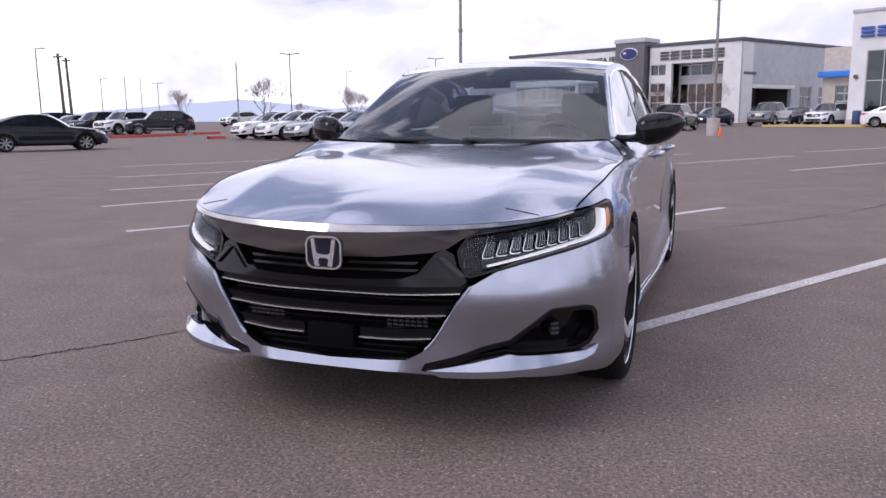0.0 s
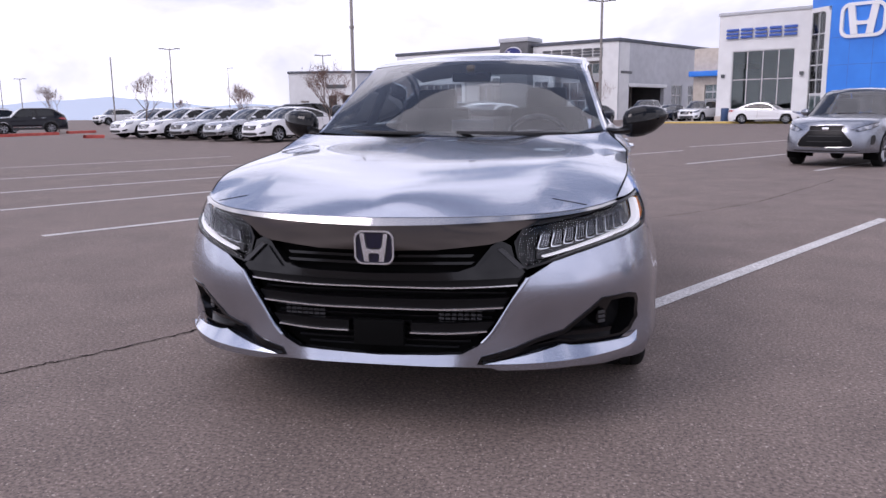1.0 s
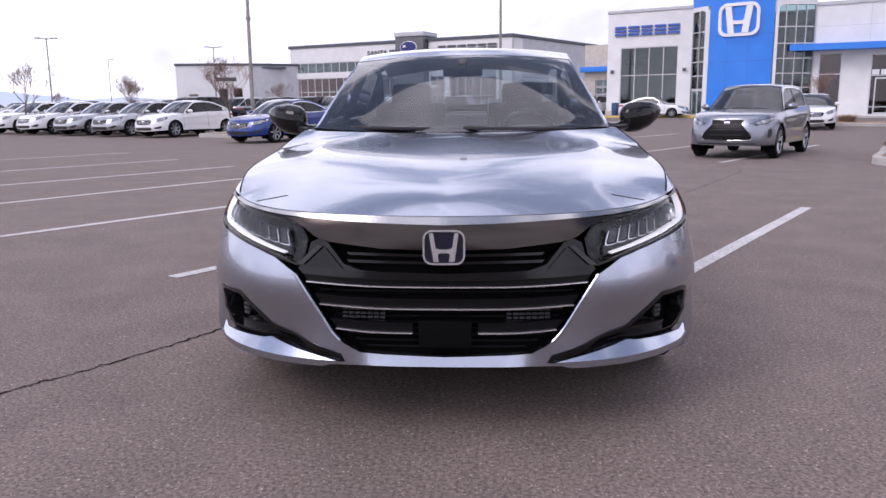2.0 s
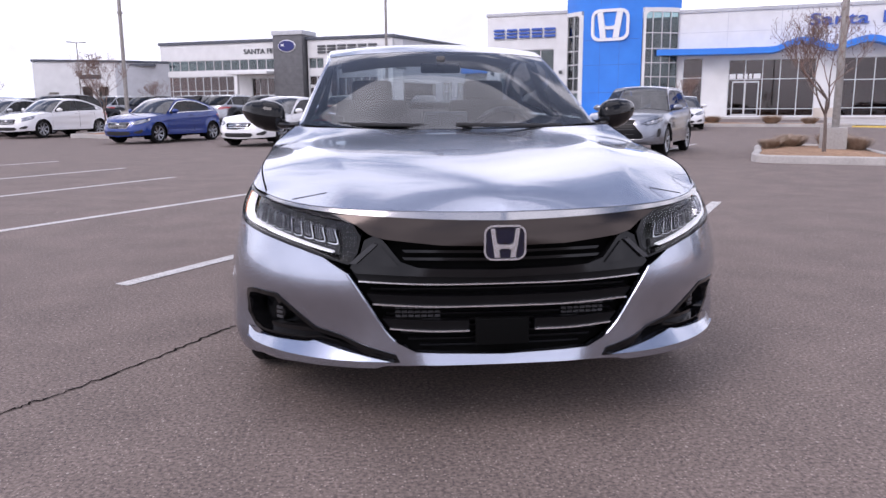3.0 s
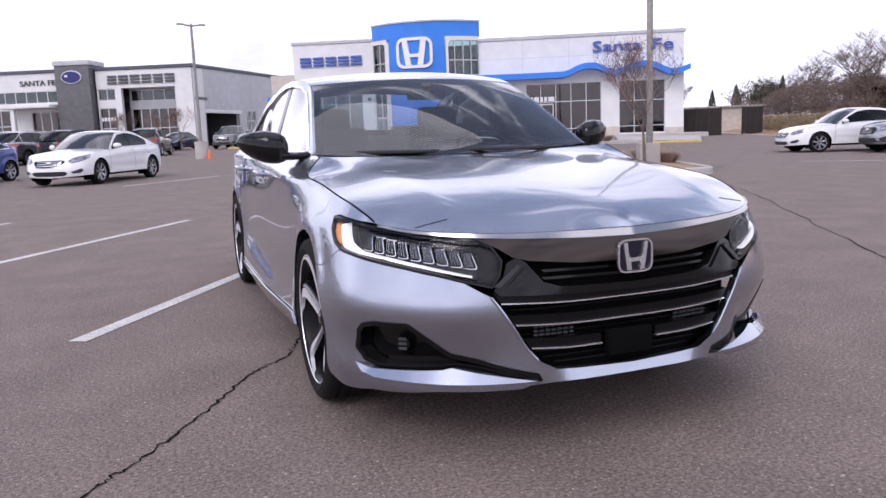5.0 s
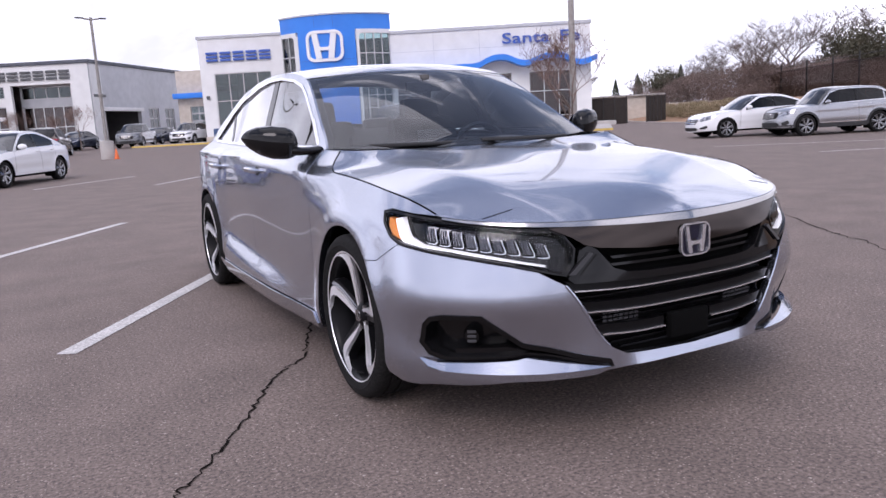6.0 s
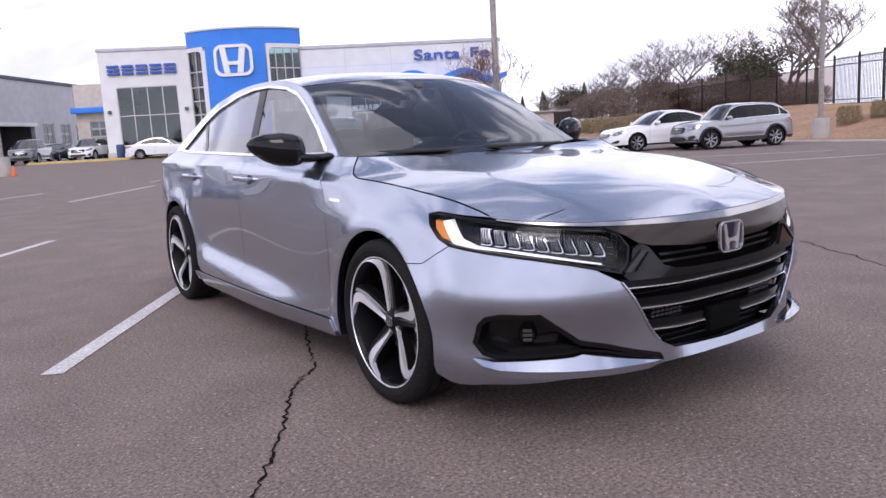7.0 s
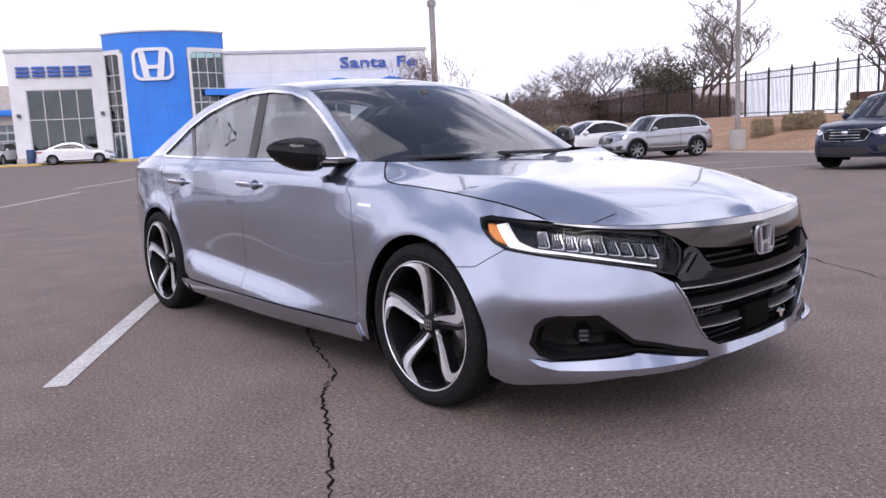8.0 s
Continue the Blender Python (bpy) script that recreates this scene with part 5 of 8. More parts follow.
def seat_mesh(x, y, z):
    bm = bmesh.new()
    add_box(bm, (x, y - 0.16, z), (0.50, 0.52, 0.15), 0.055)
    add_box(bm, (x, y + 0.16, z + 0.30), (0.48, 0.14, 0.62), 0.06, Matrix.Rotation(radians(-14), 4, "X"))
    add_box(bm, (x - 0.22, y + 0.13, z + 0.28), (0.08, 0.17, 0.44), 0.035, Matrix.Rotation(radians(-14), 4, "X"))
    add_box(bm, (x + 0.22, y + 0.13, z + 0.28), (0.08, 0.17, 0.44), 0.035, Matrix.Rotation(radians(-14), 4, "X"))
    return bm


build_sedan()

# ---- buildings ----
class Facade:
    """A wall's own frame: u along it, z up, w into the building."""

    def __init__(self, x, y, angle):
        self.o = Vector((x, y, 0))
        self.d = Vector((math.cos(radians(angle)), math.sin(radians(angle)), 0))
        self.n = Vector((-self.d.y, self.d.x, 0))
        self.m = Matrix(((self.d.x, self.n.x, 0, 0), (self.d.y, self.n.y, 0, 0), (0, 0, 1, 0), (0, 0, 0, 1)))

    def p(self, u, z, w=0.0):
        q = self.o + self.d * u + self.n * w
        return (q.x, q.y, z)

    def box(self, u0, u1, z0, z1, w0, w1, bevel=0.0, bm=None):
        c = self.p((u0 + u1) / 2, (z0 + z1) / 2, (w0 + w1) / 2)
        return add_box(bm or bmesh.new(), c, (abs(u1 - u0), abs(w1 - w0), abs(z1 - z0)), bevel, self.m)

    def wall(self, u0, u1, z0, z1, holes, w0=0.0, w1=0.3):
        """A wall with openings (u0, u1, z0, z1) that go through it, as blocks round them."""
        bm = bmesh.new()
        us = sorted({u0, u1, *[h[0] for h in holes], *[h[1] for h in holes]})
        for a, b in zip(us, us[1:]):
            zs = [z0]
            for h in sorted(holes, key=lambda q: q[2]):
                if h[0] < (a + b) / 2 < h[1]:
                    zs += [h[2], h[3]]
            zs.append(z1)
            for lo, hi in zip(zs[::2], zs[1::2]):
                if hi - lo > 0.01:
                    self.box(a, b, lo, hi, w0, w1, bm=bm)
        bmesh.ops.remove_doubles(bm, verts=bm.verts[:], dist=0.001)
        return bm

    def window(self, parent, u0, u1, z0, z1, cols, rows, glassy, bar=0.06, w=0.12, name="window", frame_mat=None, ratios=None):
        """A glazed opening: frame, mullions, transoms and a pane in every field."""
        fm = frame_mat or M["alu"]
        win = part(name, self.wall(u0, u1, z0, z1, [(u0 + bar, u1 - bar, z0 + bar, z1 - bar)], w - 0.05, w + 0.05), fm, parent)
        us = [u0 + (u1 - u0) * k / cols for k in range(cols + 1)]
        zs = [z0 + (z1 - z0) * r for r in (ratios or [k / rows for k in range(rows + 1)])]
        for u in us[1:-1]:
            part("mullion", self.box(u - bar / 2, u + bar / 2, z0 + bar, z1 - bar, w - 0.045, w + 0.045), fm, win)
        for z in zs[1:-1]:
            part("transom", self.box(u0 + bar, u1 - bar, z - bar / 2, z + bar / 2, w - 0.043, w + 0.043), fm, win)
        for a, b in zip(us, us[1:]):
            for lo, hi in zip(zs, zs[1:]):
                part("pane", self.box(a + 0.01, b - 0.01, lo + 0.01, hi - 0.01, w + 0.005, w + 0.015), glassy, win)
        return win


def letter_mesh(text, height, depth):
    """The built-in font as a mesh, standing up, starting at the origin."""
    c = bpy.data.curves.new("lettering", "FONT")
    c.body, c.size, c.extrude, c.resolution_u = text, height / 0.70, depth / 2, 3
    c.offset = 0.012 * height
    ob = new("lettering", c)
    dg = bpy.context.evaluated_depsgraph_get()
    me = bpy.data.meshes.new_from_object(ob.evaluated_get(dg))
    bpy.data.objects.remove(ob)
    bm = bmesh.new()
    bm.from_mesh(me)
    bpy.data.meshes.remove(me)
    bmesh.ops.transform(bm, matrix=Matrix.Rotation(radians(90), 4, "X"), verts=bm.verts[:])
    return bm


def sign_text(f, text, u0, u1, z0, height, w, mat, label, parent=None):
    bm = letter_mesh(text, height, 0.12)
    xs = [v.co.x for v in bm.verts]
    k = (u1 - u0) / (max(xs) - min(xs))
    bmesh.ops.transform(bm, matrix=Matrix.Translation(f.p(u0, z0, w)) @ f.m @ Matrix.Diagonal((k, 1, 1, 1)) @ Matrix.Translation((-min(xs), 0, 0)), verts=bm.verts[:])
    ob = part("sign_lettering", bm, mat, parent, "" if not parent else label, smooth=False)
    return ob if parent else tagged(ob, label, "sign")


def sign_blocks(f, widths, u0, u1, z0, z1, w, mat, parent):
    """A word mark as plain blocks of the size of its letters."""
    total = sum(widths) + 0.18 * (len(widths) - 1)
    k = (u1 - u0) / total
    u = u0
    for q in widths:
        h = (z1 - z0) / 5.0
        for a, b, c, d in ((0.0, 0.95, 0.0, 1.25), (0.0, 0.95, 1.9, 3.1), (0.0, 0.95, 3.75, 5.0)):
            part("sign_block", f.box(u + q * k * a, u + q * k * b, z0 + h * c, z0 + h * d, w - 0.14 - 0.003 * (b < 0.5), w, 0.02), mat, parent)
        u += (q + 0.18) * k


def blue_dealership():
    f = Facade(9.58, 58.87, -27.9)
    b = thing("car_showroom", "white car showroom with a blue round tower and wavy canopy", "building", at=Matrix.Translation(f.p(14, 0.35)))
    inv = b.matrix_world.inverted()
    kids = []
    z0 = 0.1
    ww = M["white_wall"]
    # left block with its big window
    lw = part("wall", f.wall(0, 6.6, z0, 8.2, [(1.05, 5.45, 0.75, 5.6)], 0, 0.35), ww)
    kids.append(lw)
    kids.append(part("wall", f.box(0, 0.35, z0, 8.2, 0.35, 9), ww))
    kids.append(part("parapet", f.box(-0.08, 6.7, 8.2, 8.42, -0.08, 0.45, 0.02), M["grey_wall"]))
    kids.append(part("wall_base", f.box(-0.05, 1.05, z0, 0.85, -0.06, 0.0, 0.01), M["beige_wall"]))
    f.window(lw, 1.05, 5.45, 0.75, 5.6, 4, 3, M["shop_glass"], ratios=[0, 0.12, 0.57, 1])
    sgn = part("sign_board", f.box(0.5, 5.6, 6.42, 6.46, -0.03, 0.0), ww)
    kids.append(sgn)
    sign_blocks(f, (1.15, 1.1, 1.1, 1.1, 1.15), 0.59, 5.58, 6.5, 7.2, -0.04, M["sign_blue"], sgn)
    for u in (0.45, 6.0):
        kids.append(part("wall_lamp", f.box(u - 0.12, u + 0.12, 3.7, 3.95, -0.22, 0.0, 0.03), M["sign_grey"]))
    # round tower
    u0, u1, sag = 6.45, 14.75, 1.7
    c, half = (u0 + u1) / 2, (u1 - u0) / 2
    rad = (half ** 2 + sag ** 2) / (2 * sag)
    span = math.asin(half / rad)

    def arc(t, z, out=0.0):
        """t from -1 to 1 round the tower's face."""
        q = t * span
        return f.p(c + (rad + out) * math.sin(q), z, rad - sag - (rad + out) * math.cos(q))

    def shell(t0, t1, zlo, zhi, out, thick, n=14):
        """A curved plate; zlo and zhi may be functions of t."""
        bm = bmesh.new()
        lo, hi = (zlo if callable(zlo) else lambda t: zlo), (zhi if callable(zhi) else lambda t: zhi)
        rows = []
        for k in range(n + 1):
            t = t0 + (t1 - t0) * k / n
            rows.append([bm.verts.new(arc(t, z, o)) for z, o in ((lo(t), out), (hi(t), out), (hi(t), out - thick), (lo(t), out - thick))])
        for a, d in zip(rows, rows[1:]):
            for j in range(4):
                bm.faces.new((a[j], a[(j + 1) % 4], d[(j + 1) % 4], d[j]))
        bm.faces.new(rows[0])
        bm.faces.new(rows[-1])
        return bm
    tw = part("tower", shell(-1, 1, 8.15, 9.25, 0.05, 0.4, 24), M["blue_panel"], None, "curved blue panel tower")
    kids.append(tw)
    part("tower_cap", shell(-1.01, 1.01, 9.25, 9.36, 0.12, 0.5, 24), M["grey_wall"], tw)
    part("tower_panel", shell(-0.60, 0.365, z0, 8.15, 0.05, 0.3, 16), M["blue_panel"], tw)
    for t in (-0.29, 0.02):
        part("panel_joint", shell(t - 0.002, t + 0.002, 0.4, 9.2, 0.054, 0.01, 2), M["sign_blue"], tw)
    for z in (2.2, 4.2, 6.0):
        part("panel_joint", shell(-0.6, 0.33, z - 0.012, z + 0.012, 0.054, 0.01, 10), M["sign_blue"], tw)
    # glazed flanks of the tower in white arched frames
    for t0, t1, cols in ((-0.985, -0.64, 2), (0.38, 0.97, 4)):
        inner = t1 if t0 < 0 else t0
        part("tower_frame", shell(min(inner, inner - 0.045 if t0 < 0 else inner), max(inner + 0.04, inner), z0, 7.85, 0.09, 0.35, 3), ww, tw)
        part("tower_frame", shell(t0, t1, 7.85, 8.15, 0.09, 0.35, 8), ww, tw)
        # rounded upper corner of the frame
        tc = inner + (0.1 if t0 > 0 else -0.1)
        bm = bmesh.new()
        for k in range(6):
            q = k / 6
            lo = 7.85 - 0.55 * (1 - q) ** 2
            a = inner + (tc - inner) * q
            d = inner + (tc - inner) * (q + 1 / 6)
            vs = [bm.verts.new(arc(t, z, 0.088)) for t, z in ((a, lo), (d, 7.85 - 0.55 * (1 - q - 1 / 6) ** 2), (d, 7.86), (a, 7.86))]
            bm.faces.new(vs)
        part("frame_corner", bm, ww, tw)
        win = part("tower_window", shell(t0, t1, z0 + 0.3, z0 + 0.42, 0.02, 0.2, 8), M["alu"], tw)
        for k in range(cols + 1):
            t = t0 + (t1 - t0) * k / cols
            part("mullion", shell(t - 0.006, t + 0.006, z0 + 0.42, 7.85, 0.03, 0.16, 2), M["alu"], win)
        zs = [z0 + 0.42, 2.35, 3.3, 4.3, 5.3, 6.4, 7.85]
        for z in zs[1:-1]:
            part("transom", shell(t0, t1, z - 0.035, z + 0.035, 0.028, 0.15, 6), M["alu"], win)
        for k in range(cols):
            for lo, hi in zip(zs, zs[1:]):
                part("pane", shell(t0 + (t1 - t0) * k / cols, t0 + (t1 - t0) * (k + 1) / cols, lo, hi, -0.04, 0.012, 2), M["shop_glass"], win)
    # glazed door in the left flank
    part("door", shell(-0.93, -0.66, z0 + 0.3, 2.35, 0.05, 0.06, 3), M["alu"], tw)
    for t in (-0.86, -0.73):
        part("door_glass", shell(t - 0.05, t + 0.05, z0 + 0.45, 2.2, 0.062, 0.02, 2), M["shop_glass"], tw)
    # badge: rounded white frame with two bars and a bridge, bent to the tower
    def on_tower(u, v, w):
        return arc((u - 0.62) / (rad * span), 7.02 + v, 0.12 - w + 0.10)
    ro, ri = rounded(2.75, 2.25, 0.6, 6), rounded(2.33, 1.83, 0.42, 6)
    bm = bmesh.new()
    rings = [[bm.verts.new(on_tower(u, v, w)) for u, v in l] for l, w in ((ro, 0), (ri, 0), (ri, 0.22), (ro, 0.22))]
    for k in range(4):
        a, d = rings[k], rings[(k + 1) % 4]
        for j in range(len(ro)):
            bm.faces.new((a[j], a[(j + 1) % len(ro)], d[(j + 1) % len(ro)], d[j]))
    em = part("badge_frame", bm, M["bar_white"], tw, "white rounded badge frame")
    for sd in (-1, 1):
        part("badge_bar", prism([(sd * 0.92, 0.90), (sd * 0.50, 0.90), (sd * 0.24, -0.90), (sd * 0.66, -0.90)], 0.2, on_tower), M["bar_white"], em)
    part("badge_bridge", prism([(-0.40, 0.05), (-0.32, -0.32), (0.32, -0.32), (0.40, 0.05), (0.28, -0.08), (-0.28, -0.08)], 0.2, on_tower), M["bar_white"], em)
    # right wing
    holes = [(15.05, 16.45, 0.45, 4.6), (18.2, 23.9, 0.45, 4.42), (25.2, 28.6, 0.45, 4.4)]
    rw = part("wall", f.wall(14.6, 29.95, z0 - 0.2, 7.75, holes, 0, 0.35), ww)
    kids.append(rw)
    kids.append(part("parapet", f.box(14.6, 30.05, 7.75, 8.0, -0.08, 0.45, 0.02), M["grey_wall"]))
    kids.append(part("wall", f.box(29.6, 29.95, z0 - 0.3, 7.75, 0.35, 14), ww))
    for u in (18.0, 21.5, 25.0):
        kids.append(part("panel_joint", f.box(u - 0.012, u + 0.012, 5.3, 7.7, -0.004, 0.0), M["grey_wall"]))
    kids.append(part("panel_joint", f.box(14.8, 29.9, 6.36, 6.385, -0.004, 0.0), M["grey_wall"]))
    f.window(rw, 15.05, 16.45, 0.45, 4.6, 1, 2, M["brown_glass"], ratios=[0, 0.66, 1])
    w5 = f.window(rw, 18.2, 23.9, 0.45, 4.42, 5, 3, M["brown_glass"], ratios=[0, 0.13, 0.65, 1])
    f.window(rw, 25.2, 28.6, 0.45, 4.4, 3, 3, M["brown_glass"], ratios=[0, 0.14, 0.62, 1])
    # unreadable number over the door, as bars
    u = 18.3
    for q in (0.42, 0.38, 0.2, 0.2, 0.46):
        part("number_bar", f.box(u, u + q, 3.08, 3.42, 0.03, 0.06), M["bar_white"], w5)
        u += q + 0.1
    part("entrance_door", f.wall(18.5, 20.3, 0.45, 2.9, [(18.58, 19.36, 0.6, 2.8), (19.44, 20.22, 0.6, 2.8)], 0.06, 0.12), M["alu"], w5)
    kids.append(part("wall_base", f.box(23.9, 25.2, z0 - 0.2, 1.0, -0.05, 0.0, 0.01), M["beige_wall"]))
    kids.append(part("wall_base", f.box(28.6, 29.95, z0 - 0.3, 0.8, -0.05, 0.0, 0.01), M["beige_wall"]))
    # wavy canopy
    line = smooth_line([(13.3, 4.78), (15, 4.76), (17.5, 4.74), (20, 4.74), (21.2, 4.78), (22.0, 5.12), (22.7, 5.30), (23.5, 5.24), (24.4, 4.86), (25.1, 4.80), (25.9, 5.08), (26.8, 5.30), (27.7, 5.16), (28.6, 4.70), (29.3, 4.66), (30.2, 4.95)], 6)
    bm = bmesh.new()
    rows = []
    for u, z in line:
        rows.append([bm.verts.new(f.p(u, zz, w)) for zz, w in ((z, -1.3), (z + 0.42, -1.3), (z + 0.42, 0.0), (z, 0.0))])
    for a, d in zip(rows, rows[1:]):
        for j in range(4):
            bm.faces.new((a[j], a[(j + 1) % 4], d[(j + 1) % 4], d[j]))
    bm.faces.new(rows[0])
    bm.faces.new(rows[-1])
    kids.append(part("canopy", bm, M["blue_panel"], None, "blue wavy canopy"))
    # low service wing on the left
    kids.append(part("service_wall", f.wall(-3.0, 0, z0, 6.2, [(-2.05, -0.15, z0, 3.35)], 3.0, 3.3), M["beige_wall"]))
    kids.append(part("service_band", f.box(-3.2, 0, 4.0, 4.42, 2.4, 3.0, 0.03), M["blue_panel"]))
    gd = part("garage_door", f.box(-2.05, -0.15, z0, 3.35, 3.15, 3.2), M["grey_wall"])
    kids.append(gd)
    for k in range(5):
        for j in range(3):
            part("door_light", f.box(-1.98 + 0.62 * j, -1.46 + 0.62 * j, 0.45 + 0.6 * k, 0.92 + 0.6 * k, 3.12, 3.15), M["shop_glass"], gd)
    # roof, back and rooms behind the glass
    kids.append(part("roof", f.box(0.3, 29.6, 7.4, 7.6, 0.4, 14), M["roof_dark"]))
    kids.append(part("back_wall", f.box(0.3, 29.6, z0, 7.4, 9.0, 9.3), M["room_wall"]))
    kids.append(part("room_floor", f.box(0.3, 29.6, z0 + 0.1, z0 + 0.25, 0.36, 9.0), M["room_floor"]))
    kids.append(part("room_wall", f.box(6.5, 6.7, z0, 7.4, 0.4, 9.0), M["room_wall"]))
    kids.append(part("room_wall", f.box(14.8, 15.0, z0, 7.4, 0.4, 9.0), M["room_wall"]))
    kids.append(part("room_beam", f.box(0.3, 29.6, 4.4, 4.9, 3.0, 3.4), M["room_wall"]))
    for ob in kids:
        ob.parent = b
        ob.matrix_parent_inverse = inv
    sg = sign_text(f, "Santa", 23.25, 26.85, 6.58, 0.78, -0.12, M["sign_blue"], "blue raised lettering on the white showroom wall")
    sg2 = sign_text(f, "Fe", 27.65, 29.15, 6.58, 0.78, -0.12, M["sign_blue"], "blue raised lettering on the white showroom wall")
    # kerbed apron in front, with a yellow edge
    for u0, u1, nm in ((-4.5, 15.5, 0), (15.5, 31.2, 1)):
        pv = tagged(part("pavement", f.box(u0, u1, -0.1, 0.50 - 0.12 * nm, -3.4 + 0.8 * nm, 0.0, 0.03), M["concrete"]), "pale concrete walkway before the showroom", "pavement", kind="structure")
        part("kerb_edge", f.box(u0 - 0.02, u1 if not nm else u1, -0.1, 0.49 - 0.12 * nm, -3.55 + 0.8 * nm, -3.405 + 0.8 * nm, 0.02), M["yellow_kerb"] if not nm else M["concrete"], pv, "yellow painted kerb" if not nm else "")


def grey_dealership():
    f = Facade(2.6, 74.0, -25.0)
    b = thing("car_showroom", "pale grey car showroom with a dark grey sign tower", "building", at=Matrix.Translation(f.p(-14, 0.5)))
    inv = b.matrix_world.inverted()
    kids = []
    z0 = 0.1
    pw = M["white_wall"]
    holes = [(-27.3, -13.3, 5.2, 6.35), (-27.3, -18.3, 0.6, 4.65), (-16.2, -13.3, 0.6, 4.4)]
    lw = part("wall", f.wall(-27.6, -13.2, z0, 8.0, holes, 0, 0.4), pw)
    kids.append(lw)
    f.window(lw, -27.3, -13.3, 5.2, 6.35, 13, 1, M["shop_glass"], 0.08)
    f.window(lw, -27.3, -18.3, 0.6, 4.65, 9, 2, M["brown_glass"], 0.08, ratios=[0, 0.62, 1])
    f.window(lw, -16.2, -13.3, 0.6, 4.4, 3, 2, M["brown_glass"], 0.08)
    part("column", f.box(-17.3, -16.9, z0, 4.9, -1.6, -1.2, 0.03), pw, lw)
    part("entrance_roof", f.box(-18.2, -13.2, 4.7, 5.0, -1.8, 0.0, 0.03), pw, lw)
    kids.append(part("roof_edge", f.box(-27.8, 0.2, 8.0, 8.32, -0.12, 0.6, 0.03), M["roof_dark"], None, "dark blue-grey roof edge"))
    # tower
    kids.append(part("sign_tower", f.box(-12.95, -9.6, z0, 8.55, -0.8, 2.0, 0.04), M["dark_grey_wall"], None, "dark grey tower"))
    for z in (1.8, 3.6, 5.4, 7.0):
        kids.append(part("tower_joint", f.box(-12.955, -9.595, z - 0.015, z + 0.015, -0.806, 2.0), M["sign_grey"]))
    kids.append(part("tower_cap", f.box(-13.05, -9.5, 8.55, 8.98, -0.9, 2.1, 0.03), M["grey_wall"]))

    def oval(a, c, w):
        return prism([(-11.3 + a * math.cos(q), 7.45 + c * math.sin(q)) for q in np.linspace(0, 2 * math.pi, 32, endpoint=False)], 0.08, lambda u, v, d: f.p(u, v, w - d))
    ov = part("oval_badge", oval(1.0, 0.62, -0.8), M["bar_white"], None, "blue oval badge with a pale rim")
    kids.append(ov)
    part("oval_field", oval(0.9, 0.53, -0.89), M["oval_blue"], ov)
    part("badge_star", prism([(-11.75 + 0.3 * math.cos(q) * (1 if k % 2 else 0.35), 7.55 + 0.2 * math.sin(q) * (1 if k % 2 else 0.35)) for k, q in enumerate(np.linspace(0, 2 * math.pi, 8, endpoint=False))], 0.03, lambda u, v, d: f.p(u, v, -0.97 - d)), M["bar_white"], ov)
    # right part with its deep porch
    kids.append(part("wall", f.wall(-9.4, -7.0, z0, 8.0, [(-9.3, -7.6, 5.2, 6.3), (-9.3, -7.6, 0.6, 4.5)], 0, 0.4), pw))
    rw = kids[-1]
    f.window(rw, -9.3, -7.6, 5.2, 6.3, 2, 1, M["shop_glass"], 0.08)
    w2 = f.window(rw, -9.3, -7.6, 0.6, 4.5, 2, 2, M["brown_glass"], 0.08)
    for k in range(5):
        part("number_bar", f.box(-9.2 + 0.3 * k, -8.98 + 0.3 * k, 3.25, 3.6, 0.02, 0.06), M["bar_white"], w2)
    kids.append(part("porch_beam", f.box(-7.0, 0.0, 6.3, 8.0, 0, 1.6), pw))
    kids.append(part("porch_column", f.box(-1.7, 0.0, z0, 6.3, 0, 0.9), pw))
    kids.append(part("porch_back", f.wall(-7.0, -0.1, z0, 6.3, [(-6.9, -2.4, 5.1, 6.2), (-6.9, -2.4, 0.6, 4.4)], 1.6, 1.9), M["grey_wall"]))
    pb = kids[-1]
    f.window(pb, -6.9, -2.4, 5.1, 6.2, 4, 1, M["shop_glass"], 0.08, w=1.72)
    f.window(pb, -6.9, -2.4, 0.6, 4.4, 5, 2, M["brown_glass"], 0.08, w=1.72)
    sb = part("sign_board", f.box(-8.3, -1.5, 6.62, 6.66, -0.04, 0.0), pw)
    kids.append(sb)
    sign_blocks(f, (1.0, 1.05, 1.05, 1.05, 1.05, 1.05), -8.2, -1.6, 6.7, 7.5, -0.02, M["sign_grey"], sb)
    # long side wall
    g = Facade(2.6, 74.0, 56.0)
    sw = part("side_wall", g.wall(0, 24, z0, 8.0, [(2.0, 8.8, z0, 3.75), (10.4, 12.6, 0.9, 4.1), (14.0, 16.2, 0.9, 4.1), (17.4, 19.4, 0.9, 4.1)], 0, 0.4), M["grey_wall"], None, "grey side wall with a garage opening")
    kids.append(sw)
    kids.append(part("roof_edge", g.box(-0.1, 24.1, 8.0, 8.32, -0.12, 0.6, 0.03), M["roof_dark"]))
    part("side_panel", g.box(0.2, 1.9, z0, 7.9, -0.05, 0.0), pw, sw)
    part("garage_lintel", g.box(1.8, 9.2, 3.75, 4.1, -0.12, 0.0, 0.02), pw, sw)
    part("garage_dark", g.box(1.5, 9.5, z0, 4.5, 4.5, 4.6), M["dark_grey_wall"], sw)
    part("garage_side", g.box(1.5, 1.6, z0, 4.5, 0.4, 4.5), M["dark_grey_wall"], sw)
    part("garage_side", g.box(9.4, 9.5, z0, 4.5, 0.4, 4.5), M["dark_grey_wall"], sw)
    part("garage_lid", g.box(1.5, 9.5, 4.4, 4.5, 0.4, 4.5), M["dark_grey_wall"], sw)
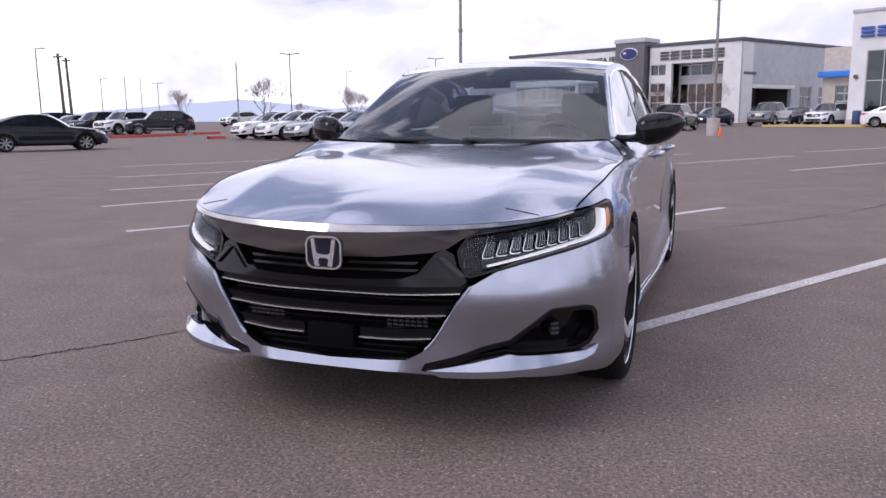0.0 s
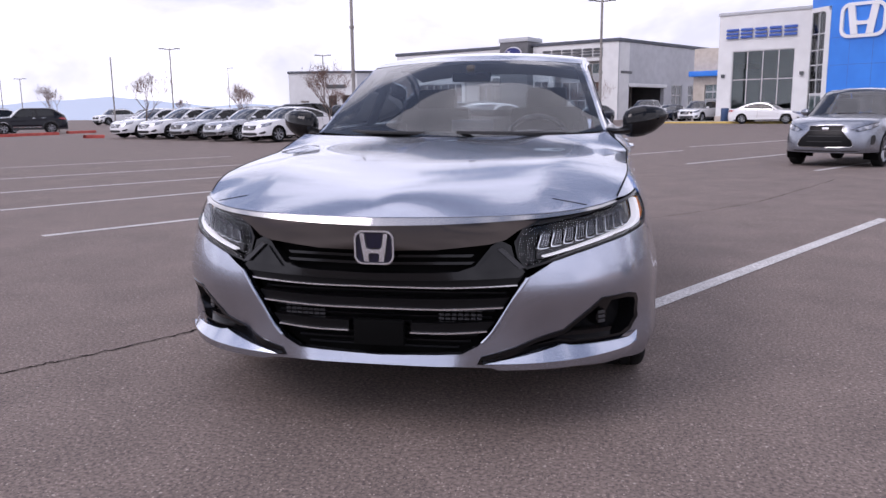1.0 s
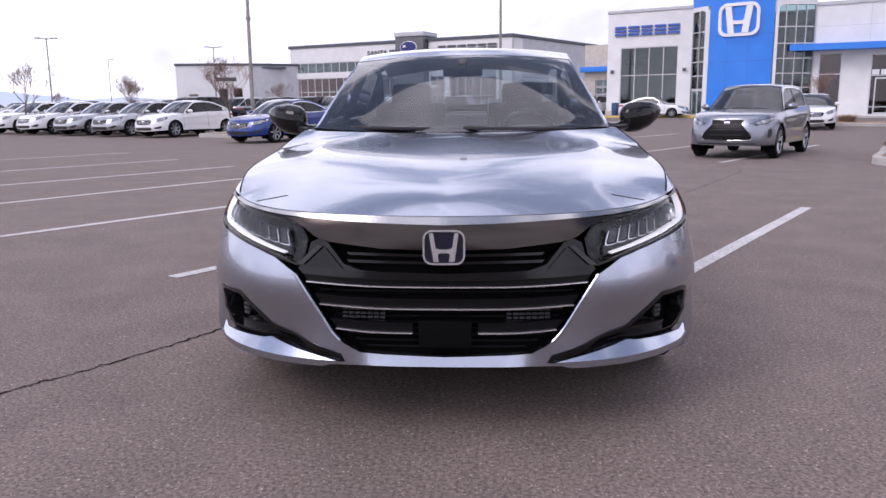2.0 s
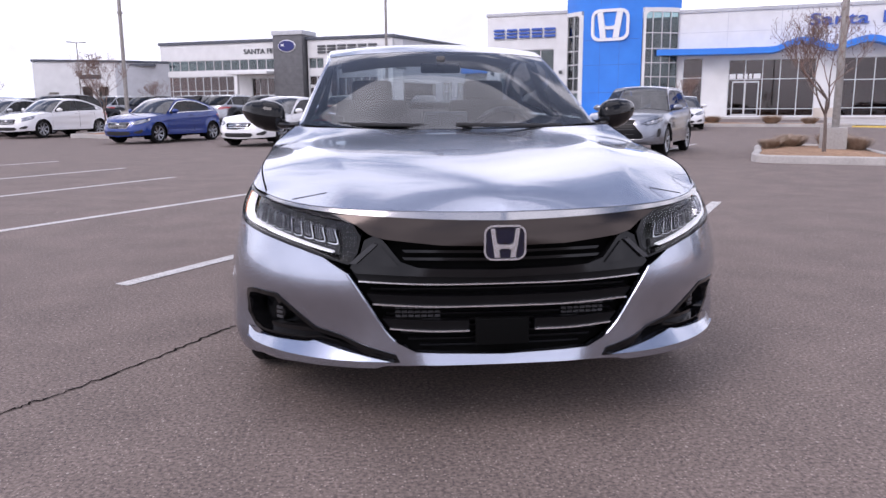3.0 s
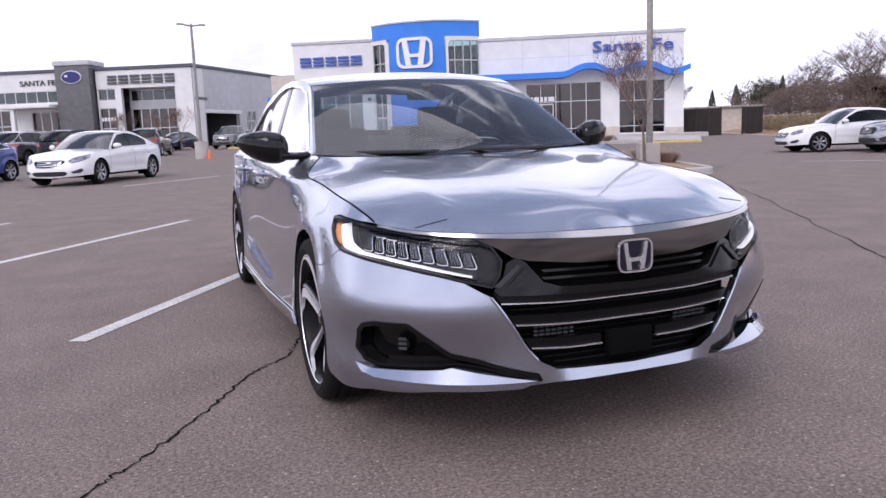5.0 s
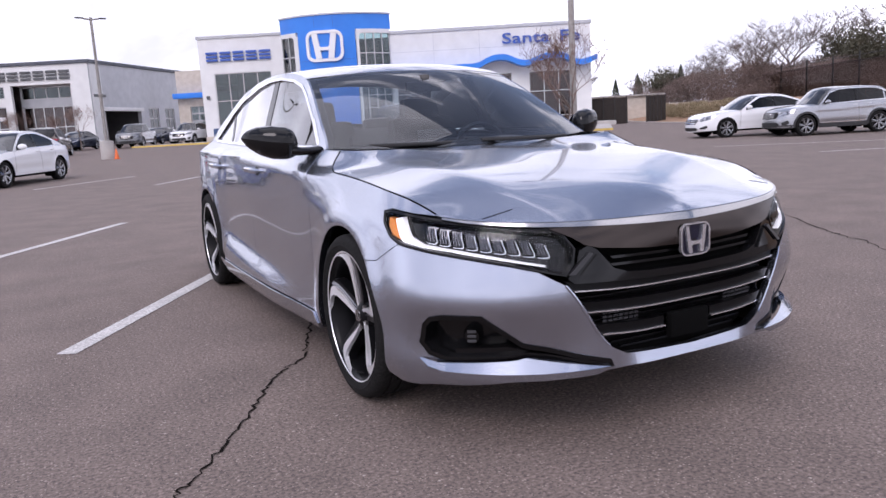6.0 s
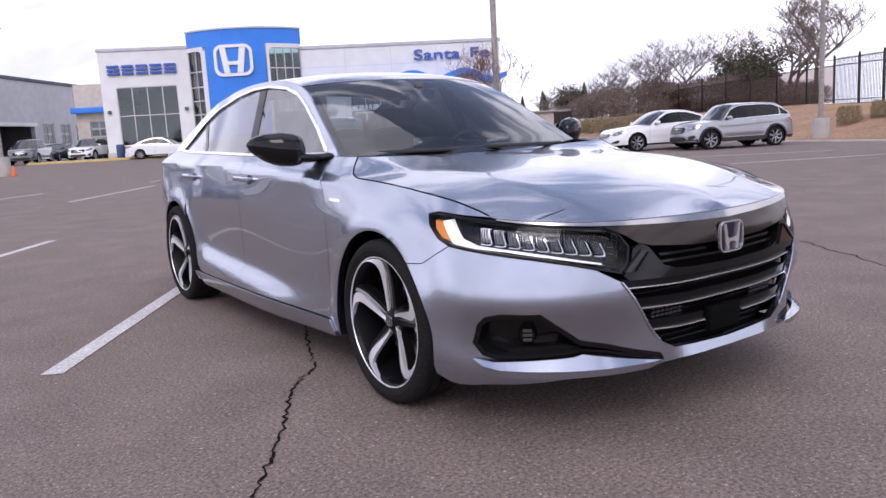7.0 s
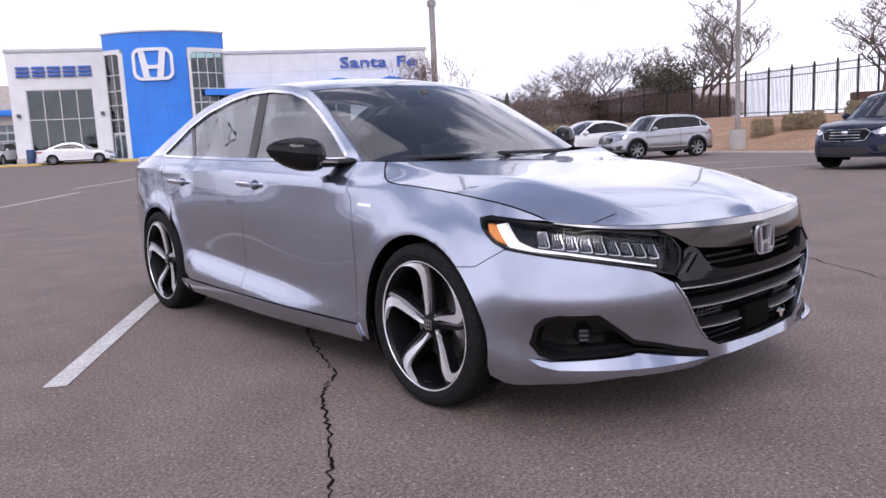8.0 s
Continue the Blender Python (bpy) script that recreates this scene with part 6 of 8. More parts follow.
    for u in (10.4, 14.0, 17.4):
        g.window(sw, u, u + 2.1, 0.9, 4.1, 2, 3, M["shop_glass"], 0.07)
    part("wall_sign", g.box(0.4, 2.4, 5.0, 5.25, -0.1, 0.0, 0.02), M["sign_grey"], sw)
    kids.append(part("roof", f.box(-27.3, -0.3, 7.6, 7.8, 0.5, 16), M["roof_dark"]))
    kids.append(part("back_wall", f.box(-27.3, -2.0, z0, 7.6, 8.0, 8.3), M["room_wall"]))
    kids.append(part("room_floor", f.box(-27.3, -2.0, z0 + 0.1, z0 + 0.3, 0.5, 8.0), M["room_floor"]))
    kids.append(part("mid_floor", f.box(-27.3, -13.3, 4.75, 5.1, 0.5, 8.0), M["room_wall"]))
    kids.append(part("end_wall", f.box(-27.6, -27.25, z0, 8.0, 0.4, 16), pw))
    for ob in kids:
        ob.parent = b
        ob.matrix_parent_inverse = inv
    sign_text(f, "SANTA FE", -16.94, -13.4, 6.85, 0.5, -0.05, M["sign_grey"], "dark grey raised lettering on the pale showroom wall")


def far_hall():
    f = Facade(-34.5, 82.0, 8.0)
    b = part("warehouse", f.wall(0, 8.0, 0.1, 6.1, [(1.3, 2.3, 1.0, 3.0), (4.6, 5.6, 1.0, 3.6), (6.2, 7.2, 1.0, 3.6)], 0, 0.4), M["white_wall"])
    tagged(b, "low pale warehouse far across the lot", "building")
    g = Facade(*f.p(8.0, 0)[:2], 24.0)
    part("side_wall", g.box(0, 9.0, 0.1, 6.1, 0, 0.4), M["grey_wall"], b)
    part("roof_edge", f.box(-0.1, 8.1, 6.1, 6.35, -0.1, 0.5), M["roof_dark"], b)
    part("roof_edge", g.box(0, 9.1, 6.1, 6.35, -0.1, 0.5), M["roof_dark"], b)
    part("inside", f.box(0.2, 7.9, 0.1, 6.0, 3.0, 3.2), M["room_wall"], b)
    part("roof", f.box(0, 12.0, 5.8, 6.0, 0.4, 9.0), M["roof_dark"], b)
    part("wall_sign", f.box(4.4, 6.6, 4.4, 4.8, -0.1, 0.0), M["sign_grey"], b)
    part("back", f.box(0, 12.0, 0.1, 5.8, 9.0, 9.3), M["room_wall"], b)


blue_dealership()
grey_dealership()
far_hall()

# ---- parked vehicles ----
# front, back: overhangs; base: wheelbase; half: half width; sh: height of the shoulder at y (front axle at nought);
# hood: middle line of the bonnet; roof: height; cabin: y of windscreen foot, head, rear head, rear foot; r: wheel radius
# faces are (distance from the middle of the nose, height) outlines
SEDAN_FACE = dict(grille=[(0, 0.665), (0.40, 0.672), (0.47, 0.63), (0.36, 0.50), (0, 0.485)], lamp=[(0.50, 0.645), (0.66, 0.720), (0.90, 0.765), (1.20, 0.810), (1.14, 0.715), (0.88, 0.635), (0.62, 0.590)],
                  intake=[(0, 0.385), (0.42, 0.385), (0.50, 0.335), (0.40, 0.27), (0, 0.265)], fog=[(0.58, 0.37), (0.84, 0.455), (0.90, 0.40), (0.80, 0.335), (0.62, 0.325)])
SUV_FACE = dict(grille=[(0, 0.845), (0.44, 0.855), (0.54, 0.79), (0.44, 0.63), (0, 0.61)], lamp=[(0.52, 0.80), (0.70, 0.86), (0.98, 0.91), (1.22, 0.945), (1.16, 0.84), (0.90, 0.765), (0.64, 0.73)],
                intake=[(0, 0.505), (0.50, 0.505), (0.60, 0.43), (0.50, 0.345), (0, 0.34)], fog=[(0.68, 0.50), (0.90, 0.57), (0.96, 0.49), (0.86, 0.41), (0.70, 0.41)])
SPINDLE_FACE = dict(grille=[(0, 0.850), (0.36, 0.850), (0.325, 0.755), (0.50, 0.56), (0.545, 0.45), (0.50, 0.415), (0, 0.405)], lamp=[(0.47, 0.765), (0.70, 0.835), (1.00, 0.895), (1.18, 0.925), (1.12, 0.845), (0.88, 0.770), (0.62, 0.725)],
                    intake=[(0, 0.345), (0.62, 0.350), (0.66, 0.325), (0, 0.315)], fog=[(0.90, 0.64), (0.985, 0.67), (1.02, 0.56), (0.96, 0.47), (0.88, 0.47)])
CARS = {
    "sedan": dict(front=0.93, back=1.08, base=2.80, half=0.915, sh=[(-0.93, 0.675), (-0.70, 0.735), (-0.35, 0.815), (0.30, 0.885), (1.2, 0.935), (2.4, 0.965), (3.2, 0.985), (3.88, 0.95)],
                  hood=[(0.0, 0.70), (0.10, 0.765), (0.30, 0.825), (0.60, 0.875), (1.30, 0.955)], deck=1.03, roof=1.44, cabin=(0.42, 1.20, 2.20, 3.25), r=0.33, face=SEDAN_FACE, name="sedan"),
    "hatch": dict(front=0.88, back=0.76, base=2.70, half=0.895, sh=[(-0.88, 0.69), (-0.65, 0.755), (-0.35, 0.835), (0.25, 0.905), (1.2, 0.965), (2.4, 1.005), (3.0, 1.03), (3.46, 0.98)],
                  hood=[(0.0, 0.715), (0.10, 0.785), (0.30, 0.85), (0.60, 0.905), (1.25, 0.985)], deck=1.06, roof=1.465, cabin=(0.36, 1.08, 2.15, 3.24), r=0.325, face=SEDAN_FACE, name="hatchback"),
    "suv": dict(front=0.90, back=1.04, base=2.68, half=0.935, sh=[(-0.90, 0.86), (-0.66, 0.915), (-0.35, 0.965), (0.25, 1.025), (1.2, 1.065), (2.3, 1.105), (3.1, 1.13), (3.72, 1.08)],
                hood=[(0.0, 0.885), (0.10, 0.95), (0.30, 1.00), (0.60, 1.04), (1.25, 1.105)], deck=1.16, roof=1.66, cabin=(0.36, 1.02, 2.75, 3.56), r=0.365, face=SUV_FACE, name="sport_utility_vehicle"),
    "pickup": dict(front=0.95, back=1.15, base=3.18, half=0.97, sh=[(-0.95, 0.95), (-0.70, 1.01), (-0.35, 1.06), (0.25, 1.10), (1.2, 1.13), (2.2, 1.14), (3.4, 1.15), (4.33, 1.13)],
                   hood=[(0.0, 0.97), (0.10, 1.04), (0.30, 1.09), (0.60, 1.12), (1.25, 1.17)], deck=1.17, roof=1.78, cabin=(0.36, 1.02, 2.30, 2.62), r=0.38, face=SUV_FACE, name="pickup_truck"),
}


class Shell:
    """The skin of a parked car as a chart: s along its plan from the front axle, z up."""

    def __init__(self, k):
        self.k = k
        f, b, base, h = k["front"], k["back"], k["base"], k["half"]
        q = np.linspace(0, math.pi / 2, 200)
        x = np.concatenate((h * np.sin(q) ** (2 / 3.0), np.full(120, h), h * np.cos(q) ** (2 / 3.2)))
        y = np.concatenate((-f * np.cos(q) ** (2 / 3.0), np.linspace(0, base, 122)[1:-1], base + b * np.sin(q) ** (2 / 3.2)))
        run = np.concatenate(([0], np.cumsum(np.hypot(np.diff(x), np.diff(y)))))
        s = run - run[199]
        self.t = np.arange(s[0], s[-1], 0.012)
        self.x, self.y = np.interp(self.t, s, x), np.interp(self.t, s, y)
        for _ in range(10):
            for v in (self.x, self.y):
                v[1:-1] = (v[:-2] + 2 * v[1:-1] + v[2:]) / 4
        nx, ny = np.gradient(self.y), -np.gradient(self.x)
        n = np.hypot(nx, ny)
        self.nx, self.ny, self.s0, self.s1 = nx / n, ny / n, float(self.t[0]), float(self.t[-1])
        sh = np.array(smooth_line(k["sh"], 6))
        self.edge_z = np.interp(self.y, sh[:, 0], sh[:, 1])
        e = self.skin(self.t, self.edge_z, 0.0, 1)
        self.ex, self.ey, self.ez = e[:, 0], np.maximum.accumulate(e[:, 1] + 1e-6 * np.arange(len(e))) + k["base"] / 2, e[:, 2]

    def skin(self, s, z, out=0.0, side=-1):
        s, z = np.atleast_1d(np.asarray(s, float)), np.atleast_1d(np.asarray(z, float))
        k = self.k
        top = np.interp(s, self.t, self.edge_z)
        nose, tail = 1 - step(self.s0 + 0.7, self.s0 + 1.35, s), step(self.s1 - 1.2, self.s1 - 0.6, s)
        d = -0.10 * ramp(0.36 - z, 0.03) - 0.22 * ramp(z - (top - 0.10), 0.02) - 0.06 * ramp(z - 0.55, 0.05)
        d = d + 0.012 * np.exp(-((z - (top - 0.16)) / 0.035) ** 2) * (1 - nose) - 0.016 * np.exp(-((z - 0.44) / 0.07) ** 2) * step(0.3, 0.7, s) * (1 - step(k["base"] - 0.7, k["base"] - 0.3, s))
        d = d - nose * (0.30 * ramp(z - (top - 0.24), 0.03) + 0.25 * ramp(0.34 - z, 0.02)) - tail * (0.12 * ramp(z - 0.75, 0.04) + 0.35 * ramp(0.34 - z, 0.03))
        for c in (0.0, k["base"]):
            r = np.hypot(s - c, z - k["r"])
            d = d + 0.016 * np.exp(-((r - k["r"] - 0.045) / 0.06) ** 2) * step(0.10, 0.24, z)
        d = d + out
        return np.stack((side * (np.interp(s, self.t, self.x) + d * np.interp(s, self.t, self.nx)), np.interp(s, self.t, self.y) + d * np.interp(s, self.t, self.ny) - k["base"] / 2, z), 1)

    def edge(self, y):
        """Half width and height of the shoulder at y."""
        return np.interp(y, self.ey, self.ex), np.interp(y, self.ey, self.ez)

    def side(self, y, z, out=0.0, side=-1):
        """The band of the side windows."""
        y, z = np.atleast_1d(np.asarray(y, float)), np.atleast_1d(np.asarray(z, float))
        x, e = self.edge(y)
        return np.stack((side * (x - 0.035 - 0.40 * (z - e) + out), y - self.k["base"] / 2, z), 1)


def parked(kind, paint_mat, label, x, y, heading, group="parked vehicles", dark_trim=None, scale=1.0, face=None, bars="smoke_chrome", trim="gloss_black", spokes="car_lightgrey"):
    """A parked car of a kind, its nose towards heading (degrees, 0 along +x)."""
    k = CARS[kind]
    sh = Shell(k)
    base, r, roof = k["base"], k["r"], k["roof"]
    foot, head, rhead, rfoot = k["cabin"]
    car = thing(k["name"], label, "car", group)
    both, off = (-1, 1), base / 2
    lo = 0.20 if kind == "sedan" or kind == "hatch" else 0.27

    def arc_line(c, rad):
        return [(c + rad * math.cos(a), r + rad * math.sin(a)) for a in np.linspace(math.pi + 0.42, -0.42, 15)]
    crest = [(float(s), float(z)) for s, z in zip(sh.t[::12], sh.edge_z[::12])] + [(sh.s1, float(sh.edge_z[-1]))]
    low = [(sh.s0, lo + 0.02)] + [p for p in arc_line(0.0, r + 0.045) if p[1] > lo] + [p for p in arc_line(base, r + 0.045) if p[1] > lo] + [(sh.s1, lo + 0.10)]
    part("body", panel_mesh(low + crest[::-1], size=0.06, rim=0.0, gap=0.0, sides=both, edge_step=0.035, place=sh.skin), paint_mat, car)
    # bonnet and boot: crowned between the shoulders
    y0 = float(sh.ey[0])
    hd = np.array(smooth_line([(y0 + a, z) for a, z in k["hood"]], 6))
    hd[0, 1] = float(sh.ez[0])

    def crowned(ys, mid_z):
        rows = []
        for yy, zc in zip(ys, mid_z):
            ex, ez = sh.edge(yy)
            rows.append([(q * float(ex), yy - off, float(ez + (zc - ez) * (1 - abs(q) ** 2.6))) for q in np.linspace(-1, 1, 21)])
        bm = grid_mesh(rows)
        bmesh.ops.remove_doubles(bm, verts=bm.verts[:], dist=0.0004)
        return bm
    ys = y0 + (foot + 0.06 - y0) * np.linspace(0, 1, 18) ** 1.8
    part("bonnet", crowned(ys, np.interp(ys, hd[:, 0], hd[:, 1])), paint_mat, car)
    y1 = float(sh.ey[-1])
    ys = y1 + (rfoot - 0.05 - y1) * np.linspace(0, 1, 12) ** 1.8
    part("boot_lid", crowned(ys, np.interp(ys, (rfoot - 0.05, y1 - 0.12, y1), (k["deck"], k["deck"] - 0.02, float(sh.ez[-1])))), paint_mat, car)
    # greenhouse
    ef, er = float(sh.edge(foot + 0.14)[1]) + 0.012, float(sh.edge(rfoot - 0.04)[1]) + 0.012
    rail = np.array(smooth_line([(foot + 0.14, ef), (foot + 0.14 + 0.5 * (head + 0.10 - foot - 0.14), ef + 0.57 * (roof - 0.075 - ef)), (head + 0.10, roof - 0.075), (0.5 * (head + rhead) + 0.1, roof - 0.035), (rhead, roof - 0.075), (0.5 * (rhead + rfoot) - 0.02, er + 0.55 * (roof - 0.075 - er)), (rfoot - 0.04, er)], 6))
    re = sh.side(rail[:, 0], rail[:, 1], 0.0, 1)
    mid = np.array(smooth_line([(foot, float(hd[-1, 1])), (0.5 * (foot + head), 0.5 * (hd[-1, 1] + roof) + 0.03), (head, roof - 0.03), (0.5 * (head + rhead), roof), (rhead + 0.06, roof - 0.04), (0.5 * (rhead + rfoot) + 0.06, 0.5 * (roof + k["deck"]) + 0.02), (rfoot + 0.05, k["deck"])], 6))
    nq = len(rail) - 1

    def top(u0, u1, n, inset=0.0):
        rows = []
        for u in np.linspace(u0, u1, n):
            c = np.array([0.0] + [float(np.interp(u * (len(mid) - 1), np.arange(len(mid)), mid[:, a])) for a in (0, 1)]) - np.array((0, off, 0))
            e = np.array([float(np.interp(u * nq, np.arange(nq + 1), re[:, a])) for a in range(3)]) - np.array((inset, 0, 0))
            rows.append([tuple(np.array((q * e[0], *(c[1:] + (e[1:] - c[1:]) * abs(q) ** 2.4)))) for q in np.linspace(-1, 1, 15)])
        return grid_mesh(rows)
    face_out(part("windscreen", top(0.0, 0.325, 9, 0.02), M["car_screen"], car), (0, 0, 0.8))
    part("roof", top(0.325, 0.68, 9), paint_mat, car)
    face_out(part("rear_window", top(0.68, 1.0, 9, 0.02), M["car_glass"], car), (0, 0, 0.8))
    outline = [tuple(p) for p in rail] + [(float(v), float(sh.edge(v)[1]) + 0.002) for v in np.linspace(rfoot - 0.04, foot + 0.14, 16)]
    yy = np.linspace(foot + 0.2, rfoot - 0.1, 60)
    hi, lw = np.interp(yy, rail[:, 0], rail[:, 1]) - 0.062, sh.edge(yy)[1] + 0.022
    ok = yy[hi > lw + 0.03]
    ya, yc, bp = float(ok[0]), float(ok[-1]), 0.52 * float(ok[0]) + 0.48 * float(ok[-1])

    def pane(a, b):
        v = np.linspace(a, b, 9)
        return [(float(q), float(sh.edge(q)[1]) + 0.022) for q in v] + [(float(q), float(np.interp(q, rail[:, 0], rail[:, 1])) - 0.062) for q in v[::-1]]
    panes = [pane(ya, bp - 0.04), pane(bp + 0.04, yc - (0.42 if kind == "suv" else 0.24))]
    if kind == "suv":
        panes.append(pane(yc - 0.37, yc))
    for sd in both:
        part("pillar_frame", panel_mesh(outline, panes, rim=0.0, gap=0.0, sides=(sd,), size=0.09, edge_step=0.05, place=sh.side), paint_mat, car)
        for w_ in panes:
            face_out(part("side_window", panel_mesh(w_, out=-0.008, rim=0.0, gap=-0.004, sides=(sd,), size=0.12, edge_step=0.08, place=sh.side), M["car_glass"], car), (0, 0, 0.8))
        whole = pane(ya, yc)
        part("window_trim", panel_mesh(shrink(whole, -0.012), [shrink(whole, 0.004)], out=0.004, rim=0.0, gap=0.0, sides=(sd,), size=0.2, edge_step=0.06, place=sh.side), M[trim], car)
        part("door_pillar", panel_mesh([(bp - 0.042, float(sh.edge(bp)[1]) + 0.022), (bp + 0.042, float(sh.edge(bp)[1]) + 0.022), (bp + 0.042, float(np.interp(bp, rail[:, 0], rail[:, 1])) - 0.062), (bp - 0.042, float(np.interp(bp, rail[:, 0], rail[:, 1])) - 0.062)], out=0.003, rim=0.0, gap=0.0, sides=(sd,), size=0.2, edge_step=0.1, place=sh.side), M["gloss_black"], car)

    # nose and tail
    fc = face or k["face"]

    def on_nose(pts, out, sides, mat, name, parent, label_="", rim=0.02):
        return part(name, panel_mesh([(sh.s0 + a, z) for a, z in pts], out=out, rim=rim, gap=0.0, sides=sides, size=0.08, edge_step=0.04, place=sh.skin), mat, parent, label_)
    gr = on_nose(fc["grille"], 0.004, both, M["satin_black"], "grille", car, rim=0.0)
    ge = np.array([p for p in densify(fc["grille"], 0.04) if p[0] > 0.015])
    for sd in both:
        g = sh.skin(sh.s0 + ge[:, 0], ge[:, 1], 0.008, sd)
        part("grille_edge", tube([tuple(q) for q in g], 0.010, 5), M[bars], gr)
    gz = [z for a, z in fc["grille"]]
    for q in (0.25, 0.5, 0.75):
        z = min(gz) + (max(gz) - min(gz)) * q
        wide = 0.34
        on_nose([(0, z), (wide, z + 0.004), (wide, z + 0.018), (0, z + 0.014)], 0.010, both, M[bars] if face is not SPINDLE_FACE else M["dark_plastic"], "grille_bar", gr, rim=0.0)
    part("nose_badge", box((0, float(sh.skin(sh.s0, max(gz) - 0.07)[0][1]) - 0.012, max(gz) - 0.07), (0.13, 0.02, 0.075), 0.012), M["chrome"], gr)
    on_nose(fc["intake"], 0.004, both, M["dark_plastic"], "lower_intake", car, rim=0.0)
    for sd in both:
        hl = on_nose(fc["lamp"], 0.003, (sd,), M["gloss_black"], "headlight", car, rim=0.0)
        inner = shrink(fc["lamp"], 0.010)
        on_nose(inner, 0.006, (sd,), M["headlamp"], "lamp_lens", hl, rim=0.0)
        on_nose(fc["fog"], 0.004, (sd,), M["dark_plastic"], "fog_vent", car, rim=0.0)
        ez1 = float(sh.edge_z[-1])
        part("tail_light", panel_mesh([(sh.s1 - 0.42, ez1 - 0.20), (sh.s1 - 0.45, ez1 - 0.06), (sh.s1 - 0.9, ez1 - 0.04), (sh.s1 - 1.22, ez1 - 0.07), (sh.s1 - 0.95, ez1 - 0.17)], out=0.006, rim=0.02, gap=0.0, sides=(sd,), size=0.1, edge_step=0.05, place=sh.skin), M["tail_red"], car)
        # door seams, handles, mirrors
        for q, bend_ in ((foot + 0.10, -0.04), (bp, 0.01), (min(yc - 0.05, base - r + 0.08), 0.06)):
            zt_ = float(sh.edge(q)[1]) - 0.01
            zl_ = 0.36 if q < base - r - 0.1 else r + 0.36
            part("door_seam", panel_mesh([(q - 0.004, zt_), (q + 0.004, zt_), (q + bend_ + 0.004, zl_), (q + bend_ - 0.004, zl_)], out=0.0015, rim=0.0, gap=0.0, sides=(sd,), size=0.3, edge_step=0.06, place=sh.skin), M["void"], car)
        for q in (bp - 0.14, min(yc - 0.05, base - r + 0.08) - 0.12):
            zt_ = float(sh.edge(q)[1]) - 0.085
            p = sh.skin(np.linspace(q - 0.10, q + 0.10, 5), np.full(5, zt_), 0.022, sd)
            part("door_handle", tube([tuple(v) for v in p], [0.008, 0.014, 0.015, 0.014, 0.008], 6), M["chrome"] if dark_trim else paint_mat, car)
        mx, mz = sh.edge(foot + 0.36)
        rows = []
        for u in np.linspace(0, 1, 8):
            hh = 0.075 * math.sin(math.pi * (0.18 + 0.80 * u)) ** 0.6
            ring = [(sd * (float(mx) + 0.01 + 0.20 * u), foot + 0.36 - off + 0.05 * u + (0.07 if math.cos(a) < 0 else 0.035) * math.cos(a) * hh / 0.075, float(mz) + 0.085 + hh * math.sin(a)) for a in np.linspace(0, 2 * math.pi, 13)[:-1]]
            rows.append(ring + [ring[0]])
        mb = grid_mesh(rows)
        bmesh.ops.remove_doubles(mb, verts=mb.verts[:], dist=0.0004)
        bmesh.ops.holes_fill(mb, edges=[e for e in mb.edges if e.is_boundary])
        mr = part("door_mirror", mb, paint_mat, car)
        part("mirror_arm", tube([(sd * (float(mx) - 0.05), foot + 0.34 - off, float(mz) + 0.02), (sd * (float(mx) + 0.06), foot + 0.36 - off, float(mz) + 0.035)], 0.026, 6), M["gloss_black"], mr)
        for c in (0.0, base):
            wh = part("wheel", lathe([(r * 0.70, 0.08), (r * 0.74, 0.10), (r * 0.9, 0.108), (r * 0.985, 0.09), (r, 0.05), (r, -0.08), (r * 0.9, -0.1), (r * 0.6, -0.1)], "x", 32), M["rubber"], car)
            wh.location = (sd * (k["half"] - 0.118), c - off, r)
            rim = part("rim", lathe([(r * 0.72, 0.085), (r * 0.66, 0.06), (r * 0.60, 0.01), (0.02, 0.005)], "x", 28), M["wheel_black"], wh)
            for n in range(7):
                q = 2 * math.pi * n / 7 + 0.3
                bm = bmesh.new()
                for dq in (-0.12, 0.12):
                    add_tube(bm, [(0.062, 0.03 * math.cos(q), 0.03 * math.sin(q)), (0.088, r * 0.70 * math.cos(q + dq), r * 0.70 * math.sin(q + dq))], [0.018, 0.013], 5)
                part("spoke", bm, M[spokes], rim)
            part("rim_edge", lathe([(r * 0.735, 0.090), (r * 0.72, 0.097), (r * 0.68, 0.080)], "x", 28), M[spokes], rim)
            if sd < 0:
                wh.rotation_euler = (0, 0, math.pi)
            lw_ = [[(sd * (k["half"] - 0.03 - 0.28 * j / 2), c - off + (r + 0.075) * math.cos(a), r + (r + 0.075) * math.sin(a)) for j in range(3)] for a in np.linspace(-0.5, math.pi + 0.5, 12)]
            part("arch_liner", grid_mesh(lw_), M["void"], car)
            if dark_trim:
                ring = [p for p in arc_line(c, r + 0.044) if p[1] > lo] + [p for p in arc_line(c, r + 0.115) if p[1] > lo][::-1]
                part("arch_trim", panel_mesh(ring, out=0.007, rim=0.015, gap=0.0, sides=(sd,), size=0.2, edge_step=0.05, place=sh.skin), M["dark_plastic"], car)
        if dark_trim:
            part("sill_trim", panel_mesh([(r + 0.10, lo), (base - r - 0.10, lo), (base - r - 0.11, lo + 0.15), (r + 0.11, lo + 0.15)], out=0.010, rim=0.02, gap=0.0, sides=(sd,), size=0.15, edge_step=0.1, place=sh.skin), M["dark_plastic"], car)
            part("sill_strip", panel_mesh([(r + 0.20, lo + 0.16), (base - r - 0.16, lo + 0.16), (base - r - 0.16, lo + 0.185), (r + 0.20, lo + 0.185)], out=0.008, rim=0.01, gap=0.0, sides=(sd,), size=0.3, edge_step=0.1, place=sh.skin), M["chrome"], car)
            if dark_trim != "rails":
                continue
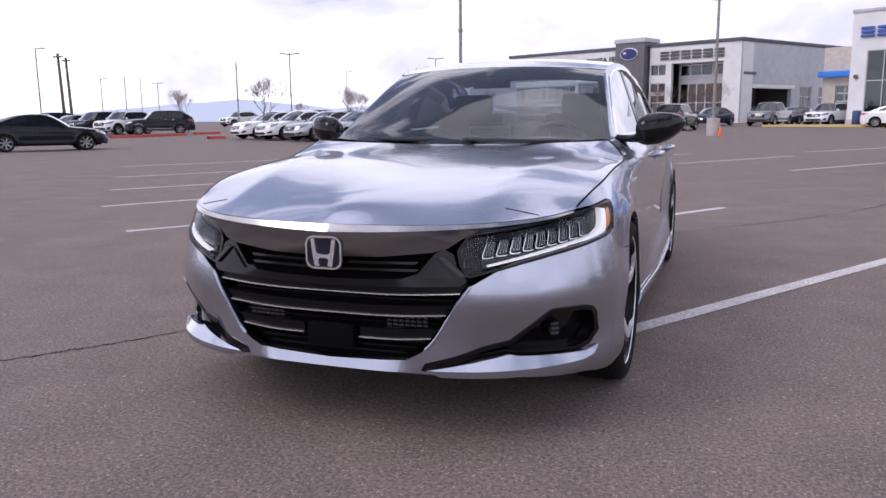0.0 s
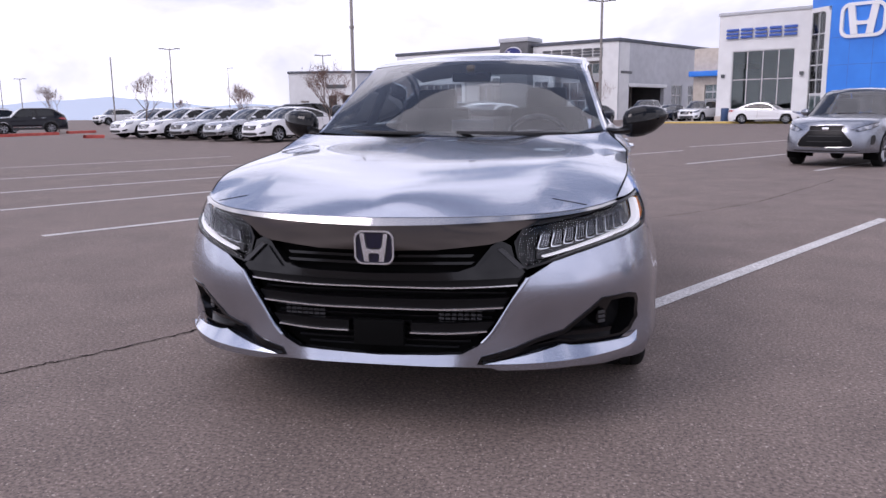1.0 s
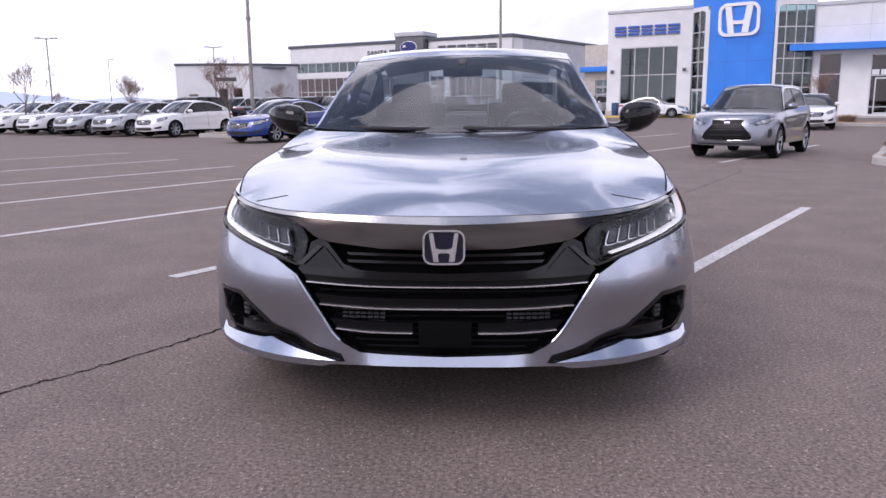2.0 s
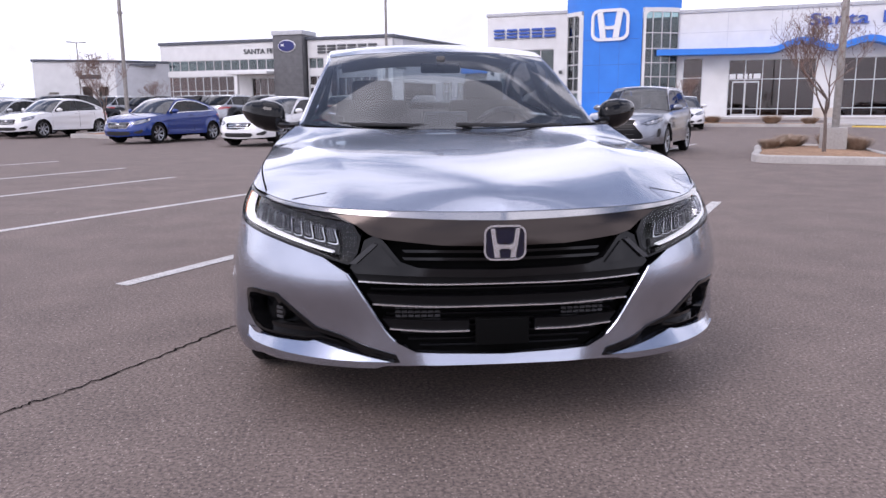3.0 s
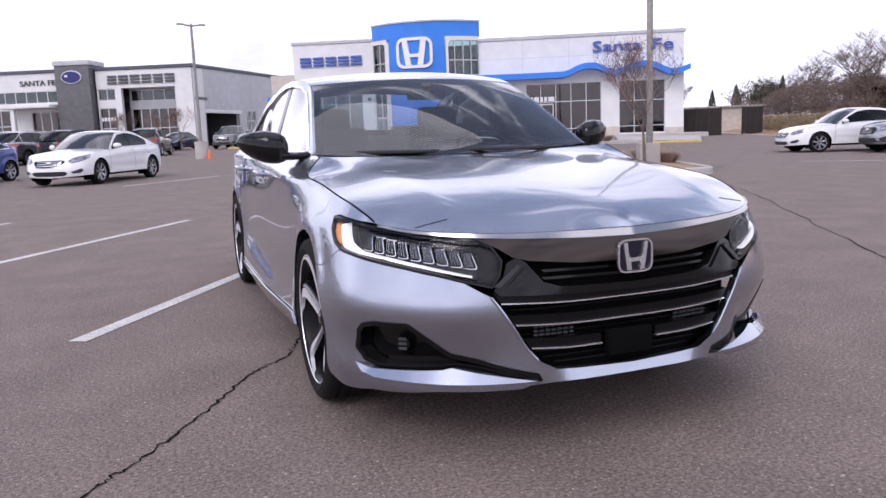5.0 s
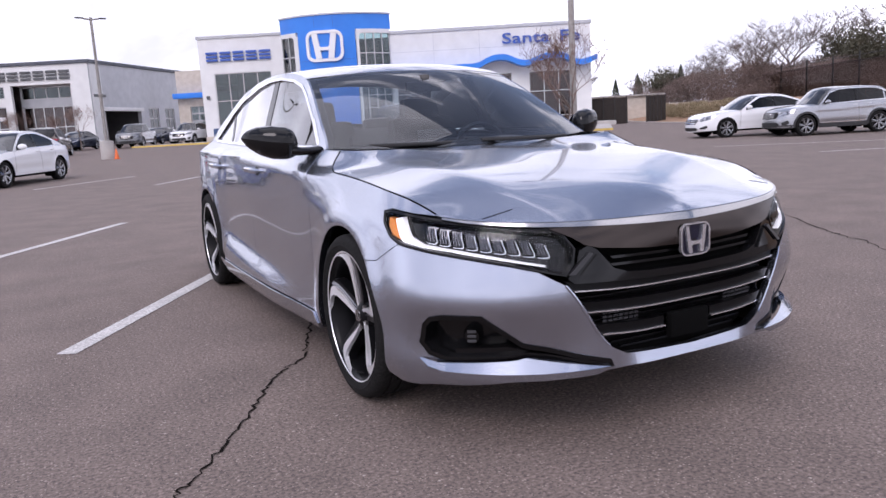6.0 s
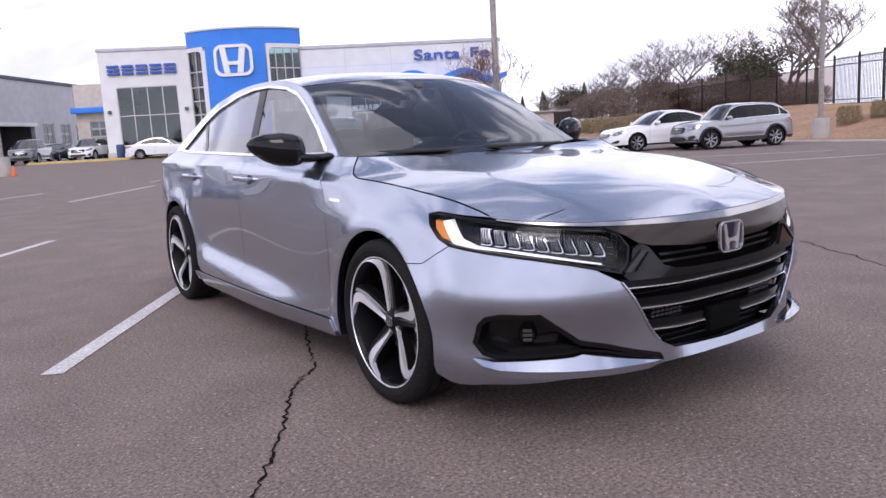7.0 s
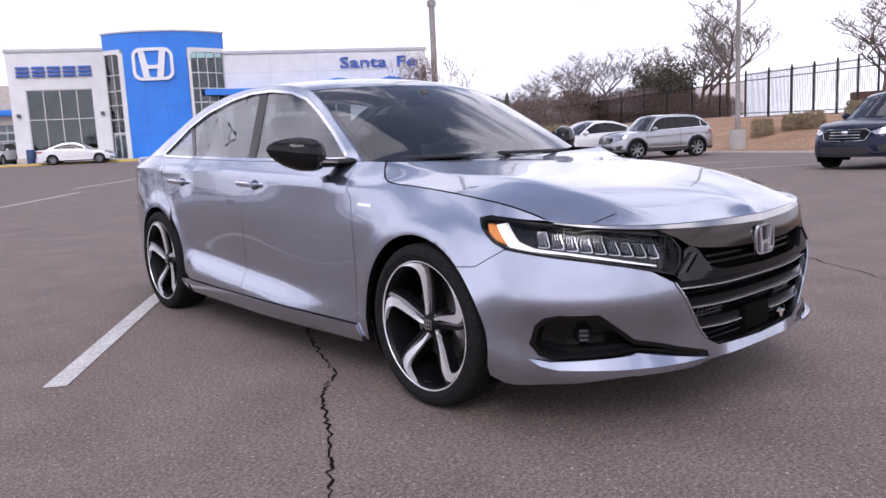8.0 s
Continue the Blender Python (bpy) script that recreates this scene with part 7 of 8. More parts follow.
            rr = sh.side(np.linspace(head + 0.15, rhead - 0.05, 9), np.interp(np.linspace(head + 0.15, rhead - 0.05, 9), rail[:, 0], rail[:, 1]) + 0.045, -0.06, sd)
            part("roof_rail", tube([tuple(q) for q in rr], [0.006] + [0.016] * 7 + [0.006], 6), M["smoke_chrome"], car)
    if dark_trim:
        for a0, a1, nm in ((sh.s0, -(r + 0.13), "front_skirt"), (base + r + 0.13, sh.s1, "rear_skirt")):
            part(nm, panel_mesh([(a0, lo + 0.02), (a1, lo + 0.02), (a1, lo + 0.14), (a0, lo + 0.12)], out=0.003, rim=0.0, gap=0.0, sides=both, size=0.1, edge_step=0.06, place=sh.skin), M["dark_plastic"], car)
    # inside and underneath
    part("cabin", box((0, (foot + rfoot) / 2 - off + 0.1, lo + 0.42), (k["half"] * 1.5, rfoot - foot - 0.5, 0.5), 0.05), M["dash"], car)
    for sd in both:
        part("seat", box((sd * 0.36, 0.5 * (head + rhead) - 0.15 - off, roof - 0.50), (0.46, 0.14, 0.55), 0.05), M["dash"], car)
    part("underbody", box((0, 0.0, lo + 0.06), (k["half"] * 1.4, base + 1.2, 0.10)), M["void"], car)
    car.matrix_world = Matrix.Translation((x, y, ground_z(x, y))) @ Matrix.Rotation(radians(heading + 90), 4, "Z") @ Matrix.Scale(scale, 4)
    return car


def at(x, y, heading, scale=1.0):
    return Matrix.Translation((x, y, ground_z(x, y))) @ Matrix.Rotation(radians(heading + 90), 4, "Z") @ Matrix.Scale(scale, 4)


def place_copy(src, x, y, heading, label=""):
    c = copy_thing(src, at(x, y, heading))
    if label:
        c["label"] = label
    return c


ROW = -117.5   # the row's cars point this way
ux, uy = math.cos(radians(ROW + 90)), math.sin(radians(ROW + 90))      # along the row, towards the showroom
bx, by = -math.cos(radians(ROW)), -math.sin(radians(ROW))              # back from the row
hatch = parked("hatch", M["car_white"], "white hatchback parked beside the planter", -12.5, 28.6, ROW)
white_sedan = parked("sedan", M["car_white"], "white sedan with a black grille in the row", -2.98, 21.75, ROW, dark_trim=None, scale=1.03, bars="chrome", trim="chrome")
blue = parked("hatch", M["car_blue"], "bright blue hatchback in the row of parked cars", -7.15, 24.0, ROW, trim="chrome")
silver_sedan = parked("sedan", M["car_lightgrey"], "light grey sedan in the row of parked cars", -12.5 - ux * 2.65, 28.6 - uy * 2.65, ROW)
for k, (src, lab) in enumerate(((silver_sedan, ""), (white_sedan, "white sedan in the row of parked cars"), (white_sedan, "white sedan at the end of the parked row"))):
    place_copy(src, -12.5 - ux * 2.65 * (k + 2), 28.6 - uy * 2.65 * (k + 2), ROW, lab)
grey_suv = parked("suv", M["car_silver"], "silver crossover with dark sills behind the parked row", -7.96, 42.2, 45, dark_trim="rails")
dark_suv = parked("suv", M["car_black"], "black crossover parked in the back row", -14.0, 35.5, ROW + 180, dark_trim=True)
for k in range(5):
    src = (dark_suv, grey_suv, dark_suv, dark_suv, grey_suv)[k]
    place_copy(src, -11.0 - ux * 2.65 * k + bx * 13.0, 28.2 - uy * 2.65 * k + by * 13.0, ROW + 180)
# crossover facing the camera
lane_car = parked("suv", M["car_pewter"], "silver-grey crossover with a large dark grille on the lane", 6.24, 14.75, -123, scale=0.95, face=SPINDLE_FACE, trim="chrome")
parked("suv", M["car_silver"], "silver crossover with dark sills below the bank", 21.97, 14.5, 158, dark_trim=True, scale=0.95, trim="chrome")
place_copy(white_sedan, 21.4, 17.2, 160, "white sedan parked beside the crossover")
parked("suv", M["car_navy"], "dark blue sport utility vehicle with a chrome grille", 16.72, 4.25, 170, dark_trim=True, scale=1.03)
parked("sedan", M["car_black"], "black sedan standing on the open lot", -24.0, 20.1, 54)
place_copy(white_sedan, 12.2, 53.4, -26, "white sedan before the showroom window")
parked("pickup", M["car_grey"], "grey pickup truck in front of the garage", 4.6, 60.5, -112)
white_suv = parked("suv", M["car_white"], "white crossover parked beside the garage", 8.5, 60.0, -122, dark_trim="rails")
brown = parked("suv", M["car_brown"], "brown crossover parked behind the light pole", -1.5, 47.4, 78, dark_trim=True)
dark_sedan = parked("sedan", M["car_navy"], "dark blue sedan by the grey showroom", 0.5, 61.5, -115)
place_copy(dark_sedan, -2.4, 62.5, -115)
place_copy(dark_sedan, 6.8, 66.0, -115)
place_copy(dark_sedan, 10.0, 69.0, -115)
place_copy(white_sedan, 14.1, 31.1, 250, "white sedan facing the lane before the showroom")
# far rows on the left
place_copy(dark_suv, -35.4, 40.4, -140, "black crossover behind the red kerb")
place_copy(white_suv, -39.2, 41.2, -95, "white crossover behind the red kerb")
for k in range(3):
    place_copy((dark_suv, dark_sedan, dark_suv)[k], -42.0 - 2.7 * k, 41.5 + 0.4 * k, -95)
for k in range(9):
    place_copy((white_suv, white_sedan, dark_suv, white_sedan, dark_sedan, white_sedan, white_suv, dark_suv, white_sedan)[k], -50 + 3.0 * k, 71 + 1.3 * k, ROW + 8)
for k in range(8):
    place_copy((dark_suv, white_suv, dark_sedan, dark_suv, white_sedan, dark_suv, dark_sedan, white_suv)[k], -56 + 4.4 * k, 86 - 0.8 * k, ROW)
for k in range(6):
    place_copy((dark_suv, dark_sedan, grey_suv, dark_suv, white_sedan, dark_sedan)[k], -33.0 + 3.1 * k, 58.0 - 1.4 * k, ROW)

# ---- poles, planters, bank, fence, trees ----
def light_pole(x, y, height, heads=2, radius=0.09, turn=0.0, base=True, label="tall grey steel light pole on a concrete base", mat=None, head=1.0):
    z = ground_z(x, y)
    p = thing("street_lamp", label, "street lamp", "light poles", at=Matrix.Translation((x, y, z)))
    if base:
        part("concrete_base", lathe([(0.0, 0.86), (0.29, 0.86), (0.31, 0.83), (0.31, 0.0)], "z", 24), M["concrete"], p, "round concrete base")
        part("base_plate", box((0, 0, 0.875), (0.32, 0.32, 0.03), 0.008), M["pole"], p)
    part("pole", tube([(0, 0, 0.8 if base else 0), (0, 0, height * 0.5), (0, 0, height)], [radius, radius * 0.85, radius * 0.7], 12), mat or M["pole"], p)
    part("collar", lathe([(radius * 1.25, 0.45 * height), (radius * 1.3, 0.45 * height + 0.12), (radius * 0.8, 0.45 * height + 0.14)], "z", 12), M["pole"], p)
    for k in range(heads):
        a = turn + math.pi * k
        d = Vector((math.cos(a), math.sin(a), 0))
        part("arm", tube([(0, 0, height - 0.1), tuple(d * 0.35 + Vector((0, 0, height - 0.05)))], 0.035, 8), M["pole"], p)
        part("lamp_head", box(tuple(d * (0.35 + 0.27 * head) + Vector((0, 0, height - 0.03))), (0.56 * head, 0.30 * head, 0.09 * head), 0.02, Matrix.Rotation(a, 4, "Z")), M["sign_grey"], p)
    return p


island_pole = light_pole(9.85, 12.65, 9.5, 2, 0.085, 0.4, base=False, label="tall grey steel light pole on a low concrete block")
part("concrete_base", box((0.0, 0.05, 0.26), (0.50, 0.48, 0.74), 0.03, Matrix.Rotation(radians(-25), 4, "Z")), M["concrete"], island_pole, "pale concrete block")
light_pole(0.82, 36.8, 6.5, 2, 0.085, 0.2, head=0.6)
light_pole(-11.78, 35.6, 12.0, 2, 0.10, 0.6)
light_pole(26.4, 13.6, 10.0, 2, 0.10, 1.2)
# thin far poles across the lot
for x, y, h in ((-29.6, 48.3, 5.8), (-36.3, 51.1, 5.5), (-50.2, 44.3, 6.7), (-71.1, 72.9, 5.9), (-65.7, 71.0, 5.9), (-74.3, 83.5, 6.5), (-69.4, 81.1, 5.6), (-48.5, 94.9, 7.1), (-23.2, 62.6, 6.1)):
    light_pole(x, y, h, 0 if x in (-36.3, -65.7, -74.3) else 1 if x in (-50.2, -48.5, -71.1) else 2, 0.06, 0.3, head=0.7, base=False, label="thin grey light pole far across the lot")
for x, y, h in ((-49.0, 45.5, 6.3), (-53.0, 50.2, 6.4)):
    up = thing("utility_pole", "dark wooden utility pole with a crossarm", "utility pole", at=Matrix.Translation((x, y, ground_z(x, y))))
    part("post", tube([(0, 0, 0), (-0.2, 0, h)], [0.14, 0.09], 10), M["wood_pole"], up)
    part("crossarm", box((-0.19, 0, h - 0.25), (0.9, 0.10, 0.10), 0.01), M["wood_pole"], up)


def kerb_ring(name, pts, width, height, mat, label):
    """A raised kerb along a closed line on the ground, rounded on top."""
    line = smooth_line(pts, 8, True)
    n = len(line)
    rows = []
    cx, cy = sum(p[0] for p in line) / n, sum(p[1] for p in line) / n
    for k in range(n + 1):
        x, y = line[k % n]
        t = np.array(line[(k + 1) % n]) - np.array(line[(k - 1) % n])
        t = t / np.linalg.norm(t)
        nr = np.array((t[1], -t[0]))
        if np.dot(nr, (x - cx, y - cy)) < 0:
            nr = -nr
        z = ground_z(x, y)
        a, b = np.array((x, y)), np.array((x, y)) - nr * width
        rows.append([(*a, z - 0.05), (*(a - nr * 0.01), z + height - 0.02), (*(a - nr * 0.03), z + height), (*(b + nr * 0.02), z + height), (*b, z + height - 0.02), (*b, z - 0.05)])
    return part(name, grid_mesh(rows), mat, None), line


def planter(pts, label, soil=True):
    kb, line = kerb_ring("planter", pts, 0.16, 0.15, M["concrete"], label)
    tagged(kb, label, "planter")
    if soil:
        cx, cy = sum(p[0] for p in line) / len(line), sum(p[1] for p in line) / len(line)
        rows = [[(cx + (x - cx) * f, cy + (y - cy) * f, ground_z(x, y) + 0.10 + 0.07 * (1 - f * f) + 0.02 * noise.noise((x * f, y * f, 0))) for x, y in line + [line[0]]] for f in (0.97, 0.75, 0.5, 0.25, 0.02)]
        part("soil", grid_mesh(rows), M["soil"], kb)
    return kb


planter([(7.25, 11.1), (8.2, 10.35), (9.2, 9.85), (9.75, 10.3), (10.6, 12.2), (11.5, 14.4), (11.1, 15.2), (10.1, 15.6), (9.3, 15.0), (8.2, 13.0)], "kerbed planting island with bare brown soil")
planter([(-11.4, 27.2), (-10.6, 26.6), (-9.6, 26.2), (-9.0, 26.7), (-8.4, 28.5), (-7.9, 30.6), (-8.9, 31.0), (-10.2, 31.2)], "kerbed planting island in the parked row")
# pale walkway from the showroom's corner to the lane, with a yellow kerb at its end
wk = [(21.8, 31.9), (25.0, 29.3), (37.2, 44.4), (31.4, 47.0)]
rows = [[(x0 + (x1 - x0) * v, y0 + (y1 - y0) * v, ground_z(x0 + (x1 - x0) * v, y0 + (y1 - y0) * v)) for v in np.linspace(0, 1, 9)] for (x0, y0), (x1, y1) in ((wk[0], wk[3]), (wk[1], wk[2]))]
walk_way = tagged(part("pavement", grid_mesh([[(x, y, z - 0.3) for x, y, z in rows[0]], [(x, y, z + 0.11) for x, y, z in rows[0]], [(x, y, z + 0.11) for x, y, z in rows[1]], [(x, y, z - 0.3) for x, y, z in rows[1]]]), M["concrete"]), "pale concrete walkway beside the showroom", "pavement", kind="structure")
part("kerb_edge", box((23.35, 30.55, 0.07), (4.2, 0.2, 0.24), 0.03, Matrix.Rotation(math.atan2(-2.6, 3.2), 4, "Z")), M["yellow_kerb"], walk_way, "yellow painted kerb")
planter([(12.0, 36.0), (17.0, 33.0), (22.0, 31.0), (22.8, 32.4), (18.0, 35.0), (12.6, 38.0)], "low planting strip before the showroom")

for pts in (((-33.0, 33.2), (-32.2, 35.4), (-31.6, 38.4)), ((-32.4, 40.3), (-32.0, 41.2), (-31.7, 42.1)), ((-25.1, 32.0), (-24.8, 32.3), (-24.4, 32.5))):
    rows = []
    for x, y in smooth_line(pts, 8):
        z = ground_z(x, y)
        rows.append([(x + 0.12, y - 0.1, z - 0.05), (x + 0.1, y - 0.08, z + 0.16), (x - 0.35, y + 0.3, z + 0.16), (x - 0.37, y + 0.32, z - 0.05)])
    tagged(part("kerb", grid_mesh(rows), M["red_kerb"]), "red painted kerb along the lot", "kerb", kind="structure")

# bank on the right, with a kerb at its foot
BANK = np.array(smooth_line([(19.0, -6.0), (21.6, 0.0), (23.3, 5.0), (24.2, 9.0), (25.0, 12.5), (26.6, 17.0), (29.5, 23.0), (34.0, 31.0), (40.0, 42.0), (50.0, 58.0)], 8))


def bank_z(d):
    return 1.30 * ease(0.0, 8.5, d)


rows = []
for k, (x, y) in enumerate(BANK):
    t = BANK[min(k + 1, len(BANK) - 1)] - BANK[max(k - 1, 0)]
    n = np.array((t[1], -t[0])) / np.linalg.norm(t)
    z = ground_z(x, y)
    rows.append([(x + n[0] * d, y + n[1] * d, z + 0.02 + bank_z(d) + (0.10 * noise.noise((x * 0.7 + d, y * 0.7, 3.0)) if 0.3 < d < 30 else 0)) for d in (0.15, 0.6, 1.3, 2.2, 3.2, 4.4, 5.8, 7.5, 9.5, 13.0, 30.0, 90.0)])
tagged(part("bank", grid_mesh(rows), M["soil"]), "bare red-brown earth bank", "ground", kind="structure")
rows = []
for k, (x, y) in enumerate(BANK):
    t = BANK[min(k + 1, len(BANK) - 1)] - BANK[max(k - 1, 0)]
    n = np.array((t[1], -t[0])) / np.linalg.norm(t)
    z = ground_z(x, y)
    rows.append([(x - n[0] * 0.02, y - n[1] * 0.02, z - 0.05), (x, y, z + 0.05), (x + n[0] * 0.16, y + n[1] * 0.16, z + 0.06), (x + n[0] * 0.18, y + n[1] * 0.18, z - 0.02)])
tagged(part("kerb", grid_mesh(rows), M["concrete"]), "pale concrete kerb at the foot of the bank", "kerb", kind="structure")


def beside_bank(k, d):
    """A point d metres behind the kerb at station k."""
    k = min(max(k, 0), len(BANK) - 1.001)
    i = int(k)
    p = BANK[i] + (BANK[i + 1] - BANK[i]) * (k - i)
    t = BANK[i + 1] - BANK[i]
    n = np.array((t[1], -t[0])) / np.linalg.norm(t)
    q = p + n * d
    return float(q[0]), float(q[1]), ground_z(p[0], p[1]) + bank_z(d)


def iron_fence():
    """Black iron fence along the top of the bank; its far stretch carries dark screens."""
    pts = [beside_bank(k, 11.5 - 1.5 * (1 - ease(30, 62, k))) for k in np.linspace(10, len(BANK) - 1.01, 26)]
    for a, b in zip(pts, pts[1:]):
        a, b = Vector(a), Vector(b)
        L = (b - a).length
        fe = thing("fence_panel", "black iron fence panel with upright bars", "fence", "fence on the bank", at=Matrix.Translation(a))
        d = b - a
        part("post", box((0, 0, 1.35), (0.09, 0.09, 2.8), 0.01), M["iron"], fe)
        for z in (0.25, 2.15, 2.5):
            part("rail", tube([(0, 0, z), (d.x, d.y, d.z + z)], 0.024, 4), M["iron"], fe)
        if a.y > 21:
            n = Vector((-d.y, d.x, 0)).normalized() * 0.04
            part("screen", raw([(n.x, n.y, 0.1), (d.x + n.x, d.y + n.y, d.z + 0.1), (d.x + n.x, d.y + n.y, d.z + 2.2), (n.x, n.y, 2.2), (n.x * 1.3, n.y * 1.3, 0.1), (d.x + n.x * 1.3, d.y + n.y * 1.3, d.z + 0.1), (d.x + n.x * 1.3, d.y + n.y * 1.3, d.z + 2.2), (n.x * 1.3, n.y * 1.3, 2.2)],
                                ((0, 1, 2, 3), (7, 6, 5, 4), (0, 4, 5, 1), (3, 2, 6, 7), (0, 3, 7, 4), (1, 5, 6, 2))), M["screen"], fe, "dark privacy screen", smooth=False)
        else:
            n = max(2, int(L / 0.13))
            for k in range(1, n):
                q = a.lerp(b, k / n) - a
                part("bar", box((q.x, q.y, q.z + 1.3), (0.022, 0.022, 2.6)), M["iron"], fe, smooth=False)


iron_fence()


def bare_tree(name, seed, height, label, spread_=0.55, twigs=4, lean=0.0, trunk_r=None, up=0.35, fork=0.34, leafy=0.0, thin=0.005, tone="twig"):
    """A leafless tree: tapered trunk, limbs, and a crown of fine twigs."""
    rnd = random.Random(seed)
    tree = thing(name, label, "tree")
    trunk, crown, leaves = bmesh.new(), bmesh.new(), bmesh.new()
    r0 = trunk_r or height * 0.018

    def grow(p, d, length, r, level):
        pts, rad = [p], [r]
        n = 4 if level < 3 else 3
        for k in range(n):
            d = (d + Vector((rnd.uniform(-1, 1), rnd.uniform(-1, 1), rnd.uniform(-0.3, 0.6))) * (0.10 + 0.06 * level)).normalized()
            p = p + d * length / n
            pts.append(p)
            rad.append(r * (1 - 0.55 * (k + 1) / n))
        add_tube(trunk if level < 2 else crown, pts, [max(thin, q) for q in rad], 7 if level == 0 else 5 if level < 3 else 3, False)
        if level >= 3 and leafy:
            for _ in range(int(leafy)):
                c = pts[rnd.randrange(1, len(pts))] + Vector((rnd.uniform(-1, 1), rnd.uniform(-1, 1), rnd.uniform(-1, 1))) * 0.12
                u = Vector((rnd.uniform(-1, 1), rnd.uniform(-1, 1), rnd.uniform(-1, 1))).normalized()
                v = u.cross(Vector((0.3, 0.5, 0.8))).normalized()
                s = height * 0.0055 * rnd.uniform(0.6, 1.3)
                leaves.faces.new([leaves.verts.new(c + u * s), leaves.verts.new(c + v * s * 0.6), leaves.verts.new(c - u * s), leaves.verts.new(c - v * s * 0.6)])
        if level >= twigs:
            return
        kids = rnd.randint(3, 4) if level else rnd.randint(4, 6)
        for k in range(kids):
            q = pts[max(1, min(n, int(round(n * ((0.72 if level == 0 else 0.45) + (0.28 if level == 0 else 0.55) * (k + 1) / kids)))))]
            a = rnd.uniform(0, 2 * math.pi)
            side = Vector((math.cos(a), math.sin(a), 0))
            nd = (d * 0.55 + side * spread_ * rnd.uniform(0.7, 1.3) + Vector((0, 0, up))).normalized()
            grow(q, nd, length * rnd.uniform(0.55, 0.78), r * 0.50, level + 1)
    grow(Vector((0, 0, -0.05)), Vector((lean, 0, 1)).normalized(), height * fork, r0, 0)
    part("trunk", trunk, M["bark"], tree)
    part("crown", crown, M[tone], tree, "fine bare twigs")
    if leafy:
        tagged(part("dry_leaves", leaves, M["dry_leaf"], tree, "sparse dry leaves"), kind="stuff")
    else:
        leaves.free()
    return tree


def stand(src, x, y, turn=0.0, scale=1.0, z=None):
    return copy_thing(src, Matrix.Translation((x, y, ground_z(x, y) if z is None else z)) @ Matrix.Rotation(turn, 4, "Z") @ Matrix.Scale(scale, 4)) if src.get("used") else use(src, x, y, turn, scale, z)


def use(src, x, y, turn, scale, z):
    src["used"] = 1
    src.matrix_world = Matrix.Translation((x, y, ground_z(x, y) if z is None else z)) @ Matrix.Rotation(turn, 4, "Z") @ Matrix.Scale(scale, 4)
    return src


def evergreen(name, seed, height, width, label, mat="evergreen", shape="cone", n=2600, leaf=1.0):
    """A dense tree or shrub of many small leaf clumps with gaps, round a trunk."""
    rnd = random.Random(seed)
    tree = thing(name, label, "tree")
    part("trunk", tube([(0, 0, -0.05), (0.03, 0, height * 0.4), (0, 0.02, height * 0.8)], [height * 0.025, height * 0.018, height * 0.006], 7), M["bark"], tree)
    bm = bmesh.new()
    lobes = []
    for k in range(11):
        a, q = rnd.uniform(0, 2 * math.pi), rnd.random() ** 0.6
        lobes.append((width * 0.36 * q * math.cos(a), width * 0.36 * q * math.sin(a), height * rnd.uniform(0.16, 0.88 - 0.22 * q), height * rnd.uniform(0.10, 0.22)))
    for k in range(n):
        if shape == "cone":
            u = rnd.random() ** 0.8
            r, z = width / 2 * (1 - u) ** 0.8, height * (0.08 + 0.92 * u)
            a = rnd.uniform(0, 2 * math.pi)
            rr = r * (0.45 + 0.6 * rnd.random() ** 0.5) * (0.78 + 0.3 * noise.noise((math.cos(a) * 1.7 + seed, math.sin(a) * 1.7, z * 1.3)))
            c = Vector((rr * math.cos(a), rr * math.sin(a), z + rnd.uniform(-0.1, 0.1) * height * 0.2))
        else:
            lx, ly, lz, lr = lobes[k % 11]
            d = Vector((rnd.gauss(0, 1), rnd.gauss(0, 1), rnd.gauss(0, 0.8))).normalized() * lr * (0.35 + 0.85 * rnd.random() ** 0.7)
            c = Vector((lx + d.x * 1.5 * width / height, ly + d.y * 1.5 * width / height, max(0.05, lz + d.z)))
        s = height * leaf * rnd.uniform(0.010, 0.030)
        x = Vector((rnd.uniform(-1, 1), rnd.uniform(-1, 1), rnd.uniform(-0.5, 1))).normalized()
        y = x.cross(Vector((rnd.uniform(-1, 1), rnd.uniform(-1, 1), 0.4))).normalized()
        bm.faces.new([bm.verts.new(c + x * s), bm.verts.new(c + y * s * 0.5), bm.verts.new(c - x * s * 0.6), bm.verts.new(c - y * s * 0.5)])
    part("crown", bm, M[mat], tree)
    return tree


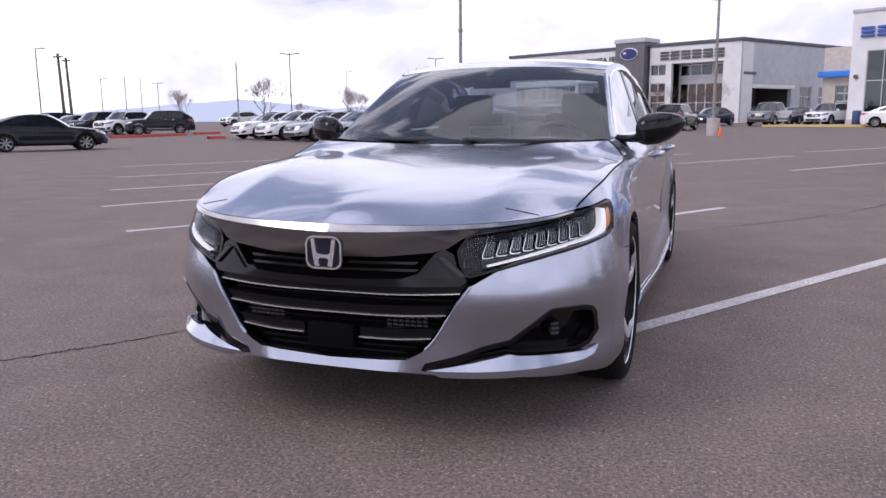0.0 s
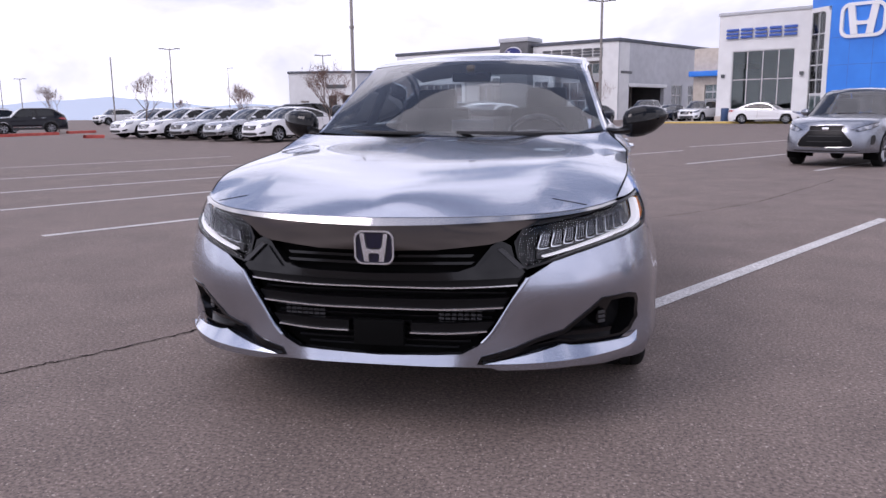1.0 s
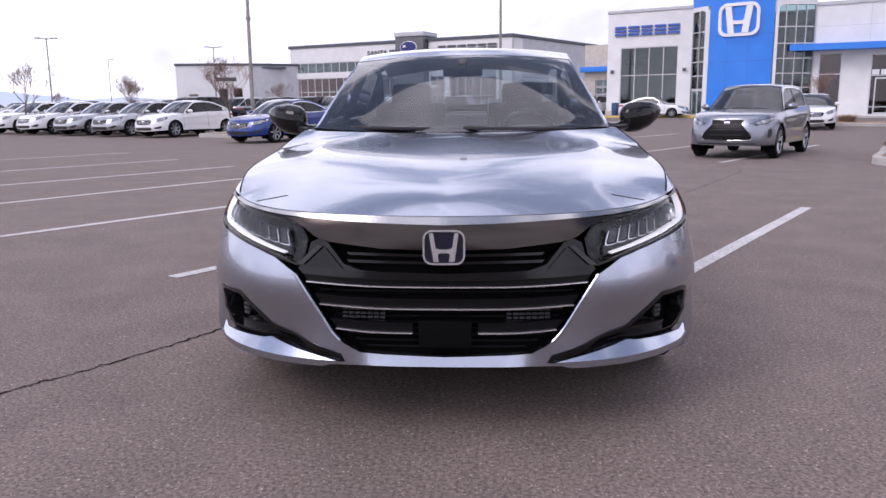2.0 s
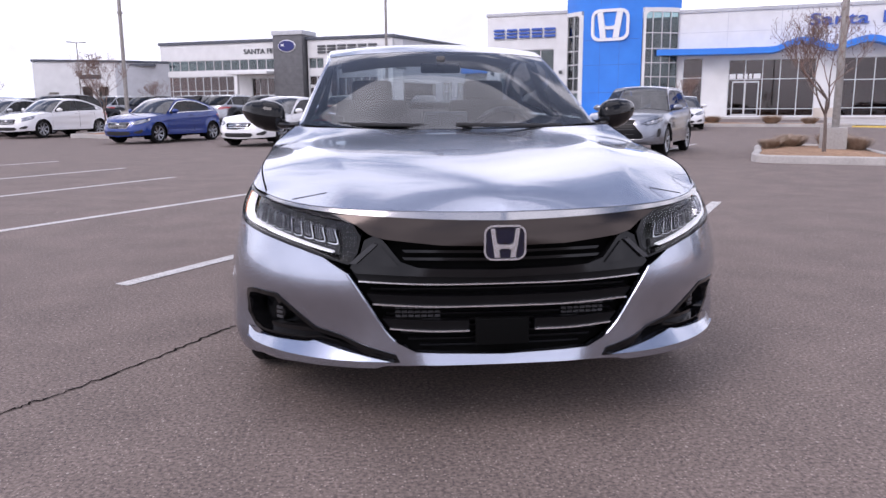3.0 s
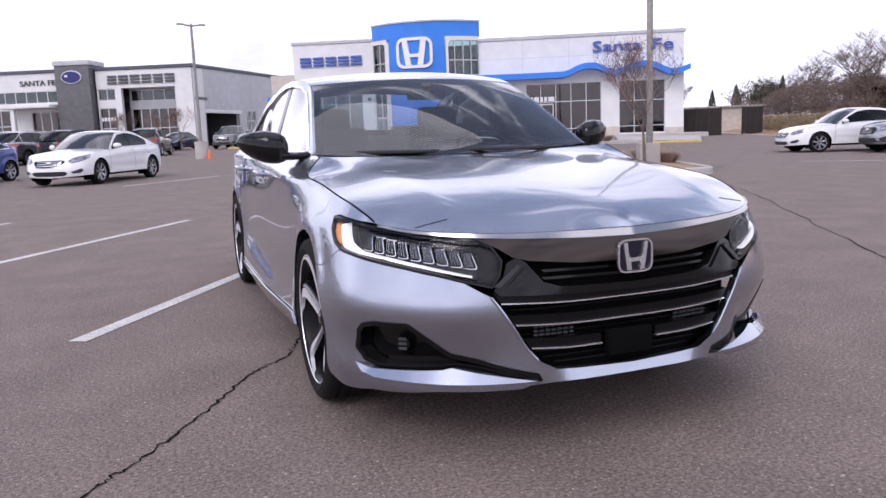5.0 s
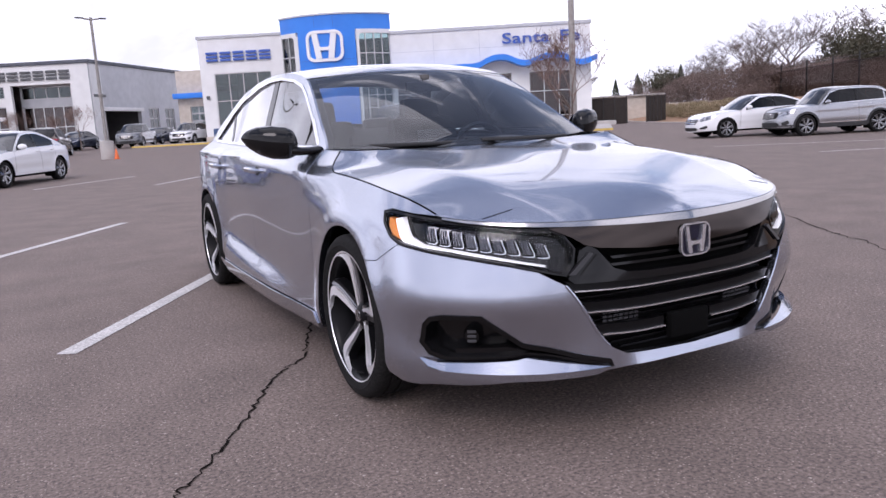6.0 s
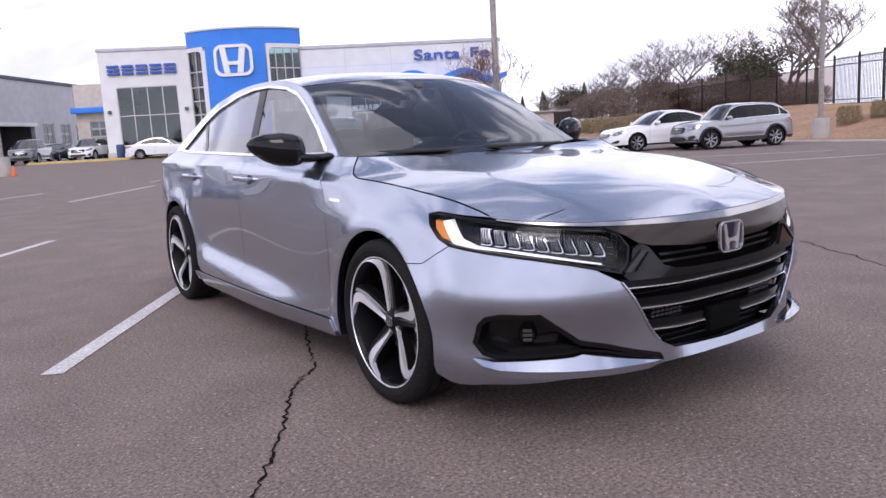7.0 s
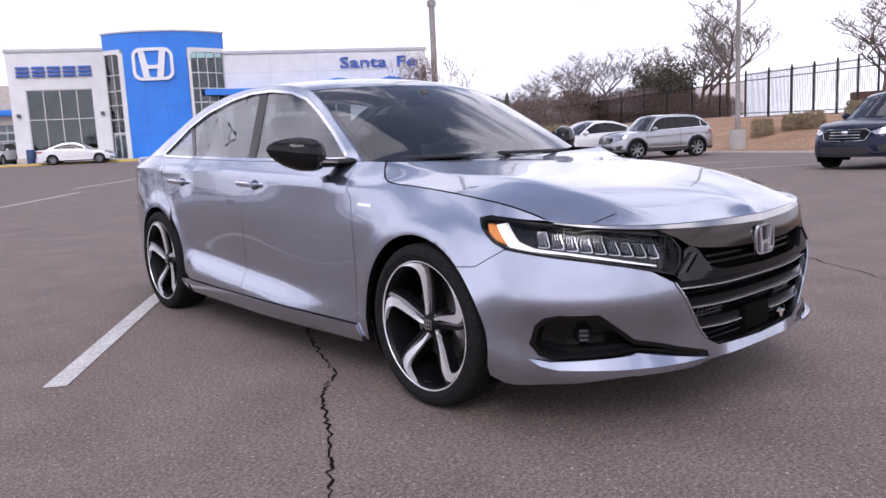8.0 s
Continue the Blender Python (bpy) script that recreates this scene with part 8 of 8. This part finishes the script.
def clump(name, seed, r, h, label, mat, n=900, round_=False):
    """A shrub or tuft of many thin blades."""
    rnd = random.Random(seed)
    bm = bmesh.new()
    for k in range(n):
        a = rnd.uniform(0, 2 * math.pi)
        if round_:
            q = rnd.random() ** 0.33
            e = rnd.uniform(0.0, 1.0)
            c = Vector((r * q * math.cos(a) * math.sqrt(1 - (e - 0.35) ** 2), r * q * math.sin(a) * math.sqrt(1 - (e - 0.35) ** 2), h * e))
            d = Vector((rnd.uniform(-1, 1), rnd.uniform(-1, 1), rnd.uniform(-0.4, 1))).normalized() * r * 0.20
        else:
            c = Vector((r * 0.45 * rnd.random() * math.cos(a), r * 0.45 * rnd.random() * math.sin(a), 0))
            d = Vector((r * rnd.uniform(0.1, 1.0) * math.cos(a), r * rnd.uniform(0.1, 1.0) * math.sin(a), h * rnd.uniform(0.5, 1.0)))
        w = Vector((-d.y, d.x, 0.02)).normalized() * r * 0.018
        m = c + d * 0.55 + Vector((0, 0, 0.08 * h))
        v = [bm.verts.new(c - w), bm.verts.new(c + w), bm.verts.new(m + w * 0.7), bm.verts.new(m - w * 0.7), bm.verts.new(c + d)]
        bm.faces.new((v[0], v[1], v[2], v[3]))
        bm.faces.new((v[3], v[2], v[4]))
    ob = part(name, bm, mat)
    return tagged(ob, label, "shrub")


# slender tree on the near island, with tufts of dry grass
young = bare_tree("tree", 11, 3.5, "slender young tree with dry reddish twigs", 0.72, 5, trunk_r=0.05, up=0.50, fork=0.38, leafy=1.0, thin=0.0036)
stand(young, 9.0, 11.65, 0.0, 0.96)
stand(young, -10.3, 27.7, 1.0, 1.08)
stand(young, -21.6, 32.1, 2.0, 1.1)
stand(young, -16.3, 32.6, 0.4, 0.9)
stand(young, 15.5, 34.6, 2.2, 0.85)
for x, y in ((-37.0, 45.5), (-30.5, 62.0), (-13.5, 46.0), (-40, 68), (-23, 66), (-3.2, 58.5), (-0.6, 58.5), (0.6, 57.5)):
    stand(young, x, y, x * 1.7, 1.0 + 0.15 * math.sin(x))
tuft = clump("dry_shrub", 5, 0.52, 0.42, "tuft of dry brown twigs on the island", M["dry_twig"], 1300)
tuft.matrix_world = Matrix.Translation((10.2, 13.2, ground_z(10.2, 13.2) + 0.12)) @ Matrix.Scale(0.8, 4)
for x, y, s in ((10.3, 12.6, 0.8), (9.9, 14.4, 0.8), (10.6, 13.8, 0.9), (8.9, 13.6, 0.6), (9.5, 13.9, 0.7), (13.0, 36.4, 0.9), (14.5, 35.6, 1.2), (17.2, 34.4, 1.0), (19.6, 33.0, 1.1), (21.0, 32.0, 0.9)):
    copy_thing(tuft, Matrix.Translation((x, y, ground_z(x, y) + 0.12)) @ Matrix.Rotation(x * 3, 4, "Z") @ Matrix.Scale(s / 0.8, 4))
bush = clump("shrub", 8, 0.75, 1.05, "clipped round shrub of dry grey-green twigs on the bank", M["dry_grass"], 2200, True)
bush.matrix_world = Matrix.Translation(beside_bank(58.5, 2.6))
for k, d, s in ((60, 2.6, 0.95), (61.6, 2.5, 0.9), (63, 2.6, 1.0), (64.5, 2.4, 1.0), (66, 2.4, 0.9), (67.5, 2.5, 1.0)):
    x, y, z = beside_bank(k, d)
    copy_thing(bush, Matrix.Translation((x, y, z)) @ Matrix.Rotation(k, 4, "Z") @ Matrix.Scale(s, 4))

for x, y, s in ((29.4, 14.1, 0.66), (29.9, 13.0, 0.64), (29.9, 12.15, 0.64), (31.1, 10.9, 0.66)):
    hz = ground_z(x, y) + bank_z(float(np.min(np.hypot(BANK[:, 0] - x, BANK[:, 1] - y))))
    copy_thing(bush, Matrix.Translation((x, y, hz)) @ Matrix.Rotation(x, 4, "Z") @ Matrix.Scale(s, 4))

# woods behind the fence
big = bare_tree("tree", 21, 7.6, "large bare tree behind the iron fence", 0.75, 5, trunk_r=0.13, up=0.25, fork=0.30, thin=0.008, tone="grey_twig")
big2 = bare_tree("tree", 34, 7.0, "spreading bare tree behind the iron fence", 0.9, 5, trunk_r=0.12, up=0.20, fork=0.28, thin=0.008, tone="grey_twig")
pine = evergreen("tree", 4, 5.2, 4.4, "ragged olive evergreen tree behind the fence", "hedge", "round", 6500)
scrub = evergreen("tree", 9, 3.2, 4.6, "dense brown scrub behind the fence", "tree_bank", "round", 11000, 0.6)
conifer = evergreen("tree", 7, 5.2, 2.6, "pointed dark conifer far behind the lot", "evergreen", "cone", 2400)
for x, y, h, src, own in ((51.2, 39.0, 6.3, big, 5.2), (51.4, 42.0, 5.2, big2, 4.4), (55.4, 32.8, 6.2, big2, 4.4), (47.8, 26.0, 6.5, big, 5.2), (49.0, 28.3, 5.2, big2, 4.4),
                          (49.6, 16.6, 5.6, big2, 4.4), (48.5, 14.0, 6.0, big, 5.2), (53.0, 35.8, 5.2, big, 5.2), (50.9, 32.6, 5.6, pine, 5.2), (52.6, 34.6, 5.0, pine, 5.2), (53.5, 45.0, 4.6, big, 5.2), (54.5, 49.0, 4.0, big2, 4.4)):
    stand(src, -2.7 + 1.07 * (x + 2.7), -2.4 + 1.07 * (y + 2.4), x * 1.3 + y, 1.07 * h / own, 1.25)
for j, (x, y, h) in enumerate(((46.8, 25.8, 1.8), (48.4, 29.0, 2.6), (50.1, 32.0, 3.0), (50.0, 33.9, 2.9), (51.4, 37.1, 3.1), (51.8, 39.8, 3.4), (52.2, 42.6, 3.2), (53.2, 46.1, 3.2), (53.9, 49.7, 3.0), (54.6, 53.4, 2.9), (55.7, 58.0, 2.5), (47.6, 27.4, 2.2), (49.3, 30.6, 2.7), (50.7, 35.4, 2.9), (52.0, 41.2, 3.3), (52.7, 44.4, 3.2), (58.0, 62.0, 3.2), (61.0, 60.0, 3.6), (56.0, 52.0, 3.4), (54.6, 44.0, 3.6))):
    stand(scrub, -2.7 + 1.08 * (x + 2.7), -2.4 + 1.08 * (y + 2.4), j * 1.1, h / 1.9, 0.45)
tagged(part("shed", box((62.0, 19.5, 2.0), (3.0, 7.5, 1.9), 0.02, Matrix.Rotation(radians(-20), 4, "Z")), M["rust"]), "low rust-brown shed behind the fence", "building")
for x, y, s in ((63.2, 66.1, 0.95), (64.8, 64.6, 0.95), (67.0, 74.0, 0.8), (62.9, 73.8, 0.8), (72.0, 80.0, 1.0)):
    stand(conifer if x != 63.2 else pine, x, y, x, s, 0.9)
for x, y, s in ((64.1, 61.1, 0.9), (62.4, 57.0, 0.9), (71.3, 79.1, 0.8), (59.0, 75.0, 0.9), (55.0, 76.0, 0.8), (67.5, 70.0, 0.8)):
    stand(big2, x, y, x, s, 0.9)

# gate and wall at the end of the lane
f = Facade(34.5, 50.0, -32.0)
gt = tagged(part("gate", f.box(2.6, 7.3, 0.0, 2.1, 0, 0.12), M["solid_screen"]), "dark screened sliding gate across the lane", "gate")
for k in range(6):
    part("gate_post", f.box(2.6 + 0.92 * k - 0.04, 2.6 + 0.92 * k + 0.04, 0.0, 2.2, -0.06, 0.0), M["iron"], gt)
g2 = tagged(part("gate", f.box(8.8, 10.3, 0.0, 2.1, 0, 0.12), M["solid_screen"]), "dark screened gate leaf beside the bank", "gate")
for k in range(6):
    part("gate_post", f.box(8.8 + 0.3 * k - 0.03, 8.8 + 0.3 * k + 0.03, 0.0, 2.2, -0.06, 0.0), M["iron"], g2)
wl = tagged(part("garden_wall", f.box(-4, 22, -0.2, 1.5, 14.0, 14.3), M["beige_wall"]), "low tan wall beyond the gate", "wall")
hs = tagged(part("shed", f.box(2, 14, 0.2, 2.5, 20.0, 26.0), M["beige_wall"]), "flat-roofed tan shed far behind the gate", "building")
part("roof_slab", f.box(1.7, 14.3, 2.5, 2.65, 19.7, 26.3), M["concrete"], hs)

# small things before the showrooms
tagged(part("waste_bin", lathe([(0.0, 0.95), (0.24, 0.94), (0.27, 0.88), (0.27, 0.03), (0.25, 0.0)], "z", 16, (9.75, 55.6, 0.5)), M["blue_box"]), "dark blue bin against the showroom wall", "bin")
cn = thing("traffic_cone", "orange traffic cone beside the light pole", "traffic cone", at=Matrix.Translation((1.15, 36.3, ground_z(1.15, 36.3))) @ Matrix.Scale(0.65, 4))
part("cone", lathe([(0.03, 0.72), (0.05, 0.70), (0.17, 0.04), (0.17, 0.03)], "z", 16), M["cone"], cn)
part("foot", box((0, 0, 0.02), (0.42, 0.42, 0.04), 0.01), M["cone"], cn)
part("reflective_band", lathe([(0.085, 0.46), (0.115, 0.32)], "z", 16), M["bar_white"], cn)

# mountains on the horizon, their haze put in as a pale blue glow
def ridge(x0, y0, x1, y1, heights, label, seed):
    rows = [[], []]
    hs_ = np.array(heights)
    n = 120
    back = []
    for k in range(n + 1):
        u = k / n
        h = np.interp(u, np.linspace(0, 1, len(hs_)), hs_) + 2.2 * noise.noise((u * 9, seed, 0)) + 1.0 * noise.noise((u * 31, seed, 2))
        x, y = x0 + (x1 - x0) * u, y0 + (y1 - y0) * u
        rows[0].append((x, y, -5.0))
        rows[1].append((x, y + 8, max(1.0, h)))
        back.append((x - 60, y + 160, -5.0))
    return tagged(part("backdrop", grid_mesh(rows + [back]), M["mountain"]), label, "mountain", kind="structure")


ridge(-1150, 900, -300, 1100, (8, 8, 9, 12, 16, 20, 24, 28, 31, 34, 30, 24, 19, 22, 19, 14, 16, 13), "mountain range on the horizon, its pale blue haze put in as glow", 1.0)
